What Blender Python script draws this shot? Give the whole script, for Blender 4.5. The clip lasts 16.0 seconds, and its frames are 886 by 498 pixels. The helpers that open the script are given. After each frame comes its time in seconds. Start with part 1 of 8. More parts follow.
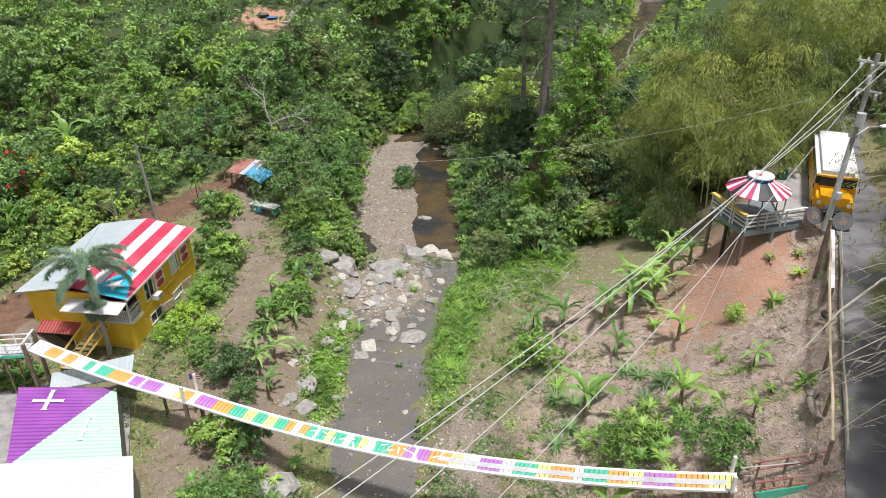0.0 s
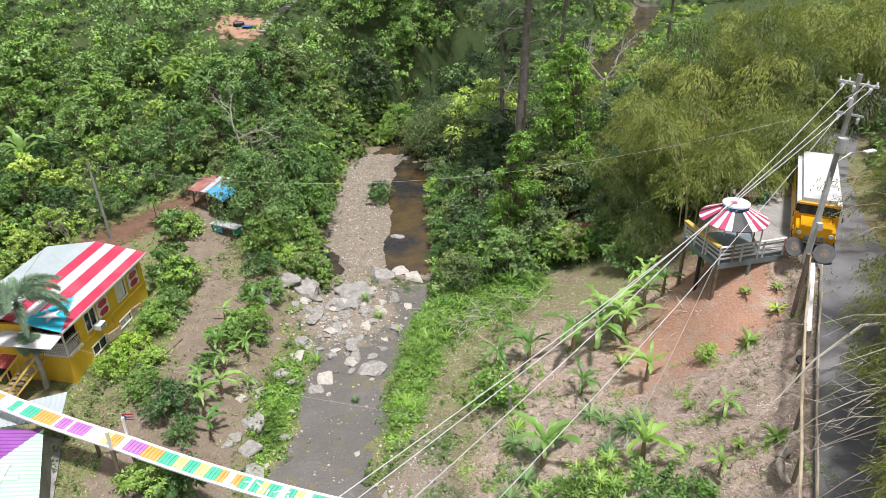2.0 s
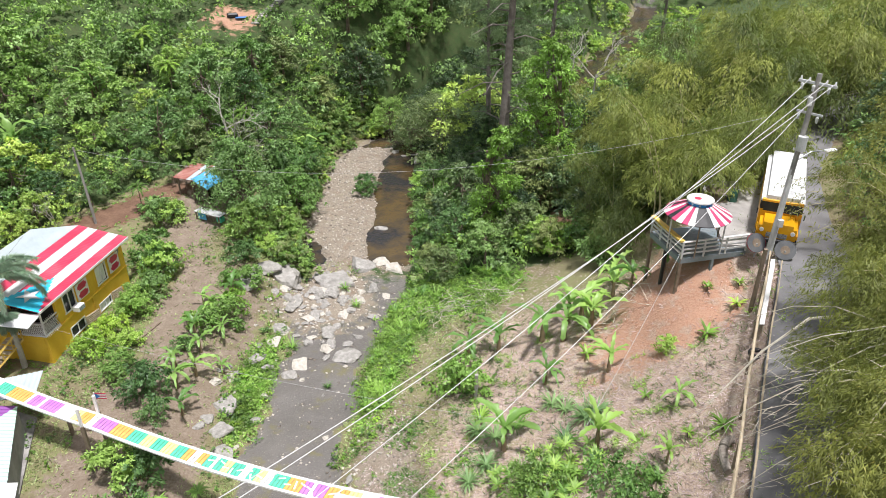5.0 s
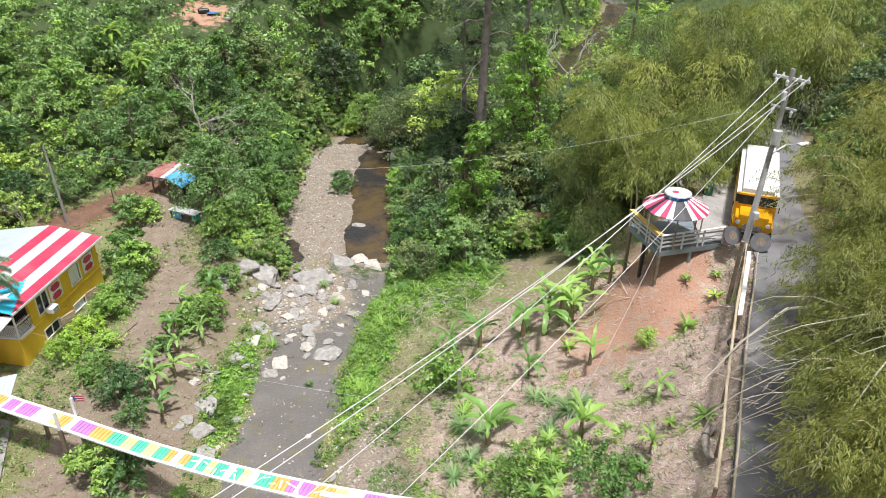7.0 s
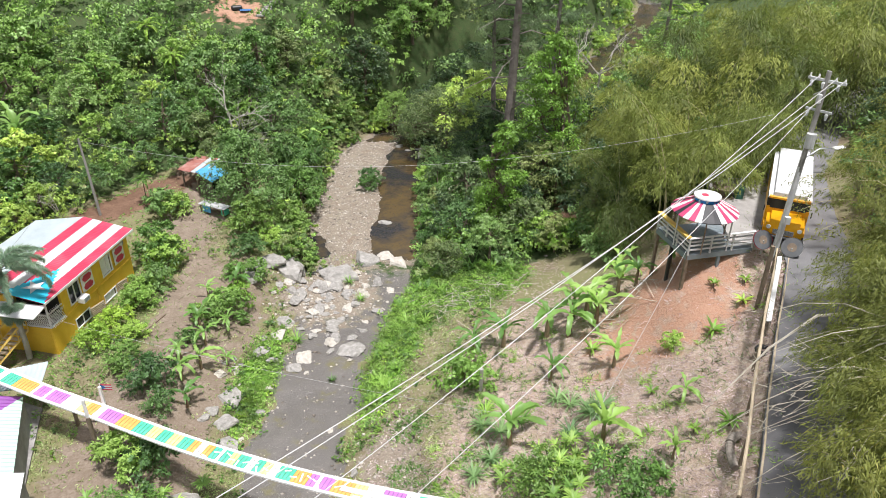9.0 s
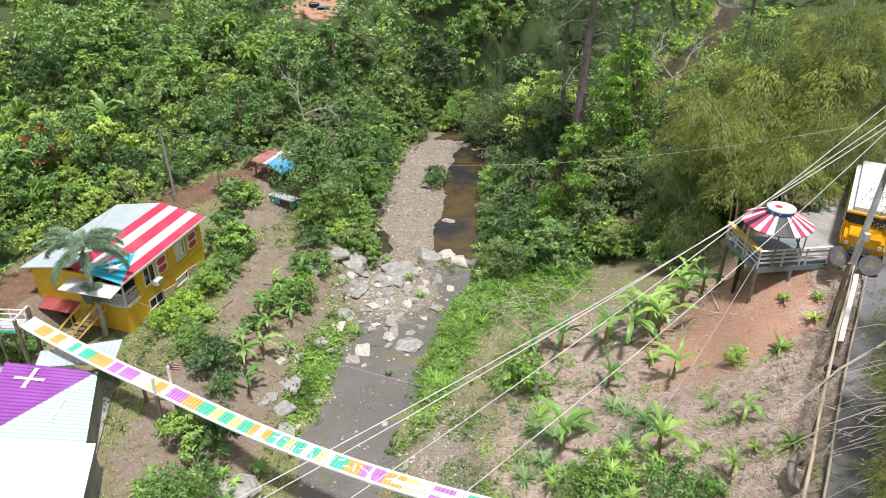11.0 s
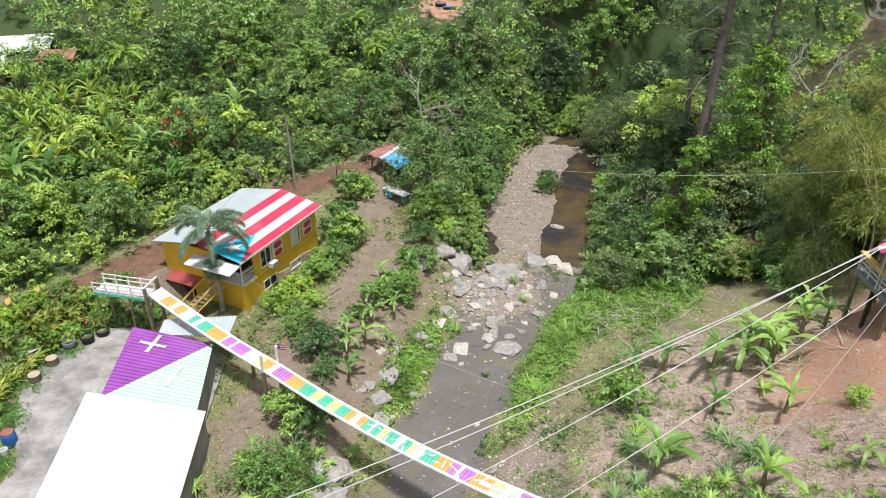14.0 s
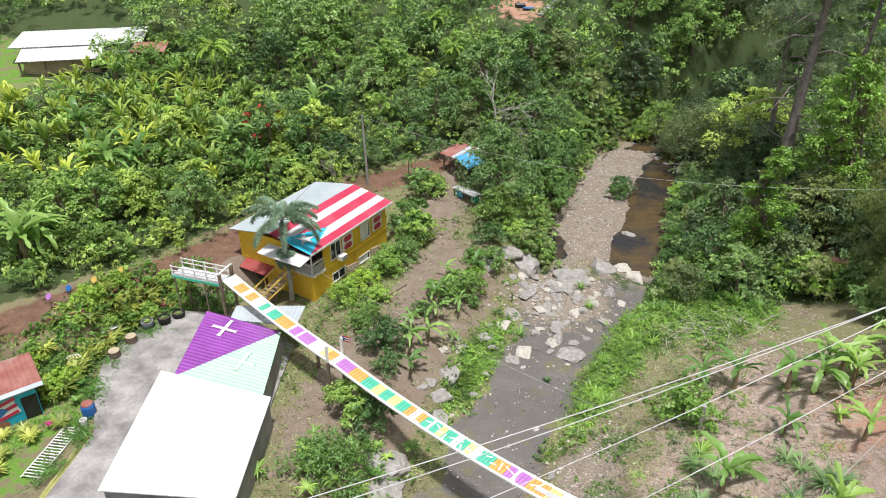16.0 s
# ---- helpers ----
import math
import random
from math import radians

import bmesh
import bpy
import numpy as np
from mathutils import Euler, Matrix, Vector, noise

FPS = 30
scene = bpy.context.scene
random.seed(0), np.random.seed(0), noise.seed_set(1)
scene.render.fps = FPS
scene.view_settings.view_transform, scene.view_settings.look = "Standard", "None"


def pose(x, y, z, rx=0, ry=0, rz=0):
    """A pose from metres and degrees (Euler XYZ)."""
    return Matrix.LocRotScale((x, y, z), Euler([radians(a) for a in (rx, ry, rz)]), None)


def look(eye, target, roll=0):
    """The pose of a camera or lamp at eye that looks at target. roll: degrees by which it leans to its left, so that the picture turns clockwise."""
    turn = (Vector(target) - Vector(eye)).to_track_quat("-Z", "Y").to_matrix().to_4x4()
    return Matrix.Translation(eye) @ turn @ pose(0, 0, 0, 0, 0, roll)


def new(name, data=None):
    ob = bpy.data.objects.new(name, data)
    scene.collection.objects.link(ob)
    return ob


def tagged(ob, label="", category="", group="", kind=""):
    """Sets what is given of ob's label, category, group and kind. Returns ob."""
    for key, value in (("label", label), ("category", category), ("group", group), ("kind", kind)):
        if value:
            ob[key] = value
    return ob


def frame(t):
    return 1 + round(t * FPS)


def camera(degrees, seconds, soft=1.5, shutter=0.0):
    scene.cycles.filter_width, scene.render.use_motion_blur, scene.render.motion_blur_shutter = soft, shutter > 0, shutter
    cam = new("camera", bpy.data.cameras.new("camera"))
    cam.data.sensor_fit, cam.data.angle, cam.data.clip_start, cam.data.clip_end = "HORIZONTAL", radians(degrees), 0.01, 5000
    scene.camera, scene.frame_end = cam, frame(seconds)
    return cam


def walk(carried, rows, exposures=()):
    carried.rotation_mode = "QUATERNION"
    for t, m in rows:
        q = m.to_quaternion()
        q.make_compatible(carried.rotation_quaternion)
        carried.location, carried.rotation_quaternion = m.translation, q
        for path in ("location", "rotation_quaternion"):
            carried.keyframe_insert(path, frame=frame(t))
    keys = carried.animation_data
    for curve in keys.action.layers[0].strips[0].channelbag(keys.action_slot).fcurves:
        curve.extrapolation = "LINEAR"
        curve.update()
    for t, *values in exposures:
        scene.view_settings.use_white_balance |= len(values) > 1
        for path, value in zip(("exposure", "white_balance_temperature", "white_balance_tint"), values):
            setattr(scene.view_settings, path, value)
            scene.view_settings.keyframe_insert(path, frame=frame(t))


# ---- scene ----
cam = camera(64.23, 16.0, soft=0.6)


def shot(x, y, z, heading, tilt, lean):
    """A camera pose: heading clockwise from +y, tilt up, lean, in degrees."""
    return pose(x, y, z, 90 + tilt, 0, -heading) @ pose(0, 0, 0, 0, 0, lean)


PATH = [
    (0, shot(0.000, 0.000, 32.331, 0.000, -28.795, -0.804)),
    (0.5, shot(0.757, 0.912, 32.343, -0.103, -28.765, -0.870)),
    (1, shot(1.540, 1.848, 32.389, -0.214, -28.775, -0.910)),
    (1.5, shot(2.427, 2.803, 32.372, -0.366, -28.737, -0.954)),
    (2, shot(3.280, 3.608, 32.354, -0.510, -28.602, -0.965)),
    (2.5, shot(4.023, 3.847, 32.399, -3.261, -28.641, -0.880)),
    (3, shot(4.761, 3.678, 32.322, -3.202, -28.630, -0.726)),
    (3.5, shot(5.248, 3.304, 32.256, -2.699, -28.574, -0.492)),
    (4, shot(5.481, 3.014, 32.250, -2.054, -28.614, -0.238)),
    (6.5, shot(4.860, 2.563, 32.283, 1.316, -29.013, 0.622)),
    (7, shot(4.783, 2.633, 32.265, 1.782, -29.060, 0.717)),
    (7.5, shot(4.734, 2.640, 32.243, 0.962, -29.091, 0.750)),
    (8, shot(4.796, 2.682, 32.211, 0.564, -29.123, 0.737)),
    (10.5, shot(4.974, 2.557, 32.259, -4.839, -29.248, 0.563)),
    (11, shot(5.005, 2.537, 32.316, -6.549, -29.289, 0.504)),
    (11.5, shot(5.012, 2.520, 32.330, -8.032, -29.292, 0.428)),
    (12, shot(4.993, 2.564, 32.333, -9.599, -29.324, 0.415)),
    (12.5, shot(4.998, 2.560, 32.354, -11.305, -29.319, 0.381)),
    (13, shot(4.973, 2.573, 32.357, -13.049, -29.291, 0.348)),
    (13.5, shot(4.957, 2.561, 32.390, -14.699, -29.304, 0.340)),
    (14, shot(4.968, 2.562, 32.385, -16.369, -29.288, 0.267)),
    (14.5, shot(4.951, 2.560, 32.363, -17.984, -29.259, 0.193)),
    (15, shot(4.962, 2.556, 32.377, -19.600, -29.263, 0.177)),
    (15.5, shot(4.959, 2.558, 32.351, -21.191, -29.240, 0.140)),
    (16, shot(4.954, 2.547, 32.352, -22.615, -29.254, 0.080)),
]
walk(cam, PATH, [(0, -0.12, 6350, 14), (1.5, -0.05, 6350, 14), (3, 0.07, 6350, 14), (8, 0.18, 6350, 14), (11, 0.05, 6350, 14), (16, -0.09, 6350, 14)])

# ---- daylight ----
SUN = Vector((0.12, -0.17, 0.97)).normalized()
world = bpy.data.worlds.new("world")
scene.world = world
world.use_nodes = True
wn = world.node_tree.nodes
sky = wn.new("ShaderNodeTexSky")
sky.sky_type, sky.sun_disc = "NISHITA", False
sky.sun_elevation = math.asin(SUN.z)
sky.sun_rotation = math.atan2(SUN.x, SUN.y)
sky.air_density, sky.dust_density = 1.0, 1.5
wn["Background"].inputs["Strength"].default_value = 0.046
# broken white cloud over the blue
wl = world.node_tree.links
coord, puff, cover, cloudy = wn.new("ShaderNodeTexCoord"), wn.new("ShaderNodeTexNoise"), wn.new("ShaderNodeMapRange"), wn.new("ShaderNodeMix")
puff.inputs["Scale"].default_value, puff.inputs["Detail"].default_value = 2.6, 6
cover.inputs[1].default_value, cover.inputs[2].default_value = 0.42, 0.6
cloudy.data_type = "RGBA"
cloudy.inputs[7].default_value = (25, 25.4, 26, 1)
wl.new(coord.outputs["Generated"], puff.inputs["Vector"])
wl.new(puff.outputs["Fac"], cover.inputs[0])
wl.new(cover.outputs[0], cloudy.inputs[0])
wl.new(sky.outputs["Color"], cloudy.inputs[6])
wl.new(cloudy.outputs[2], wn["Background"].inputs["Color"])
sun_data = bpy.data.lights.new("sun", "SUN")
sun_data.energy, sun_data.angle, sun_data.color = 5.0, radians(6.0), (1.0, 0.97, 0.93)
sun = new("sun", sun_data)
sun.matrix_world = look(SUN * 100, (0, 0, 0))
scene.view_settings.exposure = 0.42

# ---- materials ----
def node_mat(name):
    m = bpy.data.materials.new(name)
    m.use_nodes = True
    return m, m.node_tree.nodes, m.node_tree.links, m.node_tree.nodes["Principled BSDF"]


def mix_rgb(nodes, links, fac, a, b, mode="MIX"):
    n = nodes.new("ShaderNodeMix")
    n.data_type, n.blend_type = "RGBA", mode
    for sock, v in ((n.inputs[0], fac), (n.inputs[6], a), (n.inputs[7], b)):
        if isinstance(v, (int, float)):
            sock.default_value = v
        elif isinstance(v, tuple):
            sock.default_value = (*v, 1)
        else:
            links.new(v, sock)
    return n.outputs[2]


def noise_fac(nodes, links, scale, detail=4, lo=0.35, hi=0.65, coord="Object", rough=0.6):
    tc = nodes.new("ShaderNodeTexCoord")
    n = nodes.new("ShaderNodeTexNoise")
    n.inputs["Scale"].default_value, n.inputs["Detail"].default_value = scale, detail
    n.inputs["Roughness"].default_value = rough
    links.new(tc.outputs[coord], n.inputs["Vector"])
    r = nodes.new("ShaderNodeMapRange")
    r.inputs[1].default_value, r.inputs[2].default_value = lo, hi
    links.new(n.outputs["Fac"], r.inputs[0])
    return r.outputs[0], n.outputs["Fac"]


def surface(name, a, b, scale=3.0, rough=0.75, metal=0.0, bump=0.15, dirt=None, dirt_amount=0.35, fine=25.0):
    """A worn surface: two tones at a coarse scale, a fine grain, stains."""
    m, n, l, p = node_mat(name)
    f1, raw = noise_fac(n, l, scale)
    f2, raw2 = noise_fac(n, l, fine, 3, 0.3, 0.7)
    col = mix_rgb(n, l, f1, a, b)
    dk = tuple(c * 0.72 for c in a)
    g = n.new("ShaderNodeMath")
    g.operation = "MULTIPLY"
    g.inputs[1].default_value = 0.35
    l.new(f2, g.inputs[0])
    col = mix_rgb(n, l, g.outputs[0], col, dk)
    if dirt:
        f3, _ = noise_fac(n, l, scale * 0.37, 6, 0.5, 0.72)
        k = n.new("ShaderNodeMath")
        k.operation = "MULTIPLY"
        k.inputs[1].default_value = dirt_amount
        l.new(f3, k.inputs[0])
        col = mix_rgb(n, l, k.outputs[0], col, dirt)
    l.new(col, p.inputs["Base Color"])
    p.inputs["Roughness"].default_value, p.inputs["Metallic"].default_value = rough, metal
    if bump:
        bp = n.new("ShaderNodeBump")
        bp.inputs["Strength"].default_value, bp.inputs["Distance"].default_value = bump, 0.03
        l.new(raw2, bp.inputs["Height"])
        l.new(bp.outputs[0], p.inputs["Normal"])
    return m


def foliage(name, dark, light, accent=None, gloss=0.5, through_light=0.16, depth=0.4):
    """Leaves: tone by plant and by leaf, light passes through them."""
    m, n, l, p = node_mat(name)
    dark, light = tuple(c * depth + b for c, b in zip(dark, (0, 0, 0.008))), tuple(min(0.8, c * k) for c, k in zip(light, (1.3, 1.36, 1.9)))
    geo, info = n.new("ShaderNodeNewGeometry"), n.new("ShaderNodeObjectInfo")
    tone = n.new("ShaderNodeMapRange")
    tone.inputs[3].default_value, tone.inputs[4].default_value = 0.1, 0.88
    l.new(geo.outputs["Random Per Island"], tone.inputs[0])
    col = mix_rgb(n, l, tone.outputs[0], dark, light)
    tint = tuple(min(1, c * k) for c, k in zip(light, (1.08, 1.0, 0.85)))
    s = n.new("ShaderNodeMath")
    s.operation = "MULTIPLY"
    s.inputs[1].default_value = 0.55
    l.new(info.outputs["Random"], s.inputs[0])
    col = mix_rgb(n, l, s.outputs[0], col, tint)
    if accent:
        r = n.new("ShaderNodeMapRange")
        r.inputs[1].default_value, r.inputs[2].default_value = 0.95, 0.99
        l.new(geo.outputs["Random Per Island"], r.inputs[0])
        col = mix_rgb(n, l, r.outputs[0], col, accent)
    f, _ = noise_fac(n, l, 0.35, 3)
    v = n.new("ShaderNodeMath")
    v.operation = "MULTIPLY"
    v.inputs[1].default_value = 0.35
    l.new(f, v.inputs[0])
    col = mix_rgb(n, l, v.outputs[0], col, tuple(c * 0.9 for c in dark))
    f2, _ = noise_fac(n, l, 0.95, 3, 0.42, 0.62)
    v2 = n.new("ShaderNodeMath")
    v2.operation = "MULTIPLY"
    v2.inputs[1].default_value = 0.35
    l.new(f2, v2.inputs[0])
    col = mix_rgb(n, l, v2.outputs[0], col, tuple(c * 1.1 for c in dark))
    # each plant, and each part of a wide mass, has a tone of its own
    own, wide, val, hsv = n.new("ShaderNodeMapRange"), n.new("ShaderNodeMapRange"), n.new("ShaderNodeMath"), n.new("ShaderNodeHueSaturation")
    own.inputs[3].default_value, own.inputs[4].default_value = 0.65, 1.32
    l.new(info.outputs["Random"], own.inputs[0])
    broad, _ = noise_fac(n, l, 0.42, 2, 0.35, 0.65)
    wide.inputs[3].default_value, wide.inputs[4].default_value = 0.7, 1.3
    l.new(broad, wide.inputs[0])
    val.operation = "MULTIPLY"
    l.new(own.outputs[0], val.inputs[0])
    l.new(wide.outputs[0], val.inputs[1])
    l.new(val.outputs[0], hsv.inputs["Value"])
    hue = n.new("ShaderNodeMapRange")
    hue.inputs[3].default_value, hue.inputs[4].default_value = 0.515, 0.48
    l.new(info.outputs["Random"], hue.inputs[0])
    l.new(hue.outputs[0], hsv.inputs["Hue"])
    l.new(col, hsv.inputs["Color"])
    col = hsv.outputs["Color"]
    l.new(col, p.inputs["Base Color"])
    p.inputs["Roughness"].default_value = gloss
    t = n.new("ShaderNodeBsdfTranslucent")
    bright = mix_rgb(n, l, 0.5, col, tuple(min(1, c * 1.5) for c in light))
    l.new(bright, t.inputs["Color"])
    ms = n.new("ShaderNodeMixShader")
    ms.inputs[0].default_value = through_light
    out = n["Material Output"]
    l.new(p.outputs[0], ms.inputs[1])
    l.new(t.outputs[0], ms.inputs[2])
    l.new(ms.outputs[0], out.inputs["Surface"])
    return m


M = {}
M["bark"] = surface("bark", (0.12, 0.085, 0.06), (0.2, 0.16, 0.12), 2.0, 0.9, bump=0.6)
M["pale_bark"] = surface("pale_bark", (0.34, 0.32, 0.28), (0.5, 0.48, 0.43), 2.0, 0.85, bump=0.4)
M["pine_bark"] = surface("pine_bark", (0.15, 0.125, 0.115), (0.27, 0.235, 0.215), 1.5, 0.9, bump=0.8, fine=9)
M["leaf_dark"] = foliage("leaf_dark", (0.07, 0.15, 0.034), (0.19, 0.34, 0.075))
M["leaf_mid"] = foliage("leaf_mid", (0.09, 0.19, 0.03), (0.24, 0.42, 0.07))
M["leaf_light"] = foliage("leaf_light", (0.17, 0.32, 0.04), (0.38, 0.56, 0.09), (0.48, 0.46, 0.08))
M["leaf_lime"] = foliage("leaf_lime", (0.16, 0.33, 0.025), (0.28, 0.48, 0.05))
# darker leaf green; the dense shade of the valley woods is in its colour
M["leaf_shaded"] = foliage("leaf_shaded", (0.045, 0.09, 0.024), (0.12, 0.2, 0.055), (0.2, 0.2, 0.09))
M["leaf_olive"] = foliage("leaf_olive", (0.1, 0.16, 0.035), (0.23, 0.31, 0.08), (0.34, 0.32, 0.12))
M["leaf_bamboo"] = foliage("leaf_bamboo", (0.1, 0.135, 0.022), (0.21, 0.26, 0.04), (0.3, 0.28, 0.07), 0.6, 0.3, 0.55)
M["leaf_pine"] = foliage("leaf_pine", (0.14, 0.21, 0.08), (0.26, 0.36, 0.14), None, 0.6, 0.25, 0.6)
M["leaf_banana"] = foliage("leaf_banana", (0.14, 0.3, 0.05), (0.26, 0.44, 0.09), None, 0.4, 0.35, 0.7)
M["leaf_heliconia"] = foliage("leaf_heliconia", (0.32, 0.5, 0.05), (0.48, 0.63, 0.09), None, 0.4, 0.35, 0.7)
M["leaf_bright"] = foliage("leaf_bright", (0.22, 0.42, 0.03), (0.36, 0.58, 0.06))
M["leaf_palm"] = foliage("leaf_palm", (0.24, 0.35, 0.18), (0.4, 0.54, 0.28), (0.5, 0.5, 0.3), 0.5, 0.3, 0.8)
M["leaf_bamboo_road"] = foliage("leaf_bamboo_road", (0.13, 0.155, 0.025), (0.26, 0.285, 0.045), (0.4, 0.34, 0.07), 0.6, 0.3, 0.5)
M["leaf_grass"] = foliage("leaf_grass", (0.1, 0.25, 0.03), (0.24, 0.45, 0.06))
M["leaf_weed"] = foliage("leaf_weed", (0.17, 0.25, 0.06), (0.32, 0.4, 0.13), (0.5, 0.42, 0.22))
M["leaf_strap"] = foliage("leaf_strap", (0.1, 0.2, 0.06), (0.19, 0.33, 0.1), None, 0.5, 0.2, 0.6)
M["leaf_young"] = foliage("leaf_young", (0.16, 0.32, 0.04), (0.3, 0.48, 0.08), None, 0.5, 0.25, 0.6)
M["leaf_dry"] = foliage("leaf_dry", (0.66, 0.47, 0.36), (0.62, 0.49, 0.39), None, 0.8, 0.15)
M["flower_red"] = foliage("flower_red", (0.5, 0.03, 0.02), (0.8, 0.1, 0.04))
M["flower_pink"] = foliage("flower_pink", (0.3, 0.01, 0.07), (0.6, 0.03, 0.16))
M["leaf_yellow"] = foliage("leaf_yellow", (0.2, 0.34, 0.03), (0.5, 0.57, 0.1))
M["stem_green"] = surface("stem_green", (0.2, 0.22, 0.08), (0.32, 0.28, 0.12), 3.0, 0.7, bump=0.2)
M["stem_brown"] = surface("stem_brown", (0.16, 0.11, 0.07), (0.3, 0.24, 0.13), 4.0, 0.8, bump=0.3)
M["pipe"] = surface("pipe", (0.2, 0.17, 0.14), (0.3, 0.27, 0.23), 3.0, 0.8, bump=0.3)
M["culm"] = surface("culm", (0.36, 0.32, 0.18), (0.5, 0.45, 0.28), 2.0, 0.6, bump=0.2)
M["dead_culm"] = surface("dead_culm", (0.42, 0.38, 0.3), (0.56, 0.52, 0.44), 2.0, 0.8, bump=0.2)
M["rock"] = surface("rock", (0.27, 0.258, 0.235), (0.45, 0.43, 0.4), 2.4, 0.9, bump=1.0, dirt=(0.16, 0.15, 0.12), dirt_amount=0.6, fine=7)
M["pale_rock"] = surface("pale_rock", (0.42, 0.385, 0.33), (0.62, 0.585, 0.52), 2.4, 0.9, bump=0.8, dirt=(0.3, 0.27, 0.22), fine=7)
M["asphalt"] = surface("asphalt", (0.17, 0.168, 0.172), (0.23, 0.226, 0.226), 0.5, 0.9, bump=0.3, dirt=(0.12, 0.11, 0.105), dirt_amount=0.3, fine=30)
M["yard_concrete"] = surface("yard_concrete", (0.22, 0.21, 0.2), (0.44, 0.425, 0.4), 0.7, 0.9, bump=0.3, dirt=(0.085, 0.08, 0.075), dirt_amount=0.9, fine=6)
M["concrete"] = surface("concrete", (0.34, 0.325, 0.3), (0.46, 0.44, 0.41), 0.6, 0.9, bump=0.3, dirt=(0.16, 0.15, 0.145), dirt_amount=0.85, fine=12)
M["white_paint"] = surface("white_paint", (0.74, 0.74, 0.72), (0.82, 0.82, 0.8), 2.0, 0.6, bump=0.1, dirt=(0.5, 0.47, 0.42), dirt_amount=0.3)
M["white_roof"] = surface("white_roof", (0.62, 0.63, 0.63), (0.7, 0.7, 0.69), 0.5, 0.45, bump=0.05, dirt=(0.5, 0.5, 0.47), dirt_amount=0.4)
M["zinc"] = surface("zinc", (0.52, 0.6, 0.63), (0.62, 0.69, 0.71), 0.6, 0.42, 0.25, 0.05, dirt=(0.4, 0.41, 0.4), dirt_amount=0.4)
M["mint_paint"] = surface("mint_paint", (0.42, 0.68, 0.5), (0.48, 0.72, 0.55), 0.6, 0.5, bump=0.05)
M["faint_mint"] = surface("faint_mint", (0.55, 0.75, 0.6), (0.6, 0.78, 0.64), 0.6, 0.5, bump=0.05)
M["drum_green"] = surface("drum_green", (0.02, 0.1, 0.07), (0.04, 0.15, 0.1), 2.0, 0.5, bump=0.05)
M["purple_paint"] = surface("purple_paint", (0.23, 0.045, 0.3), (0.31, 0.065, 0.4), 0.6, 0.45, bump=0.05, dirt=(0.3, 0.16, 0.35), dirt_amount=0.3)
M["yellow_wall"] = surface("yellow_wall", (0.76, 0.46, 0.03), (0.84, 0.55, 0.05), 0.8, 0.8, bump=0.15, dirt=(0.38, 0.22, 0.03), dirt_amount=0.4)
M["red_paint"] = surface("red_paint", (0.5, 0.028, 0.075), (0.58, 0.05, 0.11), 0.8, 0.5, bump=0.05, dirt=(0.7, 0.35, 0.35), dirt_amount=0.2)
M["awning_red"] = surface("awning_red", (0.3, 0.03, 0.03), (0.4, 0.06, 0.05), 0.9, 0.5, bump=0.05, dirt=(0.25, 0.1, 0.08), dirt_amount=0.5)
M["crimson_paint"] = surface("crimson_paint", (0.42, 0.03, 0.11), (0.52, 0.06, 0.16), 1.2, 0.5, bump=0.05, dirt=(0.6, 0.3, 0.36), dirt_amount=0.2)
M["cyan_paint"] = surface("cyan_paint", (0.015, 0.42, 0.62), (0.03, 0.52, 0.7), 0.9, 0.5, bump=0.05)
M["blue_band"] = surface("blue_band", (0.01, 0.16, 0.5), (0.02, 0.24, 0.6), 1.5, 0.5, bump=0.05)
M["blue_paint"] = surface("blue_paint", (0.02, 0.12, 0.4), (0.04, 0.2, 0.5), 1.5, 0.5, bump=0.05)
M["rust_roof"] = surface("rust_roof", (0.3, 0.1, 0.08), (0.42, 0.2, 0.16), 1.2, 0.7, 0.1, 0.1, dirt=(0.5, 0.47, 0.45), dirt_amount=0.6)
M["bus_yellow"] = surface("bus_yellow", (0.72, 0.34, 0.005), (0.8, 0.42, 0.01), 1.0, 0.35, bump=0.02, dirt=(0.45, 0.24, 0.03), dirt_amount=0.25)
M["black_paint"] = surface("black_paint", (0.015, 0.015, 0.017), (0.03, 0.03, 0.033), 1.5, 0.5, bump=0.05)
M["rubber"] = surface("rubber", (0.015, 0.015, 0.015), (0.03, 0.03, 0.03), 4.0, 0.85, bump=0.2)
# near-black; the shade of interiors and recesses is put into this colour
M["dark_inside"] = surface("dark_inside", (0.025, 0.023, 0.022), (0.05, 0.045, 0.04), 2.0, 0.9, bump=0.1)
M["hall_wall"] = surface("hall_wall", (0.24, 0.25, 0.25), (0.36, 0.36, 0.35), 0.9, 0.8, bump=0.2, dirt=(0.06, 0.055, 0.05), dirt_amount=0.6)
M["grey_paint"] = surface("grey_paint", (0.16, 0.2, 0.22), (0.22, 0.26, 0.28), 1.5, 0.6, bump=0.1, dirt=(0.3, 0.3, 0.29), dirt_amount=0.3)
M["dark_disc"] = surface("dark_disc", (0.09, 0.095, 0.1), (0.14, 0.145, 0.15), 2.0, 0.6, bump=0.1)
M["rail_paint"] = surface("rail_paint", (0.5, 0.51, 0.51), (0.62, 0.63, 0.63), 2.0, 0.6, bump=0.1, dirt=(0.3, 0.28, 0.26), dirt_amount=0.4)
M["yellow_timber"] = surface("yellow_timber", (0.6, 0.4, 0.08), (0.72, 0.52, 0.14), 2.0, 0.6, bump=0.1)
M["timber"] = surface("timber", (0.16, 0.12, 0.085), (0.28, 0.22, 0.16), 2.2, 0.9, bump=0.5)
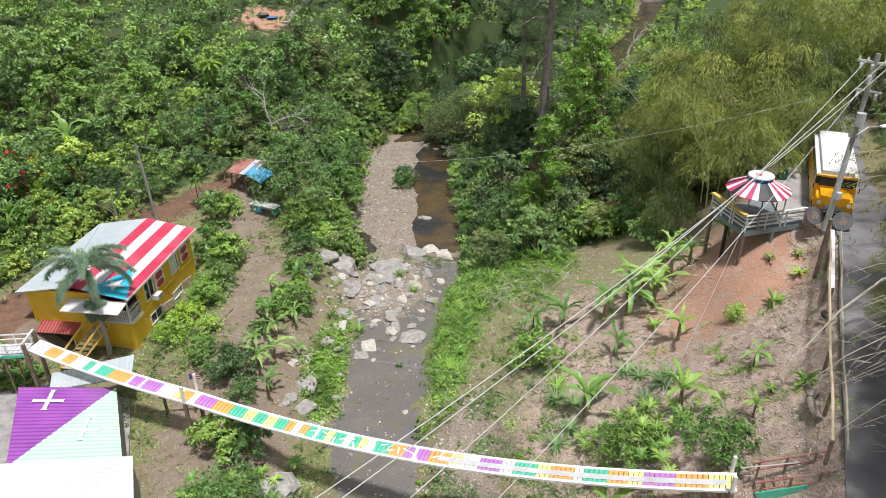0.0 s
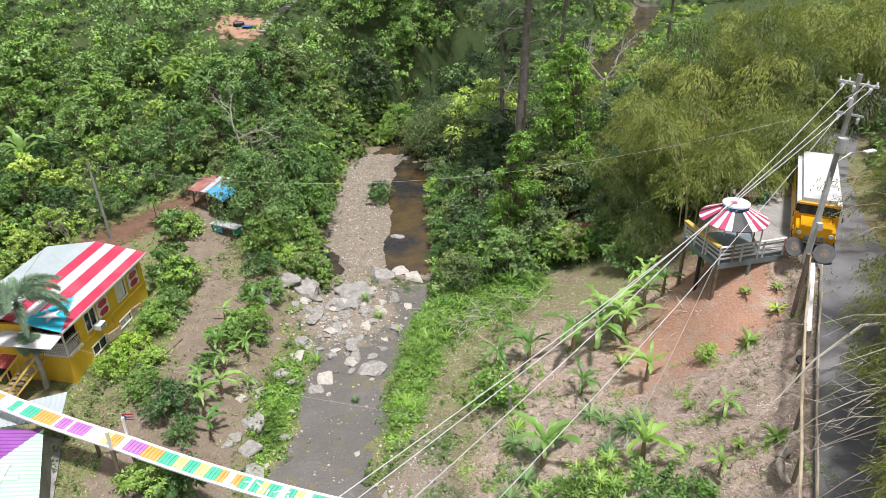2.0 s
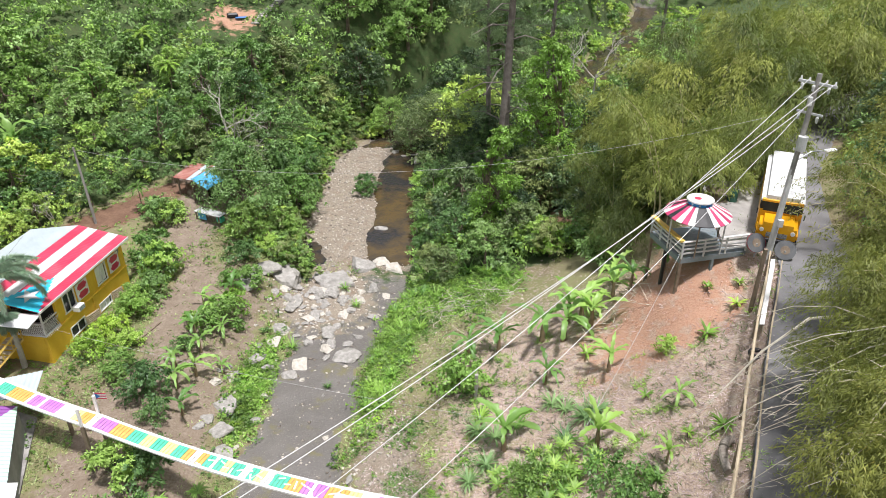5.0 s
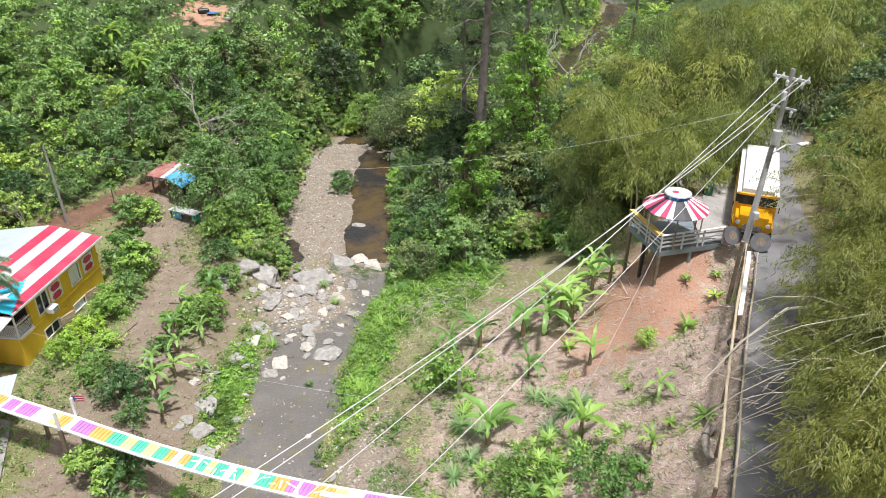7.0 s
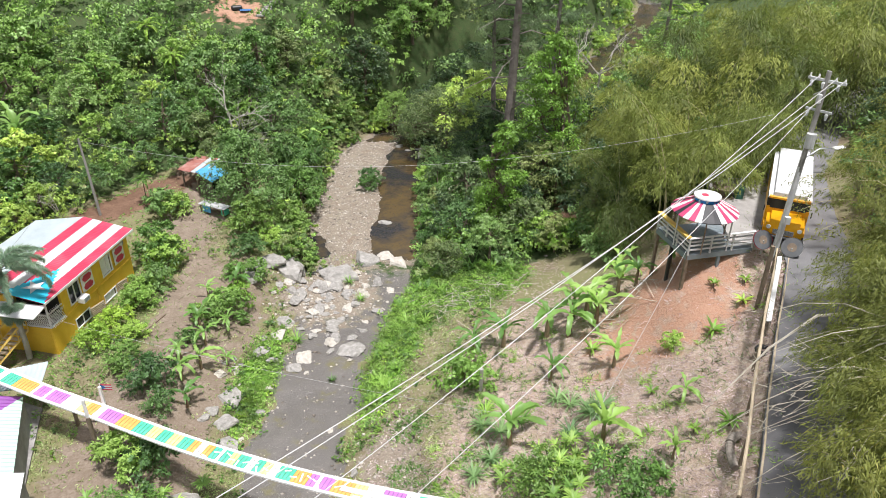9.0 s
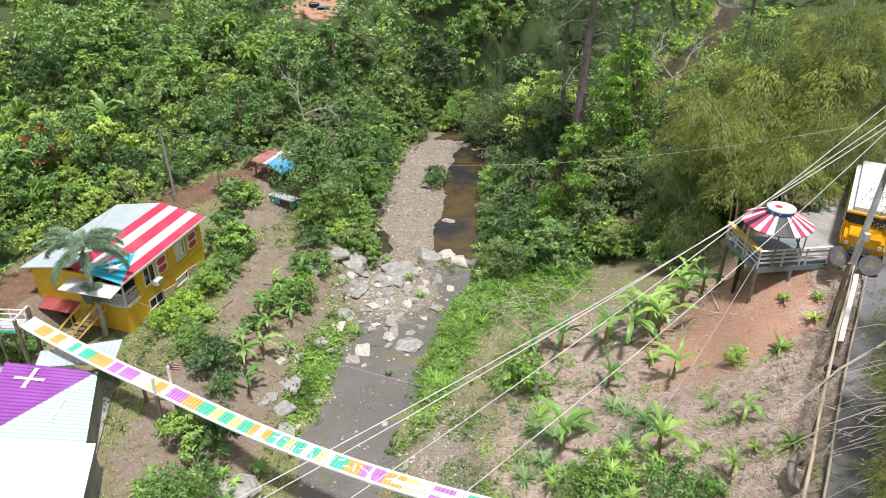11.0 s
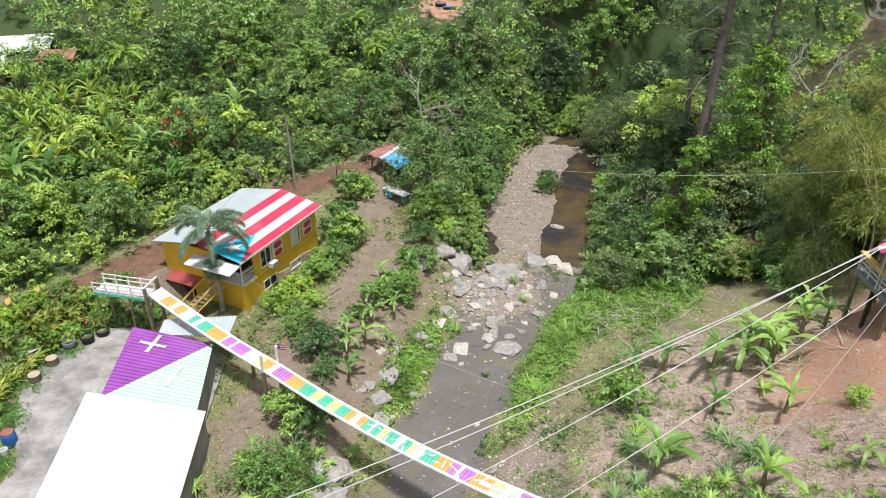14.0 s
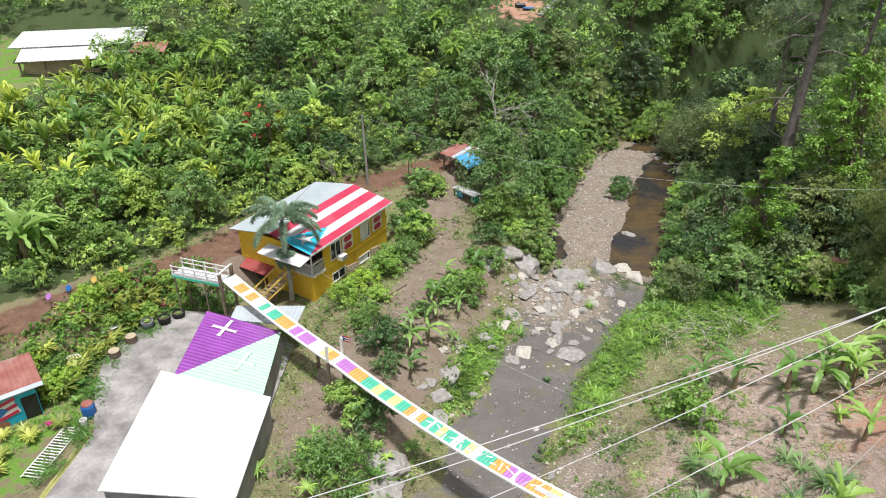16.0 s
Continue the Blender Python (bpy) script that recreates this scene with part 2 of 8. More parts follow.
M["grey_pole"] = surface("grey_pole", (0.25, 0.24, 0.225), (0.36, 0.345, 0.325), 1.4, 0.85, bump=0.4, dirt=(0.16, 0.15, 0.14), dirt_amount=0.5)
M["pale_timber"] = surface("pale_timber", (0.42, 0.34, 0.23), (0.55, 0.46, 0.33), 2.2, 0.85, bump=0.4)
M["steel"] = surface("steel", (0.4, 0.42, 0.43), (0.52, 0.54, 0.55), 1.5, 0.45, 0.6, 0.1, dirt=(0.3, 0.29, 0.27), dirt_amount=0.3)
M["orange_paint"] = surface("orange_paint", (0.82, 0.36, 0.08), (0.86, 0.44, 0.13), 2.0, 0.6, bump=0.1)
M["green_paint"] = surface("green_paint", (0.06, 0.5, 0.32), (0.12, 0.58, 0.4), 2.0, 0.6, bump=0.1)
M["lemon_paint"] = surface("lemon_paint", (0.84, 0.74, 0.24), (0.88, 0.8, 0.34), 2.0, 0.6, bump=0.1)
M["green_culm"] = surface("green_culm", (0.3, 0.34, 0.1), (0.46, 0.44, 0.16), 2.0, 0.5, bump=0.1)
M["mural_brown"] = surface("mural_brown", (0.3, 0.13, 0.07), (0.5, 0.26, 0.16), 2.0, 0.7, bump=0.1)
M["violet_paint"] = surface("violet_paint", (0.45, 0.16, 0.52), (0.55, 0.24, 0.62), 2.0, 0.6, bump=0.1)
M["blue_tarp"] = surface("blue_tarp", (0.05, 0.3, 0.55), (0.1, 0.42, 0.65), 1.0, 0.5, bump=0.2)
M["cable"] = surface("cable", (0.5, 0.5, 0.5), (0.62, 0.62, 0.62), 2.0, 0.5, 0.3, 0.0)
M["cable_dark"] = surface("cable_dark", (0.05, 0.05, 0.05), (0.1, 0.1, 0.1), 2.0, 0.6, 0.0, 0.0)


def glass_mat():
    m, n, l, p = node_mat("dark_glass")
    p.inputs["Base Color"].default_value = (0.03, 0.035, 0.04, 1)
    p.inputs["Roughness"].default_value = 0.08
    return m


M["glass"] = glass_mat()


def water_mat():
    m, n, l, p = node_mat("river_water")
    f, raw = noise_fac(n, l, 0.3, 5, 0.4, 0.6)
    stone, _ = noise_fac(n, l, 5.0, 4, 0.5, 0.7)
    col = mix_rgb(n, l, f, (0.028, 0.028, 0.032), (0.1, 0.068, 0.03))
    col = mix_rgb(n, l, stone, col, (0.065, 0.052, 0.036))
    l.new(col, p.inputs["Base Color"])
    p.inputs["Roughness"].default_value = 0.06
    p.inputs["IOR"].default_value = 1.33
    _, r2 = noise_fac(n, l, 1.9, 4)
    b = n.new("ShaderNodeBump")
    b.inputs["Strength"].default_value, b.inputs["Distance"].default_value = 0.6, 0.12
    l.new(r2, b.inputs["Height"])
    l.new(b.outputs[0], p.inputs["Normal"])
    return m


M["water"] = water_mat()

# ---- the lie of the land ----
RX_Y, RX_X = [0, 20, 32, 43, 57, 66, 75, 85, 95, 105, 118, 132, 146, 168, 260], [-4, -4.4, -4.6, -4.3, -2.8, -4.2, -4.2, -4.6, -0.5, 11, 27, 33, 40, 48, 80]
RW_Y, RW_W = [20, 32, 43, 57, 66, 75, 85, 95, 118, 168], [3, 2.8, 3.2, 4.3, 5.4, 5.2, 4.6, 4.2, 3.6, 3.4]
ED_Y, ED_X = [0, 15, 22, 30, 38, 44, 51, 59, 66, 80, 120, 200], [10.4, 13.7, 16.9, 20.4, 24.2, 25.6, 28, 33, 39.5, 52, 85, 140]
RD_Y, RD_Z = [0, 15, 22, 30, 38, 60, 90, 150], [8.8, 9.6, 10.2, 11.1, 11.9, 12.2, 13.5, 18]
YD_Y, YD_Z = [0, 15, 30, 40, 50, 60, 70, 85, 100], [0.6, 0.8, 1.0, 1.4, 1.8, 2.8, 4.0, 5.0, 6.0]
LD_Y, LD_X = [0, 27, 33, 38.5, 43, 50, 58, 64, 68], [-52, -39.3, -36.5, -33.8, -32, -30, -27, -23, -20]
LZ_Y, LZ_Z = [0, 27, 43, 58, 68], [3.2, 3.5, 3.5, 3.8, 4.2]
SL_S, SL_F = [0, 0.03, 0.06, 0.2, 0.28, 0.35, 0.5, 0.6, 0.8, 0.92, 1], [1, 0.93, 0.85, 0.7, 0.58, 0.49, 0.34, 0.25, 0.13, 0.07, 0]
SL_G = [1, 0.92, 0.86, 0.68, 0.58, 0.5, 0.35, 0.27, 0.13, 0.07, 0]
ROAD_W = 4.2


def smooth(v):
    v = np.clip(v, 0, 1)
    return v * v * (3 - 2 * v)


def wave(x, y, k, a):
    return a * (np.sin(x * k + 1.3 * np.sin(y * k * 0.7)) * np.cos(y * k * 1.13 + 0.8 * np.sin(x * k * 0.9)))


def blob(x, y, cx, cy, rx, ry):
    return smooth(1.5 - np.hypot((x - cx) / rx, (y - cy) / ry))


def land(x, y):
    """Height of the ground and the masks of its zones."""
    x, y = np.asarray(x, float), np.asarray(y, float)
    xr, w = np.interp(y, RX_Y, RX_X), np.interp(y, RW_Y, RW_W)
    xe, zr = np.interp(y, ED_Y, ED_X), np.interp(y, RD_Y, RD_Z)
    zb = -0.62 + 0.012 * np.maximum(0, y - 60)
    rough = wave(x, y, 0.55, 0.12) + wave(x + 7, y - 3, 1.3, 0.07) + wave(x * 0.8 + y * 0.6, y * 0.8 - x * 0.6, 2.6, 0.05)
    # bank to the road
    s = (xe - x) / np.maximum(xe - (xr + w), 3)
    k = smooth((y - 31) / 6)
    zright = zb + (zr - zb) * (k * np.interp(s, SL_S, SL_F) + (1 - k) * np.interp(s, SL_S, SL_G))
    zright = zright + 1.6 * blob(x, y, 19.4, 41.0, 2.8, 2.9)
    pad = smooth((y - 38.8) / 2.2) * smooth((50 - y) / 2) * smooth((x - 19.4) / 3.0)
    zright = zright + (np.maximum(zright, 11.85) - zright) * pad
    up = np.maximum(0, x - xe - ROAD_W - 0.5)
    zright = np.where(x > xe, zr + 0.55 * up, zright)
    # yard and hill
    u = (xr - w) - x
    zy, xd, zd = np.interp(y, YD_Y, YD_Z), np.interp(y, LD_Y, LD_X), np.interp(y, LZ_Y, LZ_Z)
    zleft = zb + (zy - zb) * smooth(u / 7)
    bank = smooth((xd + 5.0 - x) / 3.0)
    zleft = zleft + (np.maximum(zd, zleft) - zleft) * bank
    q = np.maximum(0, xd - 2.2 - x)
    zleft = zleft + 0.14 * q + 0.25 * np.maximum(0, y - 66) * smooth(u / 18)
    shore = w + 0.45 * np.sin(y * 0.83 + x * 0.3) + 0.25 * np.sin(y * 2.1 - x * 0.5)
    inside = (np.abs(x - xr) < shore)
    z = np.where(x > xr, zright, zleft)
    z = np.where(inside, zb, z)
    edge = 0.35 * np.sin(y * 0.47) + 0.14 * np.sin(y * 1.3 + 1)
    stream = smooth((x - xr - 0.7 - edge) / 1.1) * smooth((y - 58.5) / 3) * (x < xr + w + 0.4)
    pool = np.maximum(stream, smooth(1.5 - np.hypot((x + 8.1 + 0.5 * np.sin(y * 0.9)) / (1.0 + 0.35 * np.sin(y * 1.7)), (y - 60) / 3.6)) * (y < 66))
    far_water = inside * smooth((y - 86) / 6)
    z = z - 0.5 * pool - 0.3 * far_water
    r = np.hypot(x, y - 30)
    z = z + 0.42 * np.maximum(0, r - 165) * smooth((y + 40) / 60)
    onroad = (x > xe - 0.4) & (x < xe + ROAD_W + 0.4)
    ondirt = smooth(1.6 - np.abs(x - xd) / 1.6) * (y < 70)
    z = z + rough * np.where(onroad, 0, 1) * np.where(inside, 0.7, 1) * (1 - 0.7 * ondirt)
    court = smooth((x + 35.2 - 0.75 * np.maximum(0, 27 - y)) / 2.2) * smooth((40.0 - y) / 2.6) * (x < -13.6) * (y > 5) * (u > 5)
    z = z - np.maximum(z - 0.96, 0) * court
    masks = {}
    masks["silt"] = inside * np.maximum(smooth((60 - y) / 5), smooth((y - 84) / 6))
    bar = smooth((w - np.abs(x - xr)) / 0.8 + 0.5) * smooth((y - 55) / 6) * smooth((96 - y) / 8)
    stones = blob(x, y, -5.5, 53, 4.2, 4.5)
    masks["gravel"] = np.clip(bar + stones + blob(x, y, 1.4, 31, 2.2, 7) * 0.9, 0, 1)
    masks["red"] = np.clip(blob(x, y, 19.4, 38.4, 3.0, 3.2) + 0.7 * blob(x, y, 16.6, 39.8, 3.4, 2.6) + 0.5 * blob(x, y, 16.0, 36.6, 2.6, 2.2) + blob(x, y, 20, 43, 3.0, 3.0) + blob(x, y, -23.6, 98, 3.2, 3.0) + blob(x, y, 14.5, 61, 2.4, 4.0) + 0.85 * ondirt * (y < 62), 0, 1)
    path = blob(x, y, -15.6, 48.5, 2.0, 7.0) + blob(x, y, -18.5, 61, 2.6, 7) + blob(x, y, -14.5, 37.5, 3.2, 4.0) + blob(x, y, -31, 42.5, 3.0, 3.5) + blob(x, y, -14.0, 33, 4.2, 7.5) + 0.75 * blob(x, y, -12.0, 47, 2.6, 9.0)
    masks["dirt"] = np.clip(path + ondirt, 0, 1)
    masks["track"] = smooth(2.0 - np.abs(x - xd) / 1.5) * smooth((70 - y) / 6) * smooth((y - 5) / 5)
    masks["dry"] = smooth((s + 0.06) / 0.04) * smooth((0.88 - s) / 0.3) * smooth((50 - y) / 8) * (x > xr)
    strip = blob(x, y, xr + w + 1.6, 47, 1.7, 9) + blob(x, y, xr - w - 1.2, 42, 1.2, 5.5) + blob(x, y, 6.5, 52, 4, 3) + blob(x, y, -77, 60, 10, 10) + 0.8 * blob(x, y, -31.0, 20.5, 2.6, 6)
    masks["lush"] = np.clip(strip * (0.75 + 0.35 * np.sin(y * 0.9 + x) * np.sin(y * 0.37 + 1)), 0, 1)
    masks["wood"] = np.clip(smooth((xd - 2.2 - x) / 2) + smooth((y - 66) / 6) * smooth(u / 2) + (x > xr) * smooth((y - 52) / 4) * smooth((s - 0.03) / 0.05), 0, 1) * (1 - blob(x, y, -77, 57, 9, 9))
    return z, masks


def ground_z(x, y):
    return float(land(x, y)[0])


def axis(parts):
    out = [parts[0][0]]
    for a, b, step in parts:
        n = max(1, round((b - a) / step))
        out += [a + (b - a) * (i + 1) / n for i in range(n)]
    return np.array(out)


gx = axis([(-1500, -300, 150), (-300, -120, 20), (-120, -46, 3), (-46, 30, 0.5), (30, 60, 1.5), (60, 120, 3), (120, 300, 20), (300, 1500, 150)])
gy = axis([(-1500, -100, 150), (-100, 0, 12), (0, 18, 2), (18, 92, 0.5), (92, 150, 1.2), (150, 190, 3), (190, 320, 16), (320, 1500, 150)])
GX, GY = np.meshgrid(gx, gy)
GZ, MASKS = land(GX, GY)
verts = np.stack([GX, GY, GZ], -1).reshape(-1, 3)
nx, ny = len(gx), len(gy)
idx = np.arange(nx * ny).reshape(ny, nx)
quads = np.stack([idx[:-1, :-1], idx[:-1, 1:], idx[1:, 1:], idx[1:, :-1]], -1).reshape(-1, 4)
gm = bpy.data.meshes.new("ground")
gm.from_pydata(verts.tolist(), [], quads.tolist())
gm.polygons.foreach_set("use_smooth", [True] * len(gm.polygons))
for key, val in MASKS.items():
    at = gm.attributes.new(key, "FLOAT", "POINT")
    at.data.foreach_set("value", np.broadcast_to(val, GX.shape).astype(np.float32).ravel())


def ground_mat():
    m, n, l, p = node_mat("ground")
    big, _ = noise_fac(n, l, 0.22, 5, 0.38, 0.62)
    mid, _ = noise_fac(n, l, 1.1, 5, 0.38, 0.64)
    fine, raw = noise_fac(n, l, 7.0, 5, 0.3, 0.7)
    grit, raw2 = noise_fac(n, l, 28.0, 3, 0.35, 0.65)

    def zone(key, noise_out, amount=0.5):
        a = n.new("ShaderNodeAttribute")
        a.attribute_name = key
        k = n.new("ShaderNodeMath")
        k.operation = "MULTIPLY_ADD"
        l.new(noise_out, k.inputs[0])
        k.inputs[1].default_value = amount
        l.new(a.outputs["Fac"], k.inputs[2])
        r = n.new("ShaderNodeMapRange")
        r.inputs[1].default_value, r.inputs[2].default_value = 0.5 + amount * 0.25, 0.5 + amount * 0.75
        l.new(k.outputs[0], r.inputs[0])
        keep = n.new("ShaderNodeMath")
        keep.operation, keep.use_clamp = "MULTIPLY", True
        keep.inputs[1].default_value = 4.0
        l.new(a.outputs["Fac"], keep.inputs[0])
        both = n.new("ShaderNodeMath")
        both.operation = "MULTIPLY"
        l.new(keep.outputs[0], both.inputs[0])
        l.new(r.outputs[0], both.inputs[1])
        return both.outputs[0]

    green = mix_rgb(n, l, mid, (0.13, 0.18, 0.05), (0.22, 0.28, 0.08))
    green = mix_rgb(n, l, fine, green, (0.2, 0.2, 0.08))
    soil = mix_rgb(n, l, mid, (0.2, 0.145, 0.1), (0.29, 0.225, 0.165))
    soil = mix_rgb(n, l, fine, soil, (0.16, 0.125, 0.08))
    sward = mix_rgb(n, l, fine, green, (0.23, 0.22, 0.11))
    col = mix_rgb(n, l, mid, mix_rgb(n, l, big, sward, soil), mix_rgb(n, l, grit, sward, soil))
    lush = mix_rgb(n, l, fine, (0.09, 0.2, 0.02), (0.16, 0.3, 0.04))
    col = mix_rgb(n, l, zone("lush", mid, 1.1), col, lush)
    # woodland floor: shade between the crowns is put into its dark colour
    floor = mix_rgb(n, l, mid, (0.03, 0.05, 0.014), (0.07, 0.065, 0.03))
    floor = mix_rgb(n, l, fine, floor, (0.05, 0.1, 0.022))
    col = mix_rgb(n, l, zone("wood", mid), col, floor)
    dry = mix_rgb(n, l, mid, (0.31, 0.185, 0.14), (0.45, 0.315, 0.255))
    dry = mix_rgb(n, l, fine, dry, (0.19, 0.125, 0.085))
    dry = mix_rgb(n, l, grit, dry, (0.5, 0.42, 0.33))
    patch, _ = noise_fac(n, l, 0.6, 6, 0.56, 0.66)
    speck, _ = noise_fac(n, l, 13.0, 4, 0.6, 0.68)
    dry = mix_rgb(n, l, speck, dry, (0.13, 0.09, 0.06))
    pale, _ = noise_fac(n, l, 1.7, 6, 0.52, 0.62, rough=0.75)
    dry = mix_rgb(n, l, pale, dry, (0.5, 0.42, 0.34))
    gmask = n.new("ShaderNodeMath")
    gmask.operation = "MULTIPLY"
    gmask.inputs[1].default_value = 0.55
    l.new(patch, gmask.inputs[0])
    dry = mix_rgb(n, l, gmask.outputs[0], dry, (0.17, 0.21, 0.06))
    col = mix_rgb(n, l, zone("dry", fine), col, dry)
    red = mix_rgb(n, l, mid, (0.36, 0.15, 0.08), (0.46, 0.26, 0.175))
    red = mix_rgb(n, l, fine, red, (0.28, 0.115, 0.06))
    red = mix_rgb(n, l, grit, red, (0.47, 0.31, 0.22))
    col = mix_rgb(n, l, zone("red", mid, 1.2), col, red)
    dirt = mix_rgb(n, l, mid, (0.225, 0.178, 0.135), (0.32, 0.265, 0.21))
    dirt = mix_rgb(n, l, fine, dirt, (0.18, 0.135, 0.095))
    col = mix_rgb(n, l, zone("dirt", mid, 0.5), col, dirt)
    # red-brown dirt road, its colour darkened for the shade of overhanging trees
    track = mix_rgb(n, l, mid, (0.15, 0.085, 0.052), (0.26, 0.155, 0.1))
    track = mix_rgb(n, l, fine, track, (0.12, 0.065, 0.04))
    col = mix_rgb(n, l, zone("track", mid, 0.5), col, track)
    grav = mix_rgb(n, l, grit, (0.12, 0.095, 0.065), (0.43, 0.375, 0.3))
    grav = mix_rgb(n, l, mid, grav, mix_rgb(n, l, fine, (0.16, 0.125, 0.09), (0.3, 0.255, 0.2)))
    grav = mix_rgb(n, l, gmask.outputs[0], grav, (0.2, 0.14, 0.095))
    col = mix_rgb(n, l, zone("gravel", mid, 0.8), col, grav)
    silt = mix_rgb(n, l, mid, (0.11, 0.104, 0.098), (0.18, 0.167, 0.152))
    silt = mix_rgb(n, l, big, mix_rgb(n, l, fine, (0.09, 0.085, 0.082), (0.125, 0.117, 0.11)), silt)
    silt = mix_rgb(n, l, grit, silt, (0.17, 0.155, 0.14))
    silt = mix_rgb(n, l, speck, silt, (0.32, 0.3, 0.27))
    silt = mix_rgb(n, l, patch, silt, (0.17, 0.155, 0.08))
    zs = zone("silt", mid, 0.7)
    gz = zone("gravel", mid, 0.8)
    inv = n.new("ShaderNodeMath")
    inv.operation = "SUBTRACT"
    inv.use_clamp = True
    l.new(zs, inv.inputs[0])
    l.new(gz, inv.inputs[1])
    col = mix_rgb(n, l, inv.outputs[0], col, silt)
    l.new(col, p.inputs["Base Color"])
    wet = n.new("ShaderNodeMapRange")
    wet.inputs[3].default_value, wet.inputs[4].default_value = 0.92, 0.3
    l.new(inv.outputs[0], wet.inputs[0])
    l.new(wet.outputs[0], p.inputs["Roughness"])
    b = n.new("ShaderNodeBump")
    b.inputs["Strength"].default_value, b.inputs["Distance"].default_value = 0.7, 0.12
    l.new(raw, b.inputs["Height"])
    l.new(b.outputs[0], p.inputs["Normal"])
    return m


M["ground"] = ground_mat()
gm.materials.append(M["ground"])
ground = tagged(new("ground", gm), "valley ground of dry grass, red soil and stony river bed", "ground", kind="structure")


# ---- helpers for meshes ----
def link_mesh(name, verts, faces, mats, parent=None, label="", index=None, smooth_faces=False):
    me = bpy.data.meshes.new(name)
    me.from_pydata([tuple(v) for v in verts], [], [tuple(f) for f in faces])
    for m in mats if isinstance(mats, (list, tuple)) else [mats]:
        me.materials.append(m)
    if index is not None:
        me.polygons.foreach_set("material_index", index)
    if smooth_faces:
        me.polygons.foreach_set("use_smooth", [True] * len(me.polygons))
    ob = new(name, me)
    if parent is not None:
        ob.parent = parent
    if label:
        ob["label"] = label
    return ob


def part(name, bm, material, parent=None, label="", smooth_faces=False):
    me = bpy.data.meshes.new(name)
    bm.to_mesh(me)
    bm.free()
    for m in material if isinstance(material, (list, tuple)) else [material]:
        me.materials.append(m)
    if smooth_faces:
        me.polygons.foreach_set("use_smooth", [True] * len(me.polygons))
    ob = new(name, me)
    if parent is not None:
        ob.parent = parent
    if label:
        ob["label"] = label
    return ob


def thing(name, at, label, category, group="", turn=0.0):
    ob = new(name)
    ob.empty_display_size = 0.3
    ob.matrix_basis = Matrix.Translation(at) @ Matrix.Rotation(turn, 4, "Z")
    return tagged(ob, label, category, group)


def add_box(bm, size, at, turn=(0, 0, 0), bevel=0.0, mat=0):
    m = Matrix.LocRotScale(at, Euler(turn), None) @ Matrix.Diagonal((*size, 1))
    r = bmesh.ops.create_cube(bm, size=1.0, matrix=m)
    fs = {f for v in r["verts"] for f in v.link_faces}
    if bevel:
        es = {e for f in fs for e in f.edges}
        o = bmesh.ops.bevel(bm, geom=list(es), offset=bevel, segments=1, affect="EDGES")
        fs = {f for v in r["verts"] if v.is_valid for f in v.link_faces} | set(o["faces"])
    for f in fs:
        if f.is_valid:
            f.material_index = mat
    return bm


def box(size, at=(0, 0, 0), turn=(0, 0, 0), bevel=0.0):
    return add_box(bmesh.new(), size, at, turn, bevel)


def tube_data(points, radii, sides=6, closed=True):
    """Vertices and faces of a tapered tube along points."""
    vs, fs = [], []
    pts = [Vector(q) for q in points]
    for i, q in enumerate(pts):
        d = (pts[min(i + 1, len(pts) - 1)] - pts[max(i - 1, 0)]).normalized()
        a = d.cross(Vector((0.31, 0.95, 0.1)) if abs(d.y) < 0.9 else Vector((1, 0, 0))).normalized()
        b = d.cross(a)
        r = radii[i] if isinstance(radii, (list, tuple)) else radii
        for k in range(sides):
            t = 2 * math.pi * k / sides
            vs.append(q + r * (math.cos(t) * a + math.sin(t) * b))
    for i in range(len(pts) - 1):
        for k in range(sides):
            k2 = (k + 1) % sides
            fs.append((i * sides + k, i * sides + k2, (i + 1) * sides + k2, (i + 1) * sides + k))
    if closed:
        fs.append(tuple(range(sides))[::-1])
        fs.append(tuple((len(pts) - 1) * sides + k for k in range(sides)))
    return vs, fs


class Soup:
    """Gathers pieces of one mesh."""

    def __init__(self):
        self.v, self.f, self.i = [], [], []

    def add(self, vs, fs, mat=0):
        o = len(self.v)
        self.v += [tuple(v) for v in vs]
        self.f += [tuple(k + o for k in f) for f in fs]
        self.i += [mat] * len(fs)
        return self

    def tube(self, points, radii, sides=6, mat=0, closed=True):
        return self.add(*tube_data(points, radii, sides, closed), mat)

    def link(self, name, mats, parent=None, label="", smooth_faces=False):
        return link_mesh(name, self.v, self.f, mats, parent, label, self.i, smooth_faces)


def sag(a, b, drop, n=24):
    a, b = Vector(a), Vector(b)
    return [a.lerp(b, i / n) - Vector((0, 0, 4 * drop * (i / n) * (1 - i / n))) for i in range(n + 1)]

# ---- plants: prototypes ----
def unit(v):
    return v / np.maximum(np.linalg.norm(v, axis=-1, keepdims=True), 1e-9)


def leaf_cards(c, along, up, length, width, droop=0.15):
    """Pointed leaves, one drooping blade each. Returns vertices and faces."""
    along = unit(along)
    side = unit(np.cross(along, up))
    L, W = np.asarray(length).reshape(-1, 1), np.asarray(width).reshape(-1, 1)
    v = np.stack([c - along * L * 0.45 + side * W * 0.5, c + along * L * 0.55 - np.array([0, 0, 1]) * L * droop, c - along * L * 0.35 - side * W * 0.5], 1)
    n = len(c)
    return v.reshape(-1, 3), np.arange(3 * n).reshape(n, 3)


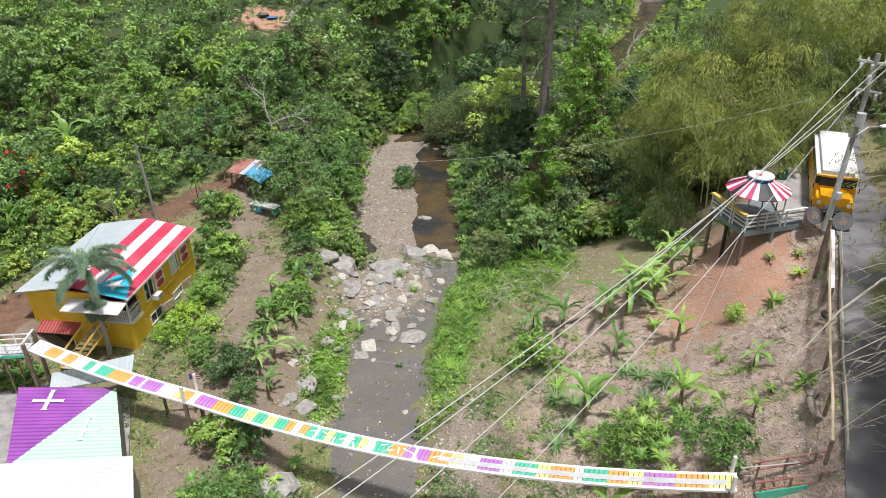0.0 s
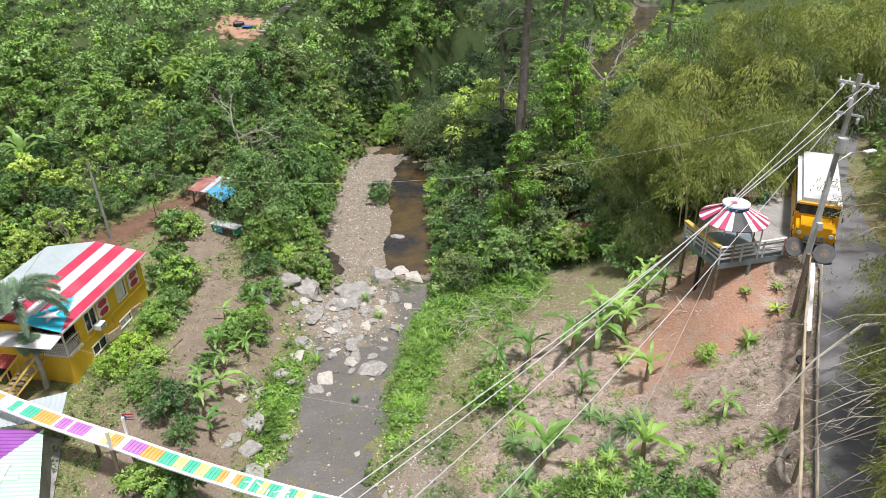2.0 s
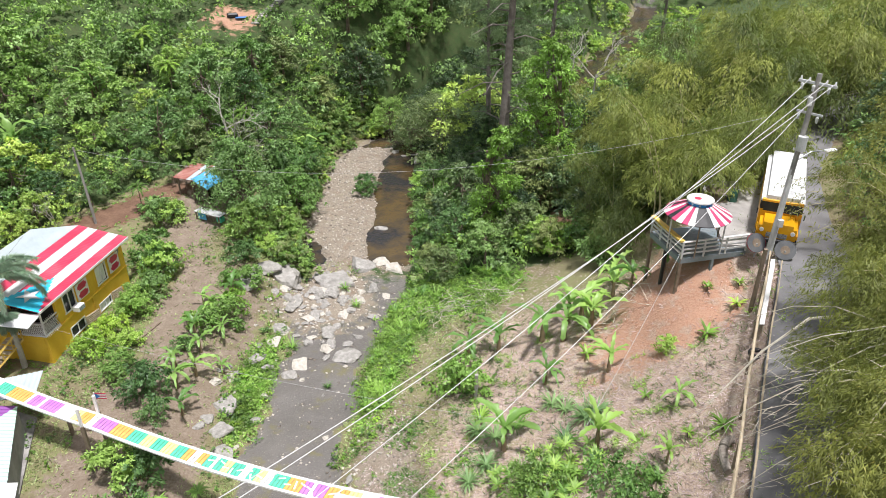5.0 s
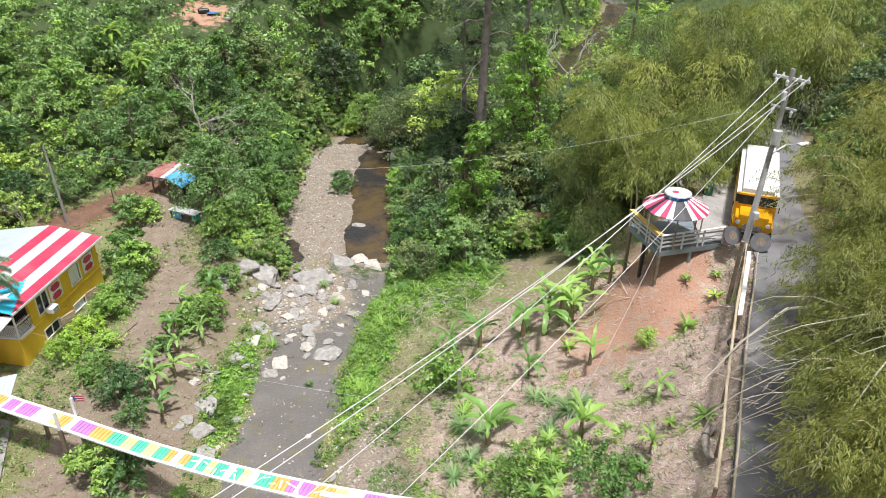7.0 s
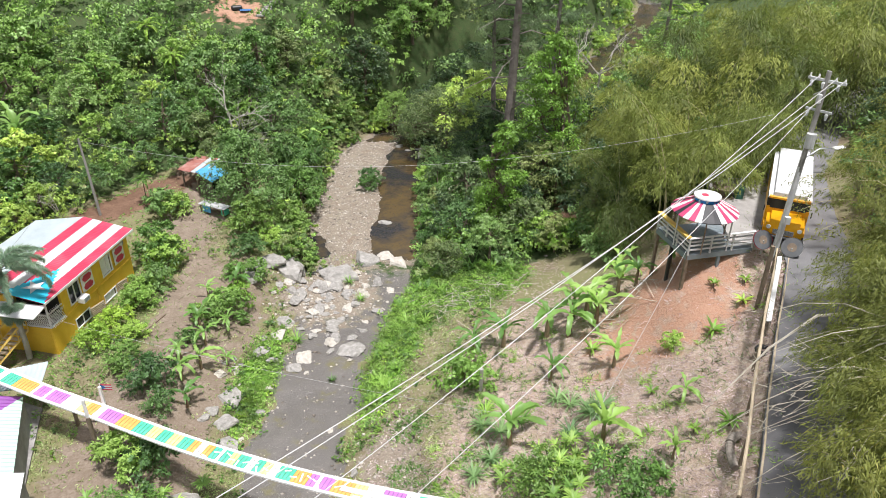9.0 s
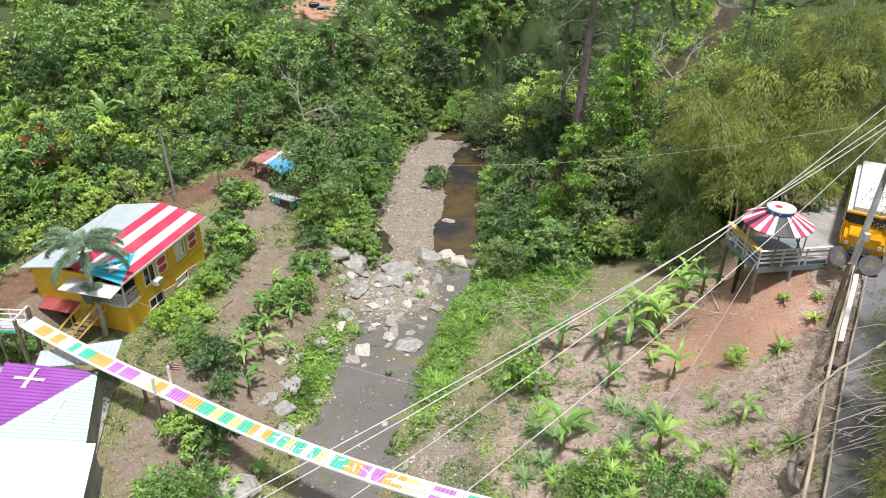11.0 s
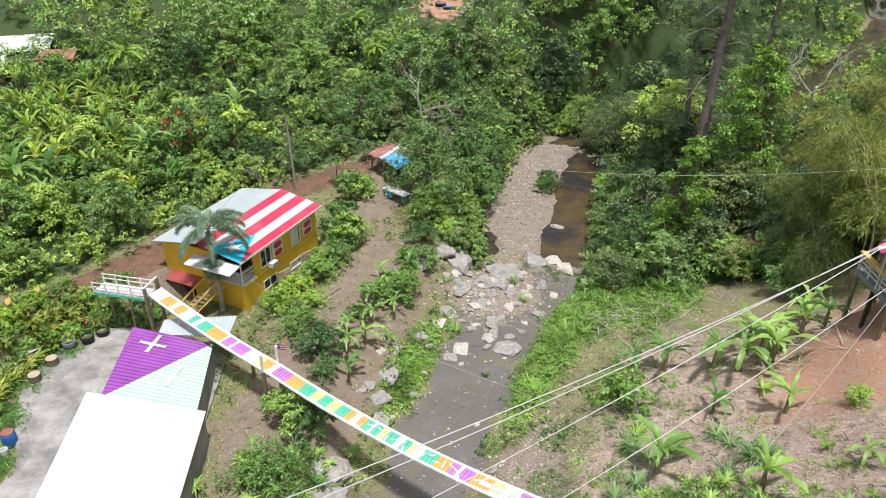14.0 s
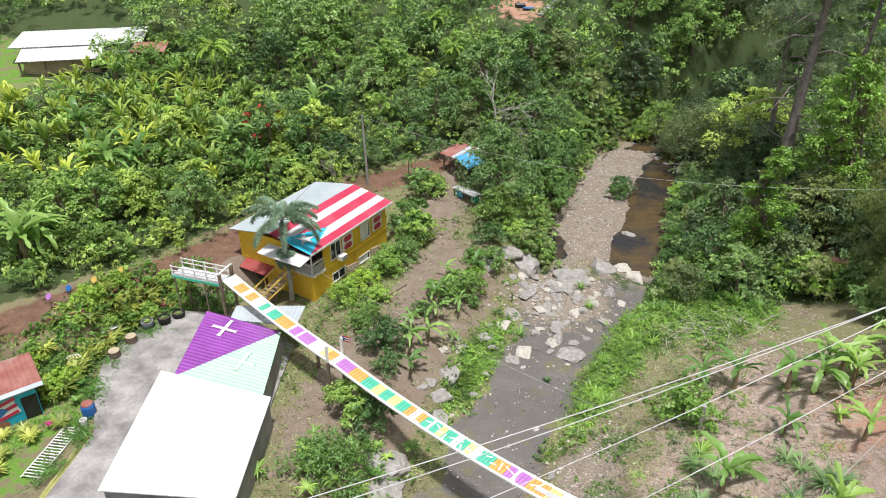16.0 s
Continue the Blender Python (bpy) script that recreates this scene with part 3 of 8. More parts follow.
def lobe_leaves(rng, lobes, per, size, flat=0.75, spread=0.45):
    """Leaves in small sprays over the skins of the lobes (x, y, z, r) of a crown."""
    cs, al, up = [], [], []
    for x, y, z, r in lobes:
        m = max(3, per // 20)
        k = per // m
        d0 = unit(rng.normal(size=(m, 3)) + np.array([0, 0, 0.4]))
        mid = np.array([x, y, z]) + d0 * r * (0.6 + 0.45 * rng.random_sample((m, 1))) * np.array([1, 1, flat])
        mid, d0 = np.repeat(mid, k, 0), np.repeat(d0, k, 0)
        d = unit(rng.normal(size=(m * k, 3)) + np.array([0, 0, 0.3]))
        cs.append(mid + d * r * 0.42 * rng.random_sample((m * k, 1)) ** 0.5 * np.array([1, 1, 0.6]))
        al.append(d * 0.6 + d0 * 0.4 + rng.normal(size=(m * k, 3)) * 0.4 + np.array([0, 0, -0.25]))
        up.append(d * 0.35 + d0 * 0.9 + rng.normal(size=(m * k, 3)) * spread * 0.7 + np.array([0, 0, 0.3]))
    cs, al, up = np.concatenate(cs), np.concatenate(al), np.concatenate(up)
    n = len(cs)
    ln = size * (0.7 + 0.6 * rng.random_sample(n))
    return leaf_cards(cs, al, up, ln, ln * 0.7)


def np_mesh(name, v, f, mats, index=None):
    me = bpy.data.meshes.new(name)
    me.vertices.add(len(v))
    me.vertices.foreach_set("co", np.asarray(v, np.float32).ravel())
    me.loops.add(f.size)
    me.loops.foreach_set("vertex_index", f.astype(np.int32).ravel())
    me.polygons.add(len(f))
    me.polygons.foreach_set("loop_start", np.arange(0, f.size, f.shape[1], dtype=np.int32))
    for m in mats:
        me.materials.append(m)
    if index is not None:
        me.polygons.foreach_set("material_index", np.asarray(index, np.int32))
    me.update(calc_edges=True)
    return me


def limb_mesh(name, rng, height, radius, lobes, mat, sides=6, lean=0.04):
    """A tapered trunk with limbs that reach into the lobes."""
    s = Soup()
    top = np.array([rng.normal() * lean * height, rng.normal() * lean * height, height * 0.78])
    mid = top * 0.5 + np.array([rng.normal(), rng.normal(), 0]) * 0.03 * height
    trunk = [(0, 0, -0.4), tuple(mid * 0.4 + np.array([0, 0, 0.05])), tuple(mid), tuple(top)]
    s.tube(trunk, [radius * 1.25, radius, radius * 0.75, radius * 0.35], sides + 1)
    for x, y, z, r in lobes:
        k = 0.35 + 0.4 * rng.random_sample()
        a = Vector(mid).lerp(Vector(top), k) if rng.random_sample() < 0.6 else Vector(mid * (0.7 + 0.3 * k))
        b = Vector((x, y, z))
        m = a.lerp(b, 0.55) + Vector((0, 0, -0.08 * height * rng.random_sample()))
        s.tube([a, m, b], [radius * 0.42, radius * 0.28, radius * 0.1], 4, closed=False)
    me = bpy.data.meshes.new(name)
    me.from_pydata(s.v, [], s.f)
    me.materials.append(mat)
    return me


def make_lobes(rng, n, height, spread, base=0.35, size=0.33):
    out = []
    for i in range(n):
        a = 2.4 * i + rng.random_sample()
        t = (i + 0.5) / n
        rad = spread * (1 - 0.75 * t ** 1.8) * (0.55 + 0.5 * rng.random_sample())
        z = height * (base + (1 - base) * t * 0.92)
        out.append((rad * math.cos(a), rad * math.sin(a), z, spread * size * (1.25 - 0.55 * t) * (0.8 + 0.5 * rng.random_sample())))
    return out


def proto_tree(seed, height, spread, n, per, leaf, leaf_mat, bark="bark", base=0.35, size=0.36):
    """Meshes (trunk, crown) of a broad-leaved tree."""
    rng = np.random.RandomState(seed)
    lobes = make_lobes(rng, n, height, spread, base, size)
    v, f = lobe_leaves(rng, lobes, per, leaf)
    crown = np_mesh("crown", v, f, [M[leaf_mat]])
    return limb_mesh("trunk", rng, height, 0.035 * height * 0.75, lobes, M[bark]), crown


def plant(name, meshes, names, at, turn, scale, label, category, group=""):
    ob = new(name)
    ob.empty_display_size = 0.3
    ob.matrix_basis = Matrix.LocRotScale(at, Euler((0, 0, turn)), scale if isinstance(scale, (tuple, list)) else (scale,) * 3)
    for me, nm in zip(meshes, names):
        part_ob = new(nm, me)
        part_ob.parent = ob
        if nm == "culm":
            part_ob["kind"] = "stuff"
    return tagged(ob, label, category, group)


def proto_bamboo(seed, height, culms, reach, heads, leaf=0.42, base_r=1.6, arch=0.55, mat="leaf_bamboo", sprays=9, per=24, size=1.3):
    """A clump: arching culms that carry rounded heads of hanging feathery sprays."""
    rng = np.random.RandomState(seed)
    s, cs, al, up = Soup(), [], [], []
    for i in range(culms):
        a = 2.4 * i + 0.5 * rng.normal()
        r0 = base_r * rng.random_sample() ** 0.5
        h = height * (0.55 + 0.5 * rng.random_sample())
        out = reach * (0.2 + 0.9 * rng.random_sample())
        p0 = np.array([r0 * math.cos(a), r0 * math.sin(a), -0.3])
        d = np.array([math.cos(a + rng.normal() * 0.3), math.sin(a + rng.normal() * 0.3), 0])
        pts = [p0 + d * out * (k / 8) ** 2.0 + np.array([0, 0, h * (k / 8 - arch * 0.5 * (k / 8) ** 3.2)]) for k in range(9)]
        s.tube([tuple(q) for q in pts], [0.06 * (1 - 0.85 * k / 8) for k in range(9)], 4, closed=False)
        for j in range(heads):
            t = 0.3 + 0.7 * ((j + 0.3 + 0.6 * rng.random_sample()) / heads) ** 0.7
            k = min(int(t * 8), 7)
            q = pts[k] + (pts[k + 1] - pts[k]) * (t * 8 - k) + rng.normal(size=3) * np.array([0.5, 0.5, 0.2])
            R = size * (0.7 + 0.6 * rng.random_sample()) * (1.15 - 0.35 * t)
            for _ in range(sprays):
                b = 6.283 * rng.random_sample()
                o = R * rng.random_sample() ** 0.5
                ax = np.array([math.cos(b), math.sin(b), 0])
                c0 = q + ax * o + np.array([0, 0, 0.35 * R - 0.7 * o * o / R + 0.15 * rng.normal()])
                u = rng.random_sample((per, 1))
                run = 0.55 * R * (0.7 + 0.6 * rng.random_sample())
                cs.append(c0 + ax * run * u * 0.8 + np.array([0, 0, 0.1 - 0.75 * run]) * u ** 1.6 + rng.normal(size=(per, 3)) * 0.11 * R)
                al.append(ax * 0.8 + rng.normal(size=(per, 3)) * 0.45 + np.array([0, 0, -0.35]) - np.array([0, 0, 0.5]) * u)
                up.append(ax * (0.2 + 0.9 * o / R) + rng.normal(size=(per, 3)) * 0.3 + np.array([0, 0, 0.6]))
    cs, al, up = np.concatenate(cs), np.concatenate(al), np.concatenate(up)
    n = len(cs)
    ln = leaf * (0.7 + 0.6 * rng.random_sample(n))
    v, f = leaf_cards(cs, al, up, ln, ln * 0.25, 0.2)
    me = bpy.data.meshes.new("culm")
    me.from_pydata(s.v, [], s.f)
    me.materials.append(M["culm"])
    return me, np_mesh("leaves", v, f, [M[mat]])


def proto_banana(seed, height, blades, length, mat="leaf_banana", upright=0.9, width=0.078, tears=True, curl=1.8, stem_r=0.09, stem_mat="stem_brown"):
    """Pseudostem and arching paddle leaves: stalk, folded midrib, torn edges."""
    rng = np.random.RandomState(seed)
    s = Soup()
    s.tube([(0, 0, -0.2), (0.02, 0.01, height * 0.5), (0.0, 0.03, height * 0.95)], [stem_r * 1.3, stem_r, stem_r * 0.7], 7)
    stem = bpy.data.meshes.new("stem")
    stem.from_pydata(s.v, [], s.f)
    stem.materials.append(M[stem_mat])
    vs, fs = [], []
    for i in range(blades):
        a = 2.4 * i + rng.normal() * 0.4
        d = np.array([math.cos(a), math.sin(a), 0.0])
        side = np.array([-d[1], d[0], 0.0])
        ln = length * (0.7 + 0.5 * rng.random_sample())
        th = upright + 0.3 * rng.normal() + 0.5 * (0.5 - i / blades)
        bend = curl * (0.8 + 0.5 * rng.random_sample())
        m = 12
        c = np.array([0, 0, height * (0.86 + 0.1 * rng.random_sample())])
        for k in range(m):
            t = k / (m - 1)
            wd = width * ln * (0.14 if t < 0.15 else 0.03 if k == m - 1 else math.sin(math.pi * (0.1 + 0.84 * t)) ** 0.5)
            if tears and t >= 0.15 and k < m - 1:
                wd *= 0.35 + 0.8 * rng.random_sample()
            nrm = np.array([0, 0, math.cos(th)]) - d * math.sin(th)
            l1, l2 = 0.15 + 0.5 * rng.random_sample(), 0.15 + 0.5 * rng.random_sample()
            o = len(vs)
            vs += [c - side * wd + nrm * wd * l1, c, c + side * wd + nrm * wd * l2]
            if k:
                fs += [(o - 3, o - 2, o + 1, o), (o - 2, o - 1, o + 2, o + 1)]
            c = c + (d * math.cos(th) + np.array([0, 0, math.sin(th)])) * ln / (m - 1)
            th -= bend / (m - 1)
    return stem, np_mesh("leaves", np.array(vs), np.array(fs), [M[mat]])


def proto_rosette(seed, blades, length, width, mat, rise=0.9, curl=0.9):
    """Narrow arching blades from one point: ferns, dracaenas, grass tufts."""
    rng = np.random.RandomState(seed)
    vs, fs = [], []
    for i in range(blades):
        a = rng.random_sample() * 6.283
        d = np.array([math.cos(a), math.sin(a), 0.0])
        side = np.array([-d[1], d[0], 0.0])
        ln, up = length * (0.6 + 0.5 * rng.random_sample()), rise * (0.5 + 0.8 * rng.random_sample())
        o = len(vs)
        for k in range(4):
            t = k / 3
            c = d * ln * t * 0.9 + np.array([0, 0, 1]) * ln * (up * t - curl * 0.6 * t * t) + np.array([0, 0, 0.02])
            wd = width * (0.5, 1.0, 0.8, 0.05)[k]
            vs += [c - side * wd, c + side * wd]
            if k:
                b = o + 2 * k
                fs.append((b - 2, b - 1, b + 1, b))
    return np_mesh("leaves", np.array(vs), np.array(fs), [M[mat]])


def proto_palm(seed, height, fronds, length, radius=0.14, mat="leaf_mid", fluffy=1.0, leaflet=0.42, bark="bark", hanging=0):
    """A palm: ringed trunk and arching fronds of narrow leaflets; fluffy: leaflets all round the rib."""
    rng = np.random.RandomState(seed)
    s = Soup()
    rings = 12
    s.tube([(0.05 * math.sin(k * 0.5), 0, -0.3 + (height + 0.3) * k / rings) for k in range(rings + 1)], [radius * (1.25 - 0.5 * k / rings) * (1.06 if k % 2 else 1) for k in range(rings + 1)], 8)
    cs, al = [], []
    for i in range(fronds + hanging):
        a = 2.4 * i + 0.2 * rng.normal()
        d = np.array([math.cos(a), math.sin(a), 0.0])
        sd = np.array([-d[1], d[0], 0.0])
        th, c = 1.25 - 1.15 * i / fronds + 0.12 * rng.normal(), np.array([0.0, 0, height])
        ln = length * (0.85 + 0.25 * rng.random_sample())
        if i >= fronds:
            th, c, ln = -0.2, np.array([0.0, 0, height * (0.56 + 0.1 * rng.random_sample())]), length * (0.3 + 0.15 * rng.random_sample())
        rib, m = [], 26
        for k in range(m):
            t = k / (m - 1)
            rib.append(tuple(c))
            tan = d * math.cos(th) + np.array([0, 0, math.sin(th)])
            nrm = np.array([0, 0, math.cos(th)]) - d * math.sin(th)
            if t > 0.12:
                q = 34
                ph = rng.random_sample(q) * 6.283 if fluffy > 0.5 else np.where(rng.random_sample(q) < 0.5, 0.15, 2.99) + 0.15 * rng.normal(size=q)
                rad = np.cos(ph)[:, None] * sd + np.sin(ph)[:, None] * nrm
                dirs = unit(rad + tan * (0.75 + 0.3 * rng.random_sample((q, 1))) + np.array([0, 0, -0.25]))
                size = leaflet * (1.0 - 0.5 * t) * (0.8 + 0.4 * rng.random_sample((q, 1)))
                cs.append(np.concatenate([c + dirs * size * 0.5 + tan * (rng.random_sample((q, 1)) - 0.5) * ln / m, size], 1))
                al.append(dirs)
            c = c + tan * ln / (m - 1)
            th -= 1.75 / (m - 1)
        s.tube(rib[::5] + [rib[-1]], [0.035 * (1 - 0.85 * k / 6) for k in range(len(rib[::5]) + 1)], 3, closed=False)
    cs, al = np.concatenate(cs), np.concatenate(al)
    n = len(cs)
    v, f = leaf_cards(cs[:, :3], al, rng.normal(size=(n, 3)) * 0.4 + np.array([0, 0, 1]), cs[:, 3], cs[:, 3] * 0.1, 0.12)
    me = bpy.data.meshes.new("trunk")
    me.from_pydata(s.v, [], s.f)
    me.materials.append(M[bark])
    return me, np_mesh("fronds", v, f, [M[mat]])


def proto_pine(seed, height, radius, low=0.13, limbs=44):
    """A tall pine: scarred trunk with stubs and long drooping limbs that end in needle tufts."""
    rng = np.random.RandomState(seed)
    s, cs, al = Soup(), [], []

    def stem(z):
        return np.array([0.9 * (z / height) ** 1.2, 0.2 * z / height, z])

    s.tube([tuple(stem(height * k / 8) - np.array([0, 0, 0.5 if k == 0 else 0])) for k in range(9)], [radius * (1.2 - 1.05 * k / 8) for k in range(9)], 10)
    for i in range(limbs):
        t = low + (0.98 - low) * i / limbs
        a = 2.4 * i + rng.normal() * 0.3
        dead = t < 0.5 and rng.random_sample() < 0.3
        side = 1.0 - 0.3 * math.cos(a)
        ln = (1.0 + 2.0 * rng.random_sample()) if dead else (5.2 * (1.05 - t) + 1.6) * (0.65 + 0.5 * rng.random_sample()) * side
        d = np.array([math.cos(a), math.sin(a), 0.1 + 0.2 * rng.normal()])
        p0 = stem(height * t)
        pts = [p0, p0 + d * ln * 0.5 + np.array([0, 0, 0.25]), p0 + d * ln + np.array([0, 0, -0.1 * ln])]
        s.tube([tuple(q) for q in pts], [0.085, 0.06, 0.02], 4, closed=False)
        if dead or (t < 0.6 and math.sin(a) < -0.35):
            continue
        for j in range(20):
            k = 0.3 + 0.75 * rng.random_sample()
            c = p0 + d * ln * k + rng.normal(size=3) * np.array([0.6, 0.6, 0.28]) + np.array([0, 0, 0.2 - 0.1 * ln * k * k])
            m = 36
            dd = unit(rng.normal(size=(m, 3)) + np.array([0, 0, 0.3]) + d * 0.4)
            cs.append(c + dd * (0.1 + 0.42 * rng.random_sample((m, 1))))
            al.append(dd)
    cs, al = np.concatenate(cs), np.concatenate(al)
    n = len(cs)
    ln = 0.36 * (0.6 + 0.8 * rng.random_sample(n))
    v, f = leaf_cards(cs, al + 0.6 * rng.normal(size=(n, 3)), rng.normal(size=(n, 3)), ln, ln * 0.2, 0.15)
    me = bpy.data.meshes.new("trunk")
    me.from_pydata(s.v, [], s.f)
    me.materials.append(M["pine_bark"])
    return me, np_mesh("needles", v, f, [M["leaf_pine"]])

# ---- road and river ----
def strip_mesh(name, ys, left, right, lift, mat, label, category, thick=0.12):
    s = Soup()
    for y in ys:
        a, b, z = left(y), right(y), lift(y)
        s.v += [(a, y, z - thick), (a, y, z), (b, y, z), (b, y, z - thick)]
    for i in range(len(ys) - 1):
        for k in range(3):
            s.f.append((4 * i + k, 4 * i + k + 1, 4 * i + 5 + k, 4 * i + 4 + k))
            s.i.append(0)
    ob = s.link(name, mat)
    return tagged(ob, label, category, kind="structure")


road_y = [-20 + i for i in range(0, 150)]
road = strip_mesh("road", road_y, lambda y: float(np.interp(y, ED_Y, ED_X)), lambda y: float(np.interp(y, ED_Y, ED_X)) + ROAD_W,
                  lambda y: float(np.interp(y, RD_Y, RD_Z)) + 0.06, M["asphalt"], "narrow worn grey asphalt road along the slope", "road")
s = Soup()
for i, y in enumerate(range(50, 202, 2)):
    xc, w = float(np.interp(y, RX_Y, RX_X)), float(np.interp(y, RW_Y, RW_W)) + 1.2
    z = -0.82 + 0.012 * max(0, y - 60)
    s.v += [(xc - w, y, z), (xc + w, y, z)]
    if i:
        s.f.append((2 * i - 2, 2 * i - 1, 2 * i + 1, 2 * i))
        s.i.append(0)
water = tagged(s.link("water", M["water"]), "still brown river pools reflecting the sky", "water", kind="structure")

# ---- yellow house ----
def wall_panel(name, parent, length, z0, z1, thick, openings, mat):
    """A wall along +y with its outer face at x = 0 and holes (y0, y1, z0, z1) right through it."""
    ys = sorted({0, length, *[v for o in openings for v in o[:2]]})
    zs = sorted({z0, z1, *[v for o in openings for v in o[2:]]})
    bm = bmesh.new()
    for a, b in zip(ys, ys[1:]):
        for c, d in zip(zs, zs[1:]):
            if any(o[0] <= a and b <= o[1] and o[2] <= c and d <= o[3] for o in openings):
                continue
            add_box(bm, (thick, b - a, d - c), (-thick / 2, (a + b) / 2, (c + d) / 2))
    bmesh.ops.remove_doubles(bm, verts=bm.verts, dist=0.0005)
    return part(name, bm, mat, parent)


def window_unit(parent, y, z, w, h, x=0.0, curtain=False):
    win = part("window", box((0.05, w, h), (x - 0.1, y, z)), M["glass"], parent)
    for dy, dz, sy, sz in ((0, h / 2, w + 0.12, 0.07), (0, -h / 2, w + 0.16, 0.08), (w / 2, 0, 0.07, h), (-w / 2, 0, 0.07, h), (0, 0, 0.04, h)):
        part("window_frame", box((0.1, sy, sz), (x + 0.01, y + dy, z + dz), bevel=0.01), M["white_paint"], win, "white window frame")
    if curtain:
        part("curtain", box((0.03, w * 0.8, h * 0.9), (x - 0.05, y, z)), M["white_paint"], win, "white curtain behind the window")
    return win


HOUSE = thing("house", (-22.3, 41.7, 0), "two-storey yellow house with a striped flag roof", "house", turn=radians(-8))
W1, W2 = (2.35, 3.6, 4.0, 5.45), (6.3, 7.55, 3.95, 5.4)
L1, L2 = (2.35, 3.95, 1.95, 2.75), (5.85, 7.35, 1.9, 2.55)
wall_panel("front_wall", HOUSE, 10.0, 0.6, 3.62, 0.2, [L1, L2], M["yellow_wall"])
up = wall_panel("front_wall", HOUSE, 8.45, 3.62, 6.0, 0.2, [(W1[0] - 1.55, W1[1] - 1.55, *W1[2:]), (W2[0] - 1.55, W2[1] - 1.55, *W2[2:])], M["yellow_wall"])
up.location.y = 1.55
part("ledge", box((0.1, 8.4, 0.1), (0.03, 5.8, 3.6)), M["yellow_wall"], HOUSE)
part("side_wall", box((7.4, 0.2, 5.4), (-3.72, 9.9, 3.3)), M["yellow_wall"], HOUSE)
part("back_wall", box((0.2, 9.98, 5.4), (-7.4, 4.99, 3.3)), M["yellow_wall"], HOUSE)
part("near_wall", box((7.0, 0.2, 3.0), (-3.72, 0.1, 2.1)), M["yellow_wall"], HOUSE)
part("near_wall", box((5.2, 0.2, 2.4), (-4.8, 0.12, 4.83)), M["yellow_wall"], HOUSE)
# recess walls in near-black, the porch shade is in their colour
part("porch_wall", box((0.15, 1.4, 2.36), (-2.15, 0.9, 4.83)), M["dark_inside"], HOUSE)
part("porch_wall", box((2.0, 0.15, 2.36), (-1.2, 1.64, 4.83)), M["dark_inside"], HOUSE)
part("floor", box((7.2, 9.6, 0.15), (-3.7, 5.0, 3.55)), M["concrete"], HOUSE)
for y, z, w, h, c in ((2.975, 4.725, 1.25, 1.45, False), (6.925, 4.675, 1.25, 1.45, True), (3.15, 2.35, 1.6, 0.8, False), (6.6, 2.22, 1.5, 0.65, True)):
    window_unit(HOUSE, y, z, w, h, curtain=c)
for y, z in ((4.45, 4.8), (8.55, 4.75)):
    sh = part("shutter", box((0.06, 1.35, 1.35), (0.08, y, z), bevel=0.015), M["white_paint"], HOUSE, "white shutter with red panels")
    for dz in (-0.33, 0.33):
        bm = box((0.05, 1.02, 0.5), (0.11, y, z + dz))
        bmesh.ops.bevel(bm, geom=[e for e in bm.edges if abs((e.verts[0].co - e.verts[1].co).x) > 0.03], offset=0.14, segments=3, affect="EDGES")
        part("shutter_panel", bm, M["red_paint"], sh, "red rounded shutter panel")
for y, z, w in ((4.65, 2.25, 1.3), (7.95, 2.3, 1.05)):
    sh = part("shutter", box((0.06, w, 0.75), (0.2, y, z), (0, 0, radians(-14)), 0.01), M["pale_timber"], HOUSE, "open unpainted wooden shutter")
    for k in range(5):
        part("slat", box((0.03, w * 0.9, 0.1), (0.24, y, z - 0.28 + 0.14 * k), (0, radians(20), radians(-14))), M["pale_timber"], sh)
part("vent", box((0.05, 0.5, 0.32), (0.02, 9.2, 5.3)), M["white_paint"], HOUSE, "small white louvred vent")
for k in range(4):
    part("louvre", box((0.04, 0.46, 0.03), (0.06, 9.2, 5.19 + 0.075 * k)), M["grey_paint"], HOUSE)
ac = part("air_conditioner", box((0.55, 0.75, 0.42), (0.3, 3.35, 3.98), bevel=0.03), M["white_paint"], HOUSE, "white air conditioner under the window")
for k in range(6):
    part("louvre", box((0.02, 0.6, 0.02), (0.585, 3.35, 3.84 + 0.055 * k)), M["grey_paint"], ac)
part("drain_pipe", box((0.06, 0.06, 1.2), (0.05, 5.3, 3.0)), M["yellow_wall"], HOUSE)
# balcony rail of crossed laths at the near corner
for a, b in (((0, -0.02), (0, 1.5)), ((0, -0.02), (-2.1, -0.02))):
    ln = math.hypot(b[0] - a[0], b[1] - a[1])
    cx, cy = (a[0] + b[0]) / 2, (a[1] + b[1]) / 2
    ang = math.atan2(b[1] - a[1], b[0] - a[0])
    rail = part("balcony_rail", box((ln, 0.08, 0.08), (cx, cy, 4.72), (0, 0, ang)), M["white_paint"], HOUSE, "white lattice balcony rail")
    part("rail_board", box((ln, 0.06, 0.1), (cx, cy, 3.72), (0, 0, ang)), M["white_paint"], rail)
    for k in range(int(ln / 0.16)):
        flat_x = abs(ang) < 0.1 or abs(ang) > 3
        for sg in (-1, 1):
            t = (k + 0.5) * 0.16 - ln / 2
            px, py = cx + math.cos(ang) * t, cy + math.sin(ang) * t
            part("lath", box((0.035, 0.02, 1.15), (px, py, 4.22), (0, sg * radians(28), 0) if flat_x else (sg * radians(28), 0, ang)), M["white_paint"], rail)
part("post", box((0.12, 0.12, 2.35), (-0.03, 0.05, 4.8), bevel=0.02), M["white_paint"], HOUSE, "white balcony post")


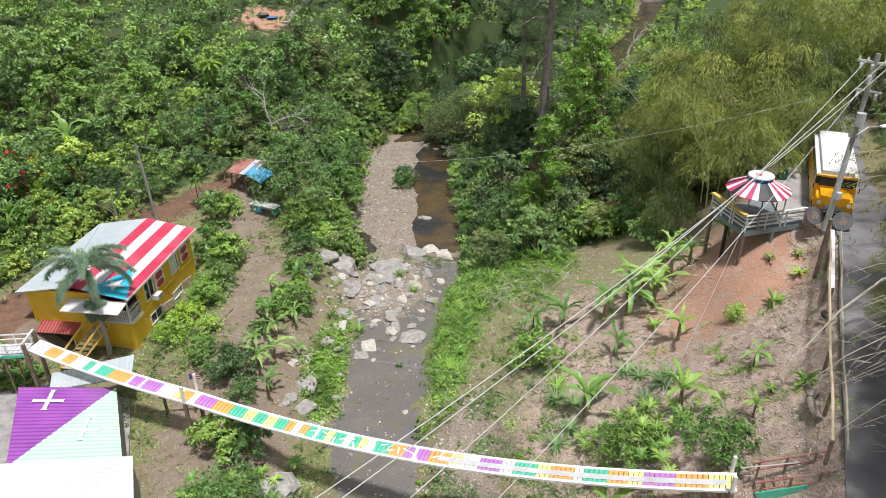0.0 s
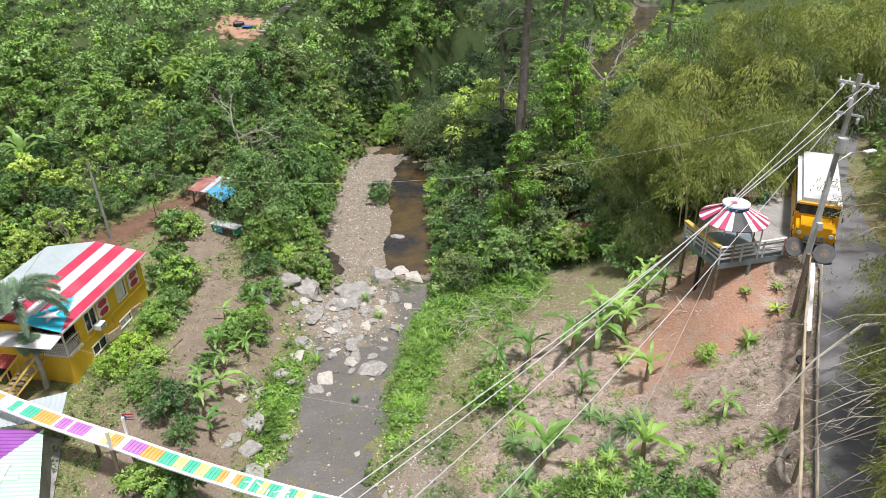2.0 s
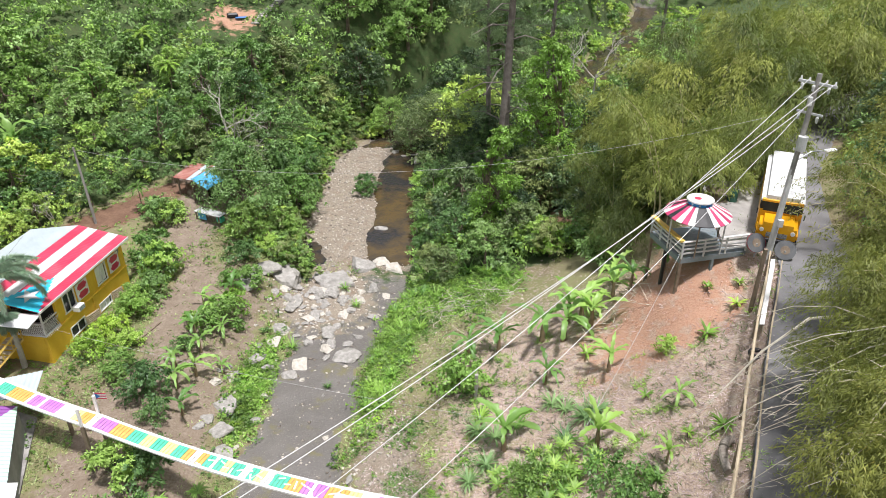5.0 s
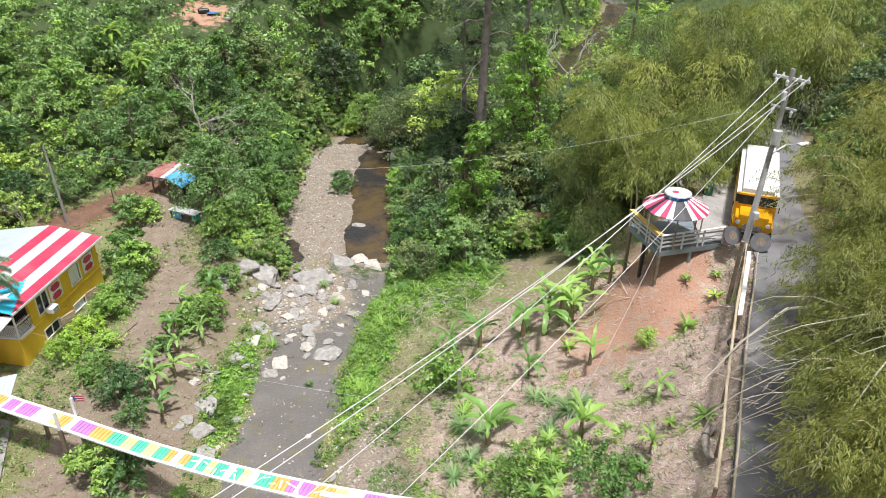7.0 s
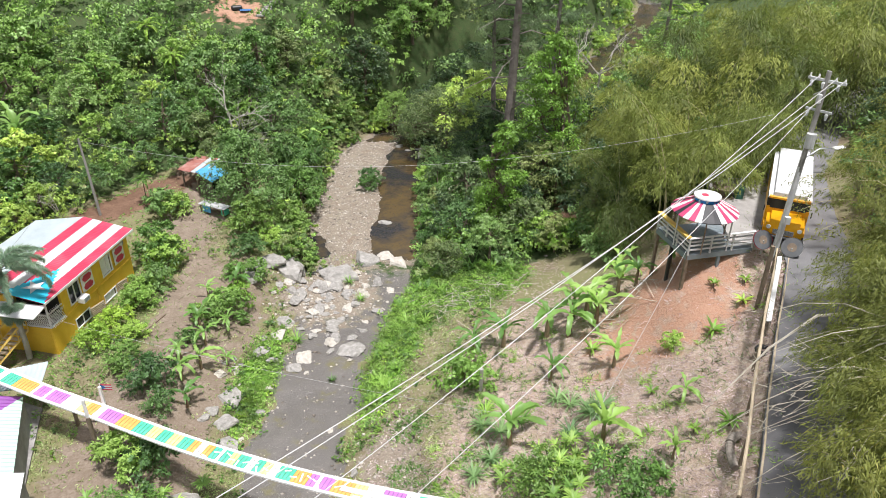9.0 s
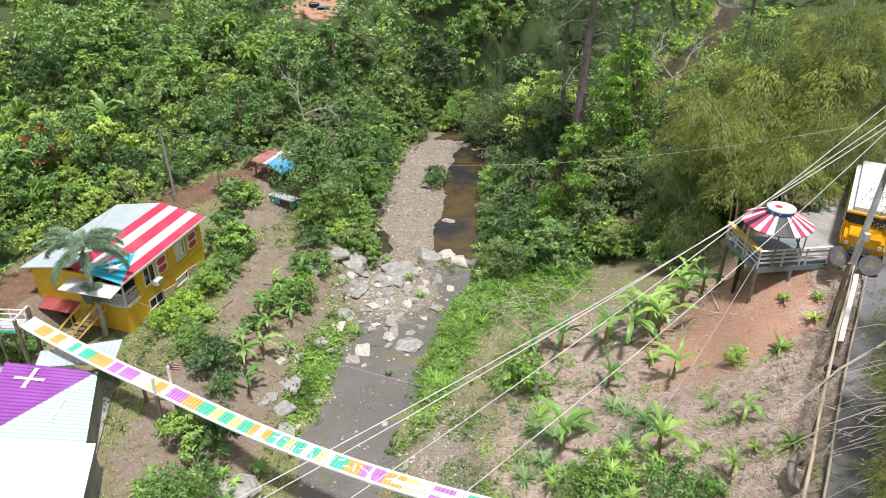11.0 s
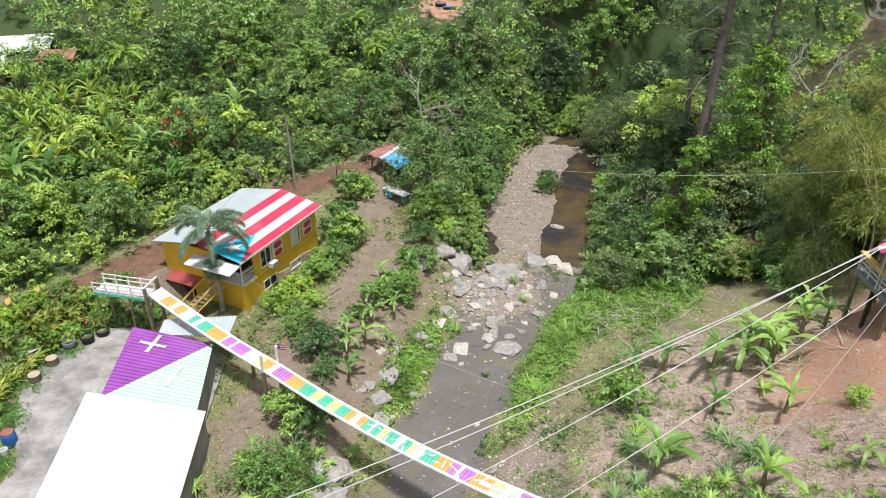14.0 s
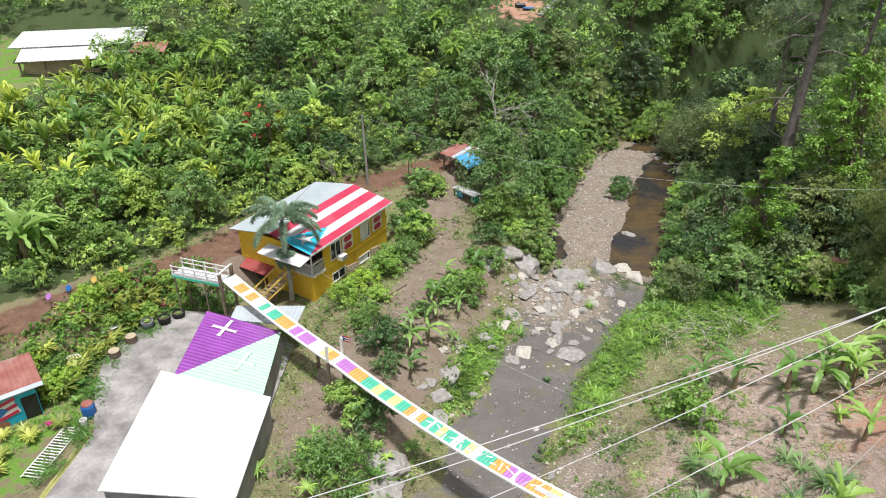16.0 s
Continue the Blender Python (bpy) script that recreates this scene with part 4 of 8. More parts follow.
def ribbed(name, parent, c00, c10, c11, c01, rib, mats, pick, depth=0.03, thick=0.05, label="", split=False):
    """A ribbed metal sheet between four corners; the ribs run from the first edge to the opposite one. pick(u, v): the paint."""
    c00, c10, c11, c01 = map(Vector, (c00, c10, c11, c01))
    nu, nv = max(8, int((c10 - c00).length / rib) * 2), 26
    if split:
        nv = nu
    up = (c10 - c00).cross(c01 - c00).normalized()
    up = up if up.z > 0 else -up
    vs, fs, ix = [], [], []
    for i in range(nu + 1):
        for j in range(nv + 1):
            u, v = i / nu, j / nv
            q = c00.lerp(c10, u).lerp(c01.lerp(c11, u), v) + up * (depth if i % 2 else 0)
            vs.append(q)
    for i in range(nu):
        for j in range(nv):
            a = i * (nv + 1) + j
            if split and i + j == nu - 1:
                fs += [(a, a + nv + 1, a + 1), (a + nv + 1, a + nv + 2, a + 1)]
                ix += [0, 1]
                continue
            fs.append((a, a + nv + 1, a + nv + 2, a + 1))
            ix.append(pick((i + 0.5) / nu, (j + 0.5) / nv))
    o = len(vs)
    vs += [q - up * thick for q in (c00, c10, c11, c01)]
    fs.append((o, o + 3, o + 2, o + 1))
    ix.append(0)
    return link_mesh(name, vs, fs, mats, parent, label, ix)


RIDGE, EAVE = 6.75, 6.02
STRIPES = [M["red_paint"], M["white_roof"], M["cyan_paint"]]


def flag(u, v):
    """u along the ridge from the near end, v from the eave up."""
    if u / 0.36 < 1 - abs(v - 0.37) / 0.37:
        return 2
    return 0 if int(v * 5) % 2 == 0 else 1


slope = ribbed("roof_slope", HOUSE, (0.45, -0.45, EAVE), (0.45, 10.45, EAVE), (-3.6, 10.45, RIDGE), (-3.6, -0.45, RIDGE), 0.2, STRIPES, flag, 0.012,
               label="roof slope painted with red and white stripes")
ribbed("roof_slope", HOUSE, (-8.0, -0.45, EAVE), (-8.0, 10.45, EAVE), (-3.6, 10.45, RIDGE), (-3.6, -0.45, RIDGE), 0.2, [M["zinc"]], lambda u, v: 0, 0.02, label="bare zinc roof slope")
star = bmesh.new()
pts = []
for k in range(10):
    r = 0.95 if k % 2 == 0 else 0.38
    a = math.pi / 2 + k * math.pi / 5
    pts.append((r * math.cos(a), r * math.sin(a)))
vs = [star.verts.new((-1.1 + q[1] * 0.85, 0.85 + q[0] * 0.88, EAVE + 0.07 + (1.55 - q[1] * 0.85) / 4.05 * (RIDGE - EAVE))) for q in pts]
star.faces.new(vs)
ex = bmesh.ops.extrude_face_region(star, geom=star.faces[:])
for v in ex["geom"]:
    if isinstance(v, bmesh.types.BMVert):
        v.co.z += 0.012
part("star", star, M["white_roof"], slope, "white painted star")
part("fascia", box((0.05, 10.9, 0.16), (0.46, 5.0, EAVE - 0.06)), M["white_paint"], HOUSE)
part("porch_roof", box((4.3, 1.35, 0.06), (-1.8, -0.95, 5.62), (radians(9), 0, 0)), M["white_roof"], HOUSE, "white lower porch roof")
ribbed("awning", HOUSE, (-6.9, -1.0, 3.1), (-3.9, -1.0, 3.1), (-3.9, -0.02, 3.5), (-6.9, -0.02, 3.5), 0.25, [M["awning_red"]], lambda u, v: 0, 0.03, label="red ribbed metal awning")
# no opening: a dark slab on the wall paints the unlit interior
part("doorway", box((1.4, 0.1, 2.0), (-5.6, -0.03, 2.2)), M["dark_inside"], HOUSE, "dark panel standing in for the unlit ground floor doorway")
# stair from the yard up to the balcony
stair = part("stair", box((1.1, 0.3, 0.08), (-2.2, -0.4, 3.5)), M["pale_timber"], HOUSE, "yellow painted wooden stair")
for k in range(9):
    part("step", box((1.1, 0.3, 0.06), (-2.35 - 0.25 * k * 0.6, -0.6 - 0.27 * k, 3.35 - 0.22 * k)), M["pale_timber"], stair)
for dx in (-0.62, 0.62):
    sv = Soup()
    a, b = Vector((-2.2 + dx, -0.3, 4.4)), Vector((-3.6 + dx, -2.9, 2.35))
    sv.tube([a, b], 0.09, 4)
    sv.tube([a - Vector((0, 0, 0.9)), b - Vector((0, 0, 0.75))], 0.07, 4)
    for k in range(5):
        q = a.lerp(b, k / 4)
        sv.tube([q, q - Vector((0, 0, 0.95))], 0.05, 4)
    sv.link("handrail", M["yellow_timber"], stair, "yellow timber handrail")

# ---- chapel-like building with a purple and mint roof ----
CH = thing("community_building", (-21, 28.5, 0), "low building under purple, mint and white metal roofs", "building")
HALL = [Vector(v) - Vector((-21, 28.5, 0)) for v in ((-26.5, 34.5, 4.0), (-21.0, 35.4, 3.1), (-18.1, 29.0, 3.1), (-23.7, 27.8, 4.0))]
ribbed("roof", CH, HALL[0], HALL[3], HALL[2], HALL[1], 0.32, [M["purple_paint"], M["mint_paint"]], lambda u, v: 0 if u + v < 1 else 1, 0.05, label="ribbed metal roof, half purple and half mint green", split=True)
BIGR = [Vector(v) - Vector((-21, 28.5, 0)) for v in ((-24.7, 27.9, 4.14), (-17.6, 29.3, 3.24), (-14.7, 21.9, 3.25), (-20.9, 19.1, 4.15))]
ribbed("roof", CH, BIGR[0], BIGR[3], BIGR[2], BIGR[1], 0.32, [M["white_roof"]], lambda u, v: 0, 0.03, label="plain white sheet metal roof")
for quad, drop in ((HALL, 0.12), (BIGR, 0.12)):
    mid = sum(quad, Vector()) / 4
    c = [mid.lerp(q, 0.93) for q in quad]
    for i in range(4):
        a, b = c[i], c[(i + 1) % 4]
        vs = [Vector((a.x, a.y, 0.4)), Vector((b.x, b.y, 0.4)), b - Vector((0, 0, drop)), a - Vector((0, 0, drop))]
        n = (b - a).cross(Vector((0, 0, 1))).normalized() * 0.15
        vs += [v - n for v in vs]
        link_mesh("wall", vs, [(0, 1, 2, 3), (7, 6, 5, 4), (0, 4, 5, 1), (1, 5, 6, 2), (2, 6, 7, 3), (3, 7, 4, 0)], M["hall_wall"], CH)


def on_quad(quad, u, v, lift=0.07):
    a, b, c, d = quad
    return a.lerp(d, u).lerp(b.lerp(c, u), v) + Vector((0, 0, lift))


def cross_mark(u, v, label, mat):
    s = Soup()
    out = [(-0.12, -1), (-0.2, -1.08), (0.2, -1.08), (0.12, -1), (0.12, -0.12), (0.8, -0.12), (0.88, -0.2), (0.88, 0.2), (0.8, 0.12), (0.12, 0.12),
           (0.12, 0.8), (0.2, 0.88), (-0.2, 0.88), (-0.12, 0.8), (-0.12, 0.12), (-0.8, 0.12), (-0.88, 0.2), (-0.88, -0.2), (-0.8, -0.12), (-0.12, -0.12)]
    c = on_quad(HALL, u, v, 0.085)
    along = (HALL[1] - HALL[0]).normalized()
    across = (HALL[1] - HALL[0]).cross(HALL[3] - HALL[0]).normalized().cross(along)
    top = [c + along * q[0] * 1.0 + across * q[1] * 1.0 for q in out]
    s.add(top + [q - Vector((0, 0, 0.03)) for q in top], [tuple(range(20))] + [(i, (i + 1) % 20, 20 + (i + 1) % 20, 20 + i) for i in range(20)])
    s.link("cross", mat, CH, label)


cross_mark(0.206, 0.313, "white painted cross on the roof", M["white_roof"])
cross_mark(0.6, 0.66, "faint pale cross on the mint roof", M["faint_mint"])
for c in (((-25.4, 36.3, 3.6), (-20.9, 38.4, 3.45), (-20.3, 36.2, 3.3), (-24.9, 34.8, 3.45)),):
    q = [Vector(v) - Vector((-21, 28.5, 0)) for v in c]
    ribbed("roof", CH, q[0], q[1], q[2], q[3], 0.3, [M["zinc"]], lambda u, v: 0, 0.03, label="grey metal porch roof")

# ---- hanging footbridge ----
def bridge_at(s):
    """Centre of the deck at s metres from the left end."""
    x0, y0, x1, y1 = -26.9, 37.65, 13.2, 22.9
    L = math.hypot(x1 - x0, y1 - y0)
    t = s / L
    x = x0 + (x1 - x0) * t
    if x < -15.2:
        k = (x + 26.9) / 11.7
        z = 4.9 - 1.0 * k - 0.5 * 4 * k * (1 - k) * 0.5
    else:
        d = x + 15.2
        z = 3.9 - 0.0967 * d + 0.00779 * d * d
    return Vector((x, y0 + (y1 - y0) * t, z))


BR_LEN = math.hypot(40.1, 14.75)
BR_DIR = Vector((40.1, -14.75, 0)).normalized()
BR_SIDE = Vector((0.345, 0.9386, 0))
BRIDGE = thing("footbridge", (-6.8, 30.3, 3.7), "hanging footbridge with brightly painted cross planks", "footbridge")
B0 = Vector((-6.8, 30.3, 3.7))
RUNS = [("w", 6), ("o", 5), ("w", 2), ("o", 4), ("w", 5), ("g", 3), ("w", 2), ("g", 5), ("o", 8), ("w", 1), ("v", 4), ("w", 1), ("v", 6), ("w", 6), ("l", 2), ("o", 4), ("w", 2),
        ("v", 6), ("o", 6), ("g", 5), ("l", 4), ("g", 4), ("l", 4), ("g", 4), ("o", 2), ("w", 2), ("o", 2), ("g", 3), ("w", 1), ("g", 2), ("l", 3), ("g", 4), ("w", 2), ("g", 3), ("l", 2),
        ("w", 3), ("g", 5), ("o", 5), ("v", 3), ("w", 1), ("v", 4), ("o", 6), ("l", 4), ("w", 5), ("v", 6), ("w", 4), ("g", 6), ("l", 4), ("o", 6), ("w", 2), ("g", 6), ("o", 5), ("l", 4), ("v", 8), ("o", 8), ("l", 6)]
PAINT = {"w": "white_paint", "o": "orange_paint", "g": "green_paint", "v": "violet_paint", "l": "lemon_paint"}
seq = [c for c, n in RUNS for _ in range(max(1, round(n * 0.8)))]
pl = {}
step = BR_LEN / len(seq)
for k, c in enumerate(seq):
    if c not in pl:
        bm = box((step * 0.87, 0.92, 0.035), bevel=0.006)
        pl[c] = bpy.data.meshes.new("plank")
        bm.to_mesh(pl[c])
        bm.free()
        pl[c].materials.append(M[PAINT[c]])
    a, b = bridge_at(k * step), bridge_at((k + 1) * step)
    d = (b - a).normalized()
    ob = new("plank", pl[c])
    ob.parent = BRIDGE
    ob.matrix_basis = Matrix.Translation((a + b) / 2 - B0) @ d.to_track_quat("X", "Z").to_matrix().to_4x4()
for side in (-1, 1):
    s = Soup()
    n = 60
    for k in range(n + 1):
        q = bridge_at(BR_LEN * k / n) - B0 + BR_SIDE * side * 0.52
        s.v += [q + BR_SIDE * side * -0.09 + Vector((0, 0, 0.03)), q + BR_SIDE * side * 0.07 + Vector((0, 0, 0.03)), q + BR_SIDE * side * 0.07 - Vector((0, 0, 0.07)), q + BR_SIDE * side * -0.09 - Vector((0, 0, 0.07))]
        if k:
            o = 4 * (k - 1)
            for j in range(4):
                s.f.append((o + j, o + (j + 1) % 4, o + 4 + (j + 1) % 4, o + 4 + j))
                s.i.append(0)
    s.link("edge_board", M["white_paint"], BRIDGE, "white edge board")
    s = Soup()
    s.tube([bridge_at(BR_LEN * k / 40) - B0 + BR_SIDE * side * 0.5 - Vector((0, 0, 0.12)) for k in range(41)], 0.03, 5)
    s.link("cable", M["steel"], BRIDGE)
strip = Soup()
for k in range(31):
    q = bridge_at(BR_LEN * (0.66 + 0.33 * k / 30)) - B0 + BR_SIDE * -0.06 + Vector((0, 0, 0.045))
    strip.v += [q - BR_SIDE * 0.17, q + BR_SIDE * 0.17]
    if k:
        strip.f.append((2 * k - 2, 2 * k, 2 * k + 1, 2 * k - 1))
        strip.i.append(0)
strip.link("walk_board", M["rail_paint"], BRIDGE, "worn grey walking board")
rng_l = np.random.RandomState(40)
for k in range(26):
    s0 = BR_LEN * (0.455 + 0.26 * k / 26) + 0.1 * rng_l.normal()
    q = bridge_at(s0) - B0 + BR_SIDE * 0.2 * rng_l.normal() + Vector((0, 0, 0.03))
    bar = part("lettering_bar", box((0.38 if k % 3 else 0.1, 0.09 if k % 3 else 0.55, 0.012), (0, 0, 0)), M["white_paint"], BRIDGE, "white painted lettering stroke")
    bar.matrix_basis = Matrix.Translation(q) @ (bridge_at(s0 + 0.5) - bridge_at(s0)).normalized().to_track_quat("X", "Z").to_matrix().to_4x4() @ Matrix.Rotation(0.35 * rng_l.normal(), 4, "Z")
for s_at, tops in ((0.285, 1.3), (0.995, 1.0)):
    for side in (-1, 1):
        q = bridge_at(BR_LEN * s_at) + BR_SIDE * side * 0.62
        g = ground_z(q.x, q.y)
        bm = box((0.2, 0.2, q.z - g + 0.3), (q.x - B0.x, q.y - B0.y, (q.z + g) / 2 - 0.15 - B0.z), bevel=0.02)
        post = part("post", bm, M["timber"], BRIDGE, "wooden bridge post")
        part("post_sleeve", box((0.16, 0.16, tops), (q.x - B0.x, q.y - B0.y, q.z + tops / 2 - B0.z), bevel=0.02), M["white_paint"], post, "white painted post top")

# ---- deck over the bank with its round canopy ----
DECK = thing("deck", (18.9, 39.2, 11.75), "raised timber deck with grey beams and white rails", "deck", turn=math.atan2(1.1, 4.2))
DW, DD = 4.35, 3.55
for k in range(18):
    part("floor_board", box((DW - 0.02, DD / 18 - 0.012, 0.05), (DW / 2, (k + 0.5) * DD / 18, 0.0)), M["grey_paint"], DECK)
for y in (0.0, DD):
    part("beam", box((DW, 0.1, 0.34), (DW / 2, y, -0.2)), M["grey_paint"], DECK)
for x in (0.0, DW):
    part("beam", box((0.1, DD, 0.34), (x, DD / 2, -0.205)), M["grey_paint"], DECK)
for x, y, m in ((0.05, 0.05, "timber"), (2.2, 0.05, "grey_paint"), (4.1, 0.1, "grey_paint"), (0.05, DD - 0.1, "timber"), (0.1, 1.8, "black_paint"), (2.2, DD - 0.1, "timber")):
    w = DECK.matrix_basis @ Vector((x, y, 0))
    h = 11.75 - ground_z(w.x, w.y) + 0.4
    if h > 0.5:
        part("post", box((0.18, 0.18, h), (x, y, -h / 2), bevel=0.015), M[m], DECK, "deck post standing on the bank")
for z in (0.3, 0.58, 0.84):
    part("rail", box((DW, 0.05, 0.1), (DW / 2, -0.05, z)), M["rail_paint"], DECK)
    part("rail", box((0.05, DD, 0.1), (-0.05, DD / 2, z)), M["rail_paint"], DECK)
part("top_rail", box((DW, 0.16, 0.06), (DW / 2, -0.05, 1.08), bevel=0.01), M["white_paint"], DECK, "white top rail")
part("top_rail", box((0.3, DD, 0.12), (-0.05, DD / 2, 1.1), bevel=0.01), M["yellow_timber"], DECK, "yellow top rail")
for x in (0.0, 1.45, 2.9, 4.3):
    part("rail_post", box((0.1, 0.1, 1.1), (x, -0.04, 0.5), bevel=0.01), M["rail_paint"], DECK)
for y in (1.2, 2.4, 3.5):
    part("rail_post", box((0.1, 0.1, 1.1), (-0.04, y, 0.5), bevel=0.01), M["rail_paint"], DECK)
CANOPY = thing("canopy", (20.05, 40.9, 11.78), "round canopy striped red, white and black with a white top", "canopy")
nseg = 32
for k in range(nseg):
    a0, a1 = 2 * math.pi * k / nseg, 2 * math.pi * (k + 1) / nseg
    p = lambda r, z, a: (r * math.cos(a), r * math.sin(a), z)
    s = Soup()
    s.add([p(1.95, 2.12, a0), p(1.95, 2.12, a1), p(0.72, 2.78, a1), p(0.72, 2.78, a0), p(1.95, 2.08, a0), p(1.95, 2.08, a1), p(0.72, 2.72, a1), p(0.72, 2.72, a0)],
          [(0, 1, 2, 3), (7, 6, 5, 4), (0, 4, 5, 1)])
    tone = 2 if k in (22, 23, 24, 9, 13, 17) else k % 2
    s.link("skirt_panel", M[("crimson_paint", "white_paint", "black_paint")[tone]], CANOPY, ("red", "white", "black")[tone] + " sloping canopy panel")
bm = bmesh.new()
bmesh.ops.create_cone(bm, cap_ends=False, segments=32, radius1=0.72, radius2=0.7, depth=0.24, matrix=Matrix.Translation((0, 0, 2.88)))
band = part("band", bm, M["blue_band"], CANOPY, "blue band under the canopy top")
star_mesh = bpy.data.meshes.new("star")
bm = bmesh.new()
bm.faces.new([bm.verts.new((0.0, (0.1 if k % 2 == 0 else 0.04) * math.sin(k * math.pi / 5), (0.1 if k % 2 == 0 else 0.04) * math.cos(k * math.pi / 5))) for k in range(10)])
bmesh.ops.solidify(bm, geom=bm.faces[:], thickness=0.015)
bm.to_mesh(star_mesh)
bm.free()
star_mesh.materials.append(M["white_paint"])
for k in range(10):
    a = 2 * math.pi * k / 10
    st = new("star", star_mesh)
    st.parent = band
    st.matrix_basis = Matrix.Rotation(a, 4, "Z") @ Matrix.Translation((0.725, 0, 2.88))
bm = bmesh.new()
bmesh.ops.create_cone(bm, cap_ends=True, segments=32, radius1=0.8, radius2=0.78, depth=0.07, matrix=Matrix.Translation((0, 0, 3.03)))
top = part("top", bm, M["white_roof"], CANOPY, "white round canopy top")
bm = bmesh.new()
bmesh.ops.create_cone(bm, cap_ends=True, segments=20, radius1=0.2, radius2=0.2, depth=0.012, matrix=Matrix.Translation((-0.15, 0.02, 3.075)))
part("emblem", bm, M["red_paint"], top, "faded red round emblem")
for k in range(6):
    a = k * math.pi / 3 + 0.3
    s = Soup()
    s.tube([(1.75 * math.cos(a), 1.75 * math.sin(a), -0.02), (1.75 * math.cos(a), 1.75 * math.sin(a), 2.2)], 0.045, 6)
    s.link("post", M["rail_paint"] if k % 2 else M["timber"], CANOPY)

# ---- school bus ----
BUS = thing("school_bus", (24.55, 39.95, 11.93), "old yellow school bus with a white roof, parked", "bus", turn=-math.atan2(0.408, 0.913))
def rounded(size, at, r, seg=3):
    bm = box(size, at)
    bmesh.ops.bevel(bm, geom=[e for e in bm.edges if abs((e.verts[0].co - e.verts[1].co).normalized().y) > 0.9 and e.verts[0].co.z > at[2]], offset=r, segments=seg, affect="EDGES")
    return bm
body = part("body", rounded((2.4, 8.2, 1.35), (0, 5.75, 1.15), 0.02), M["bus_yellow"], BUS)
part("window_band", rounded((2.36, 8.1, 0.62), (0, 5.78, 2.1), 0.05), M["black_paint"], BUS, "dark row of bus windows")
part("roof", rounded((2.42, 8.25, 0.42), (0, 5.75, 2.58), 0.3, 4), M["white_roof"], BUS, "white curved bus roof")
for k in range(8):
    for sx in (-1.185, 1.185):
        part("window", box((0.03, 0.78, 0.5), (sx, 2.3 + k * 0.98, 2.1)), M["glass"], BUS)
part("windscreen", box((2.0, 0.05, 0.62), (0, 1.66, 2.08), (radians(-8), 0, 0)), M["glass"], BUS)
part("visor", box((2.3, 0.22, 0.16), (0, 1.62, 2.47), bevel=0.03), M["bus_yellow"], BUS)
part("bonnet", rounded((2.1, 1.5, 0.95), (0, 0.95, 1.15), 0.22, 4), M["bus_yellow"], BUS)
part("grille", box((1.1, 0.05, 0.3), (0, 0.19, 0.9)), M["black_paint"], BUS)
for k in range(5):
    part("grille_bar", box((1.15, 0.03, 0.04), (0, 0.155, 0.78 + 0.06 * k)), M["steel"], BUS)
part("bumper", box((2.35, 0.2, 0.25), (0, 0.1, 0.55), bevel=0.03), M["black_paint"], BUS)
for sx in (-0.85, 0.85):
    part("fender", rounded((0.6, 1.2, 0.4), (sx, 0.9, 0.95), 0.15), M["bus_yellow"], BUS)
    hl = bmesh.new()
    bmesh.ops.create_cone(hl, cap_ends=True, segments=14, radius1=0.13, radius2=0.13, depth=0.06, matrix=Matrix.Translation((sx, 0.18, 1.15)) @ Matrix.Rotation(radians(90), 4, "X"))
    part("headlight", hl, M["white_paint"], BUS, "round headlight")
for sx in (-1.02, 1.02):
    for y in (0.95, 7.3):
        wh = bmesh.new()
        bmesh.ops.create_cone(wh, cap_ends=True, segments=20, radius1=0.48, radius2=0.48, depth=0.28, matrix=Matrix.Translation((sx, y, 0.48)) @ Matrix.Rotation(radians(90), 4, "Y"))
        wheel = part("wheel", wh, M["rubber"], BUS)
        rm = bmesh.new()
        bmesh.ops.create_cone(rm, cap_ends=True, segments=16, radius1=0.25, radius2=0.2, depth=0.06, matrix=Matrix.Translation((sx * 1.15, y, 0.48)) @ Matrix.Rotation(radians(90), 4, "Y"))
        part("rim", rm, M["steel"], wheel)
for sx in (-1.3, 1.3):
    part("mirror", box((0.06, 0.04, 0.35), (sx, 1.1, 1.9)), M["black_paint"], BUS)

# ---- forest on the hills ----
rng_f = np.random.RandomState(11)
TREES = {
    "dark": [proto_tree(20 + i, 6.5, 3.0, 12, 235, 0.28, "leaf_dark") for i in range(2)],
    "deep": [proto_tree(70 + i, 6.0, 2.9, 11, 235, 0.27, "leaf_shaded", base=0.22) for i in range(2)],
    "mid": [proto_tree(30 + i, 5.5, 2.8, 11, 235, 0.27, "leaf_mid", base=0.25) for i in range(3)],
    "light": [proto_tree(40 + i, 4.6, 2.4, 10, 290, 0.26, "leaf_light", base=0.22) for i in range(2)],
    "olive": [proto_tree(50 + i, 5.0, 2.5, 11, 300, 0.24, "leaf_olive", base=0.25) for i in range(2)],
}
BIG = [proto_tree(60 + i, 11.0, 5.0, 24, 290, 0.33, ("leaf_mid", "leaf_mid", "leaf_light")[i], base=0.25) for i in range(3)]
BIGD = proto_tree(64, 11.0, 5.0, 24, 290, 0.33, "leaf_shaded", base=0.25)
LABELS = {"deep": "deep green valley tree with shade put into its leaf colour", "dark": "dense dark green broadleaf tree on the hillside", "mid": "leafy mid-green tree on the wooded slope",
          "light": "bright yellow-green leafy tree on the hillside", "olive": "olive green scrubby tree on the slope"}


def in_view(x, y):
    a = math.degrees(math.atan2(x - 3, y - 2))
    return -58 < a < 40


def clear_left(x, y):
    """How far a place lies inside the wooded left and rear hills."""
    xd = float(np.interp(y, LD_Y, LD_X))
    xr, w = float(np.interp(y, RX_Y, RX_X)), float(np.interp(y, RW_Y, RW_W))
    if y < 66:
        return (xd - 2.6) - x
    return min((xr - w - 1.5) - x, y - 66)


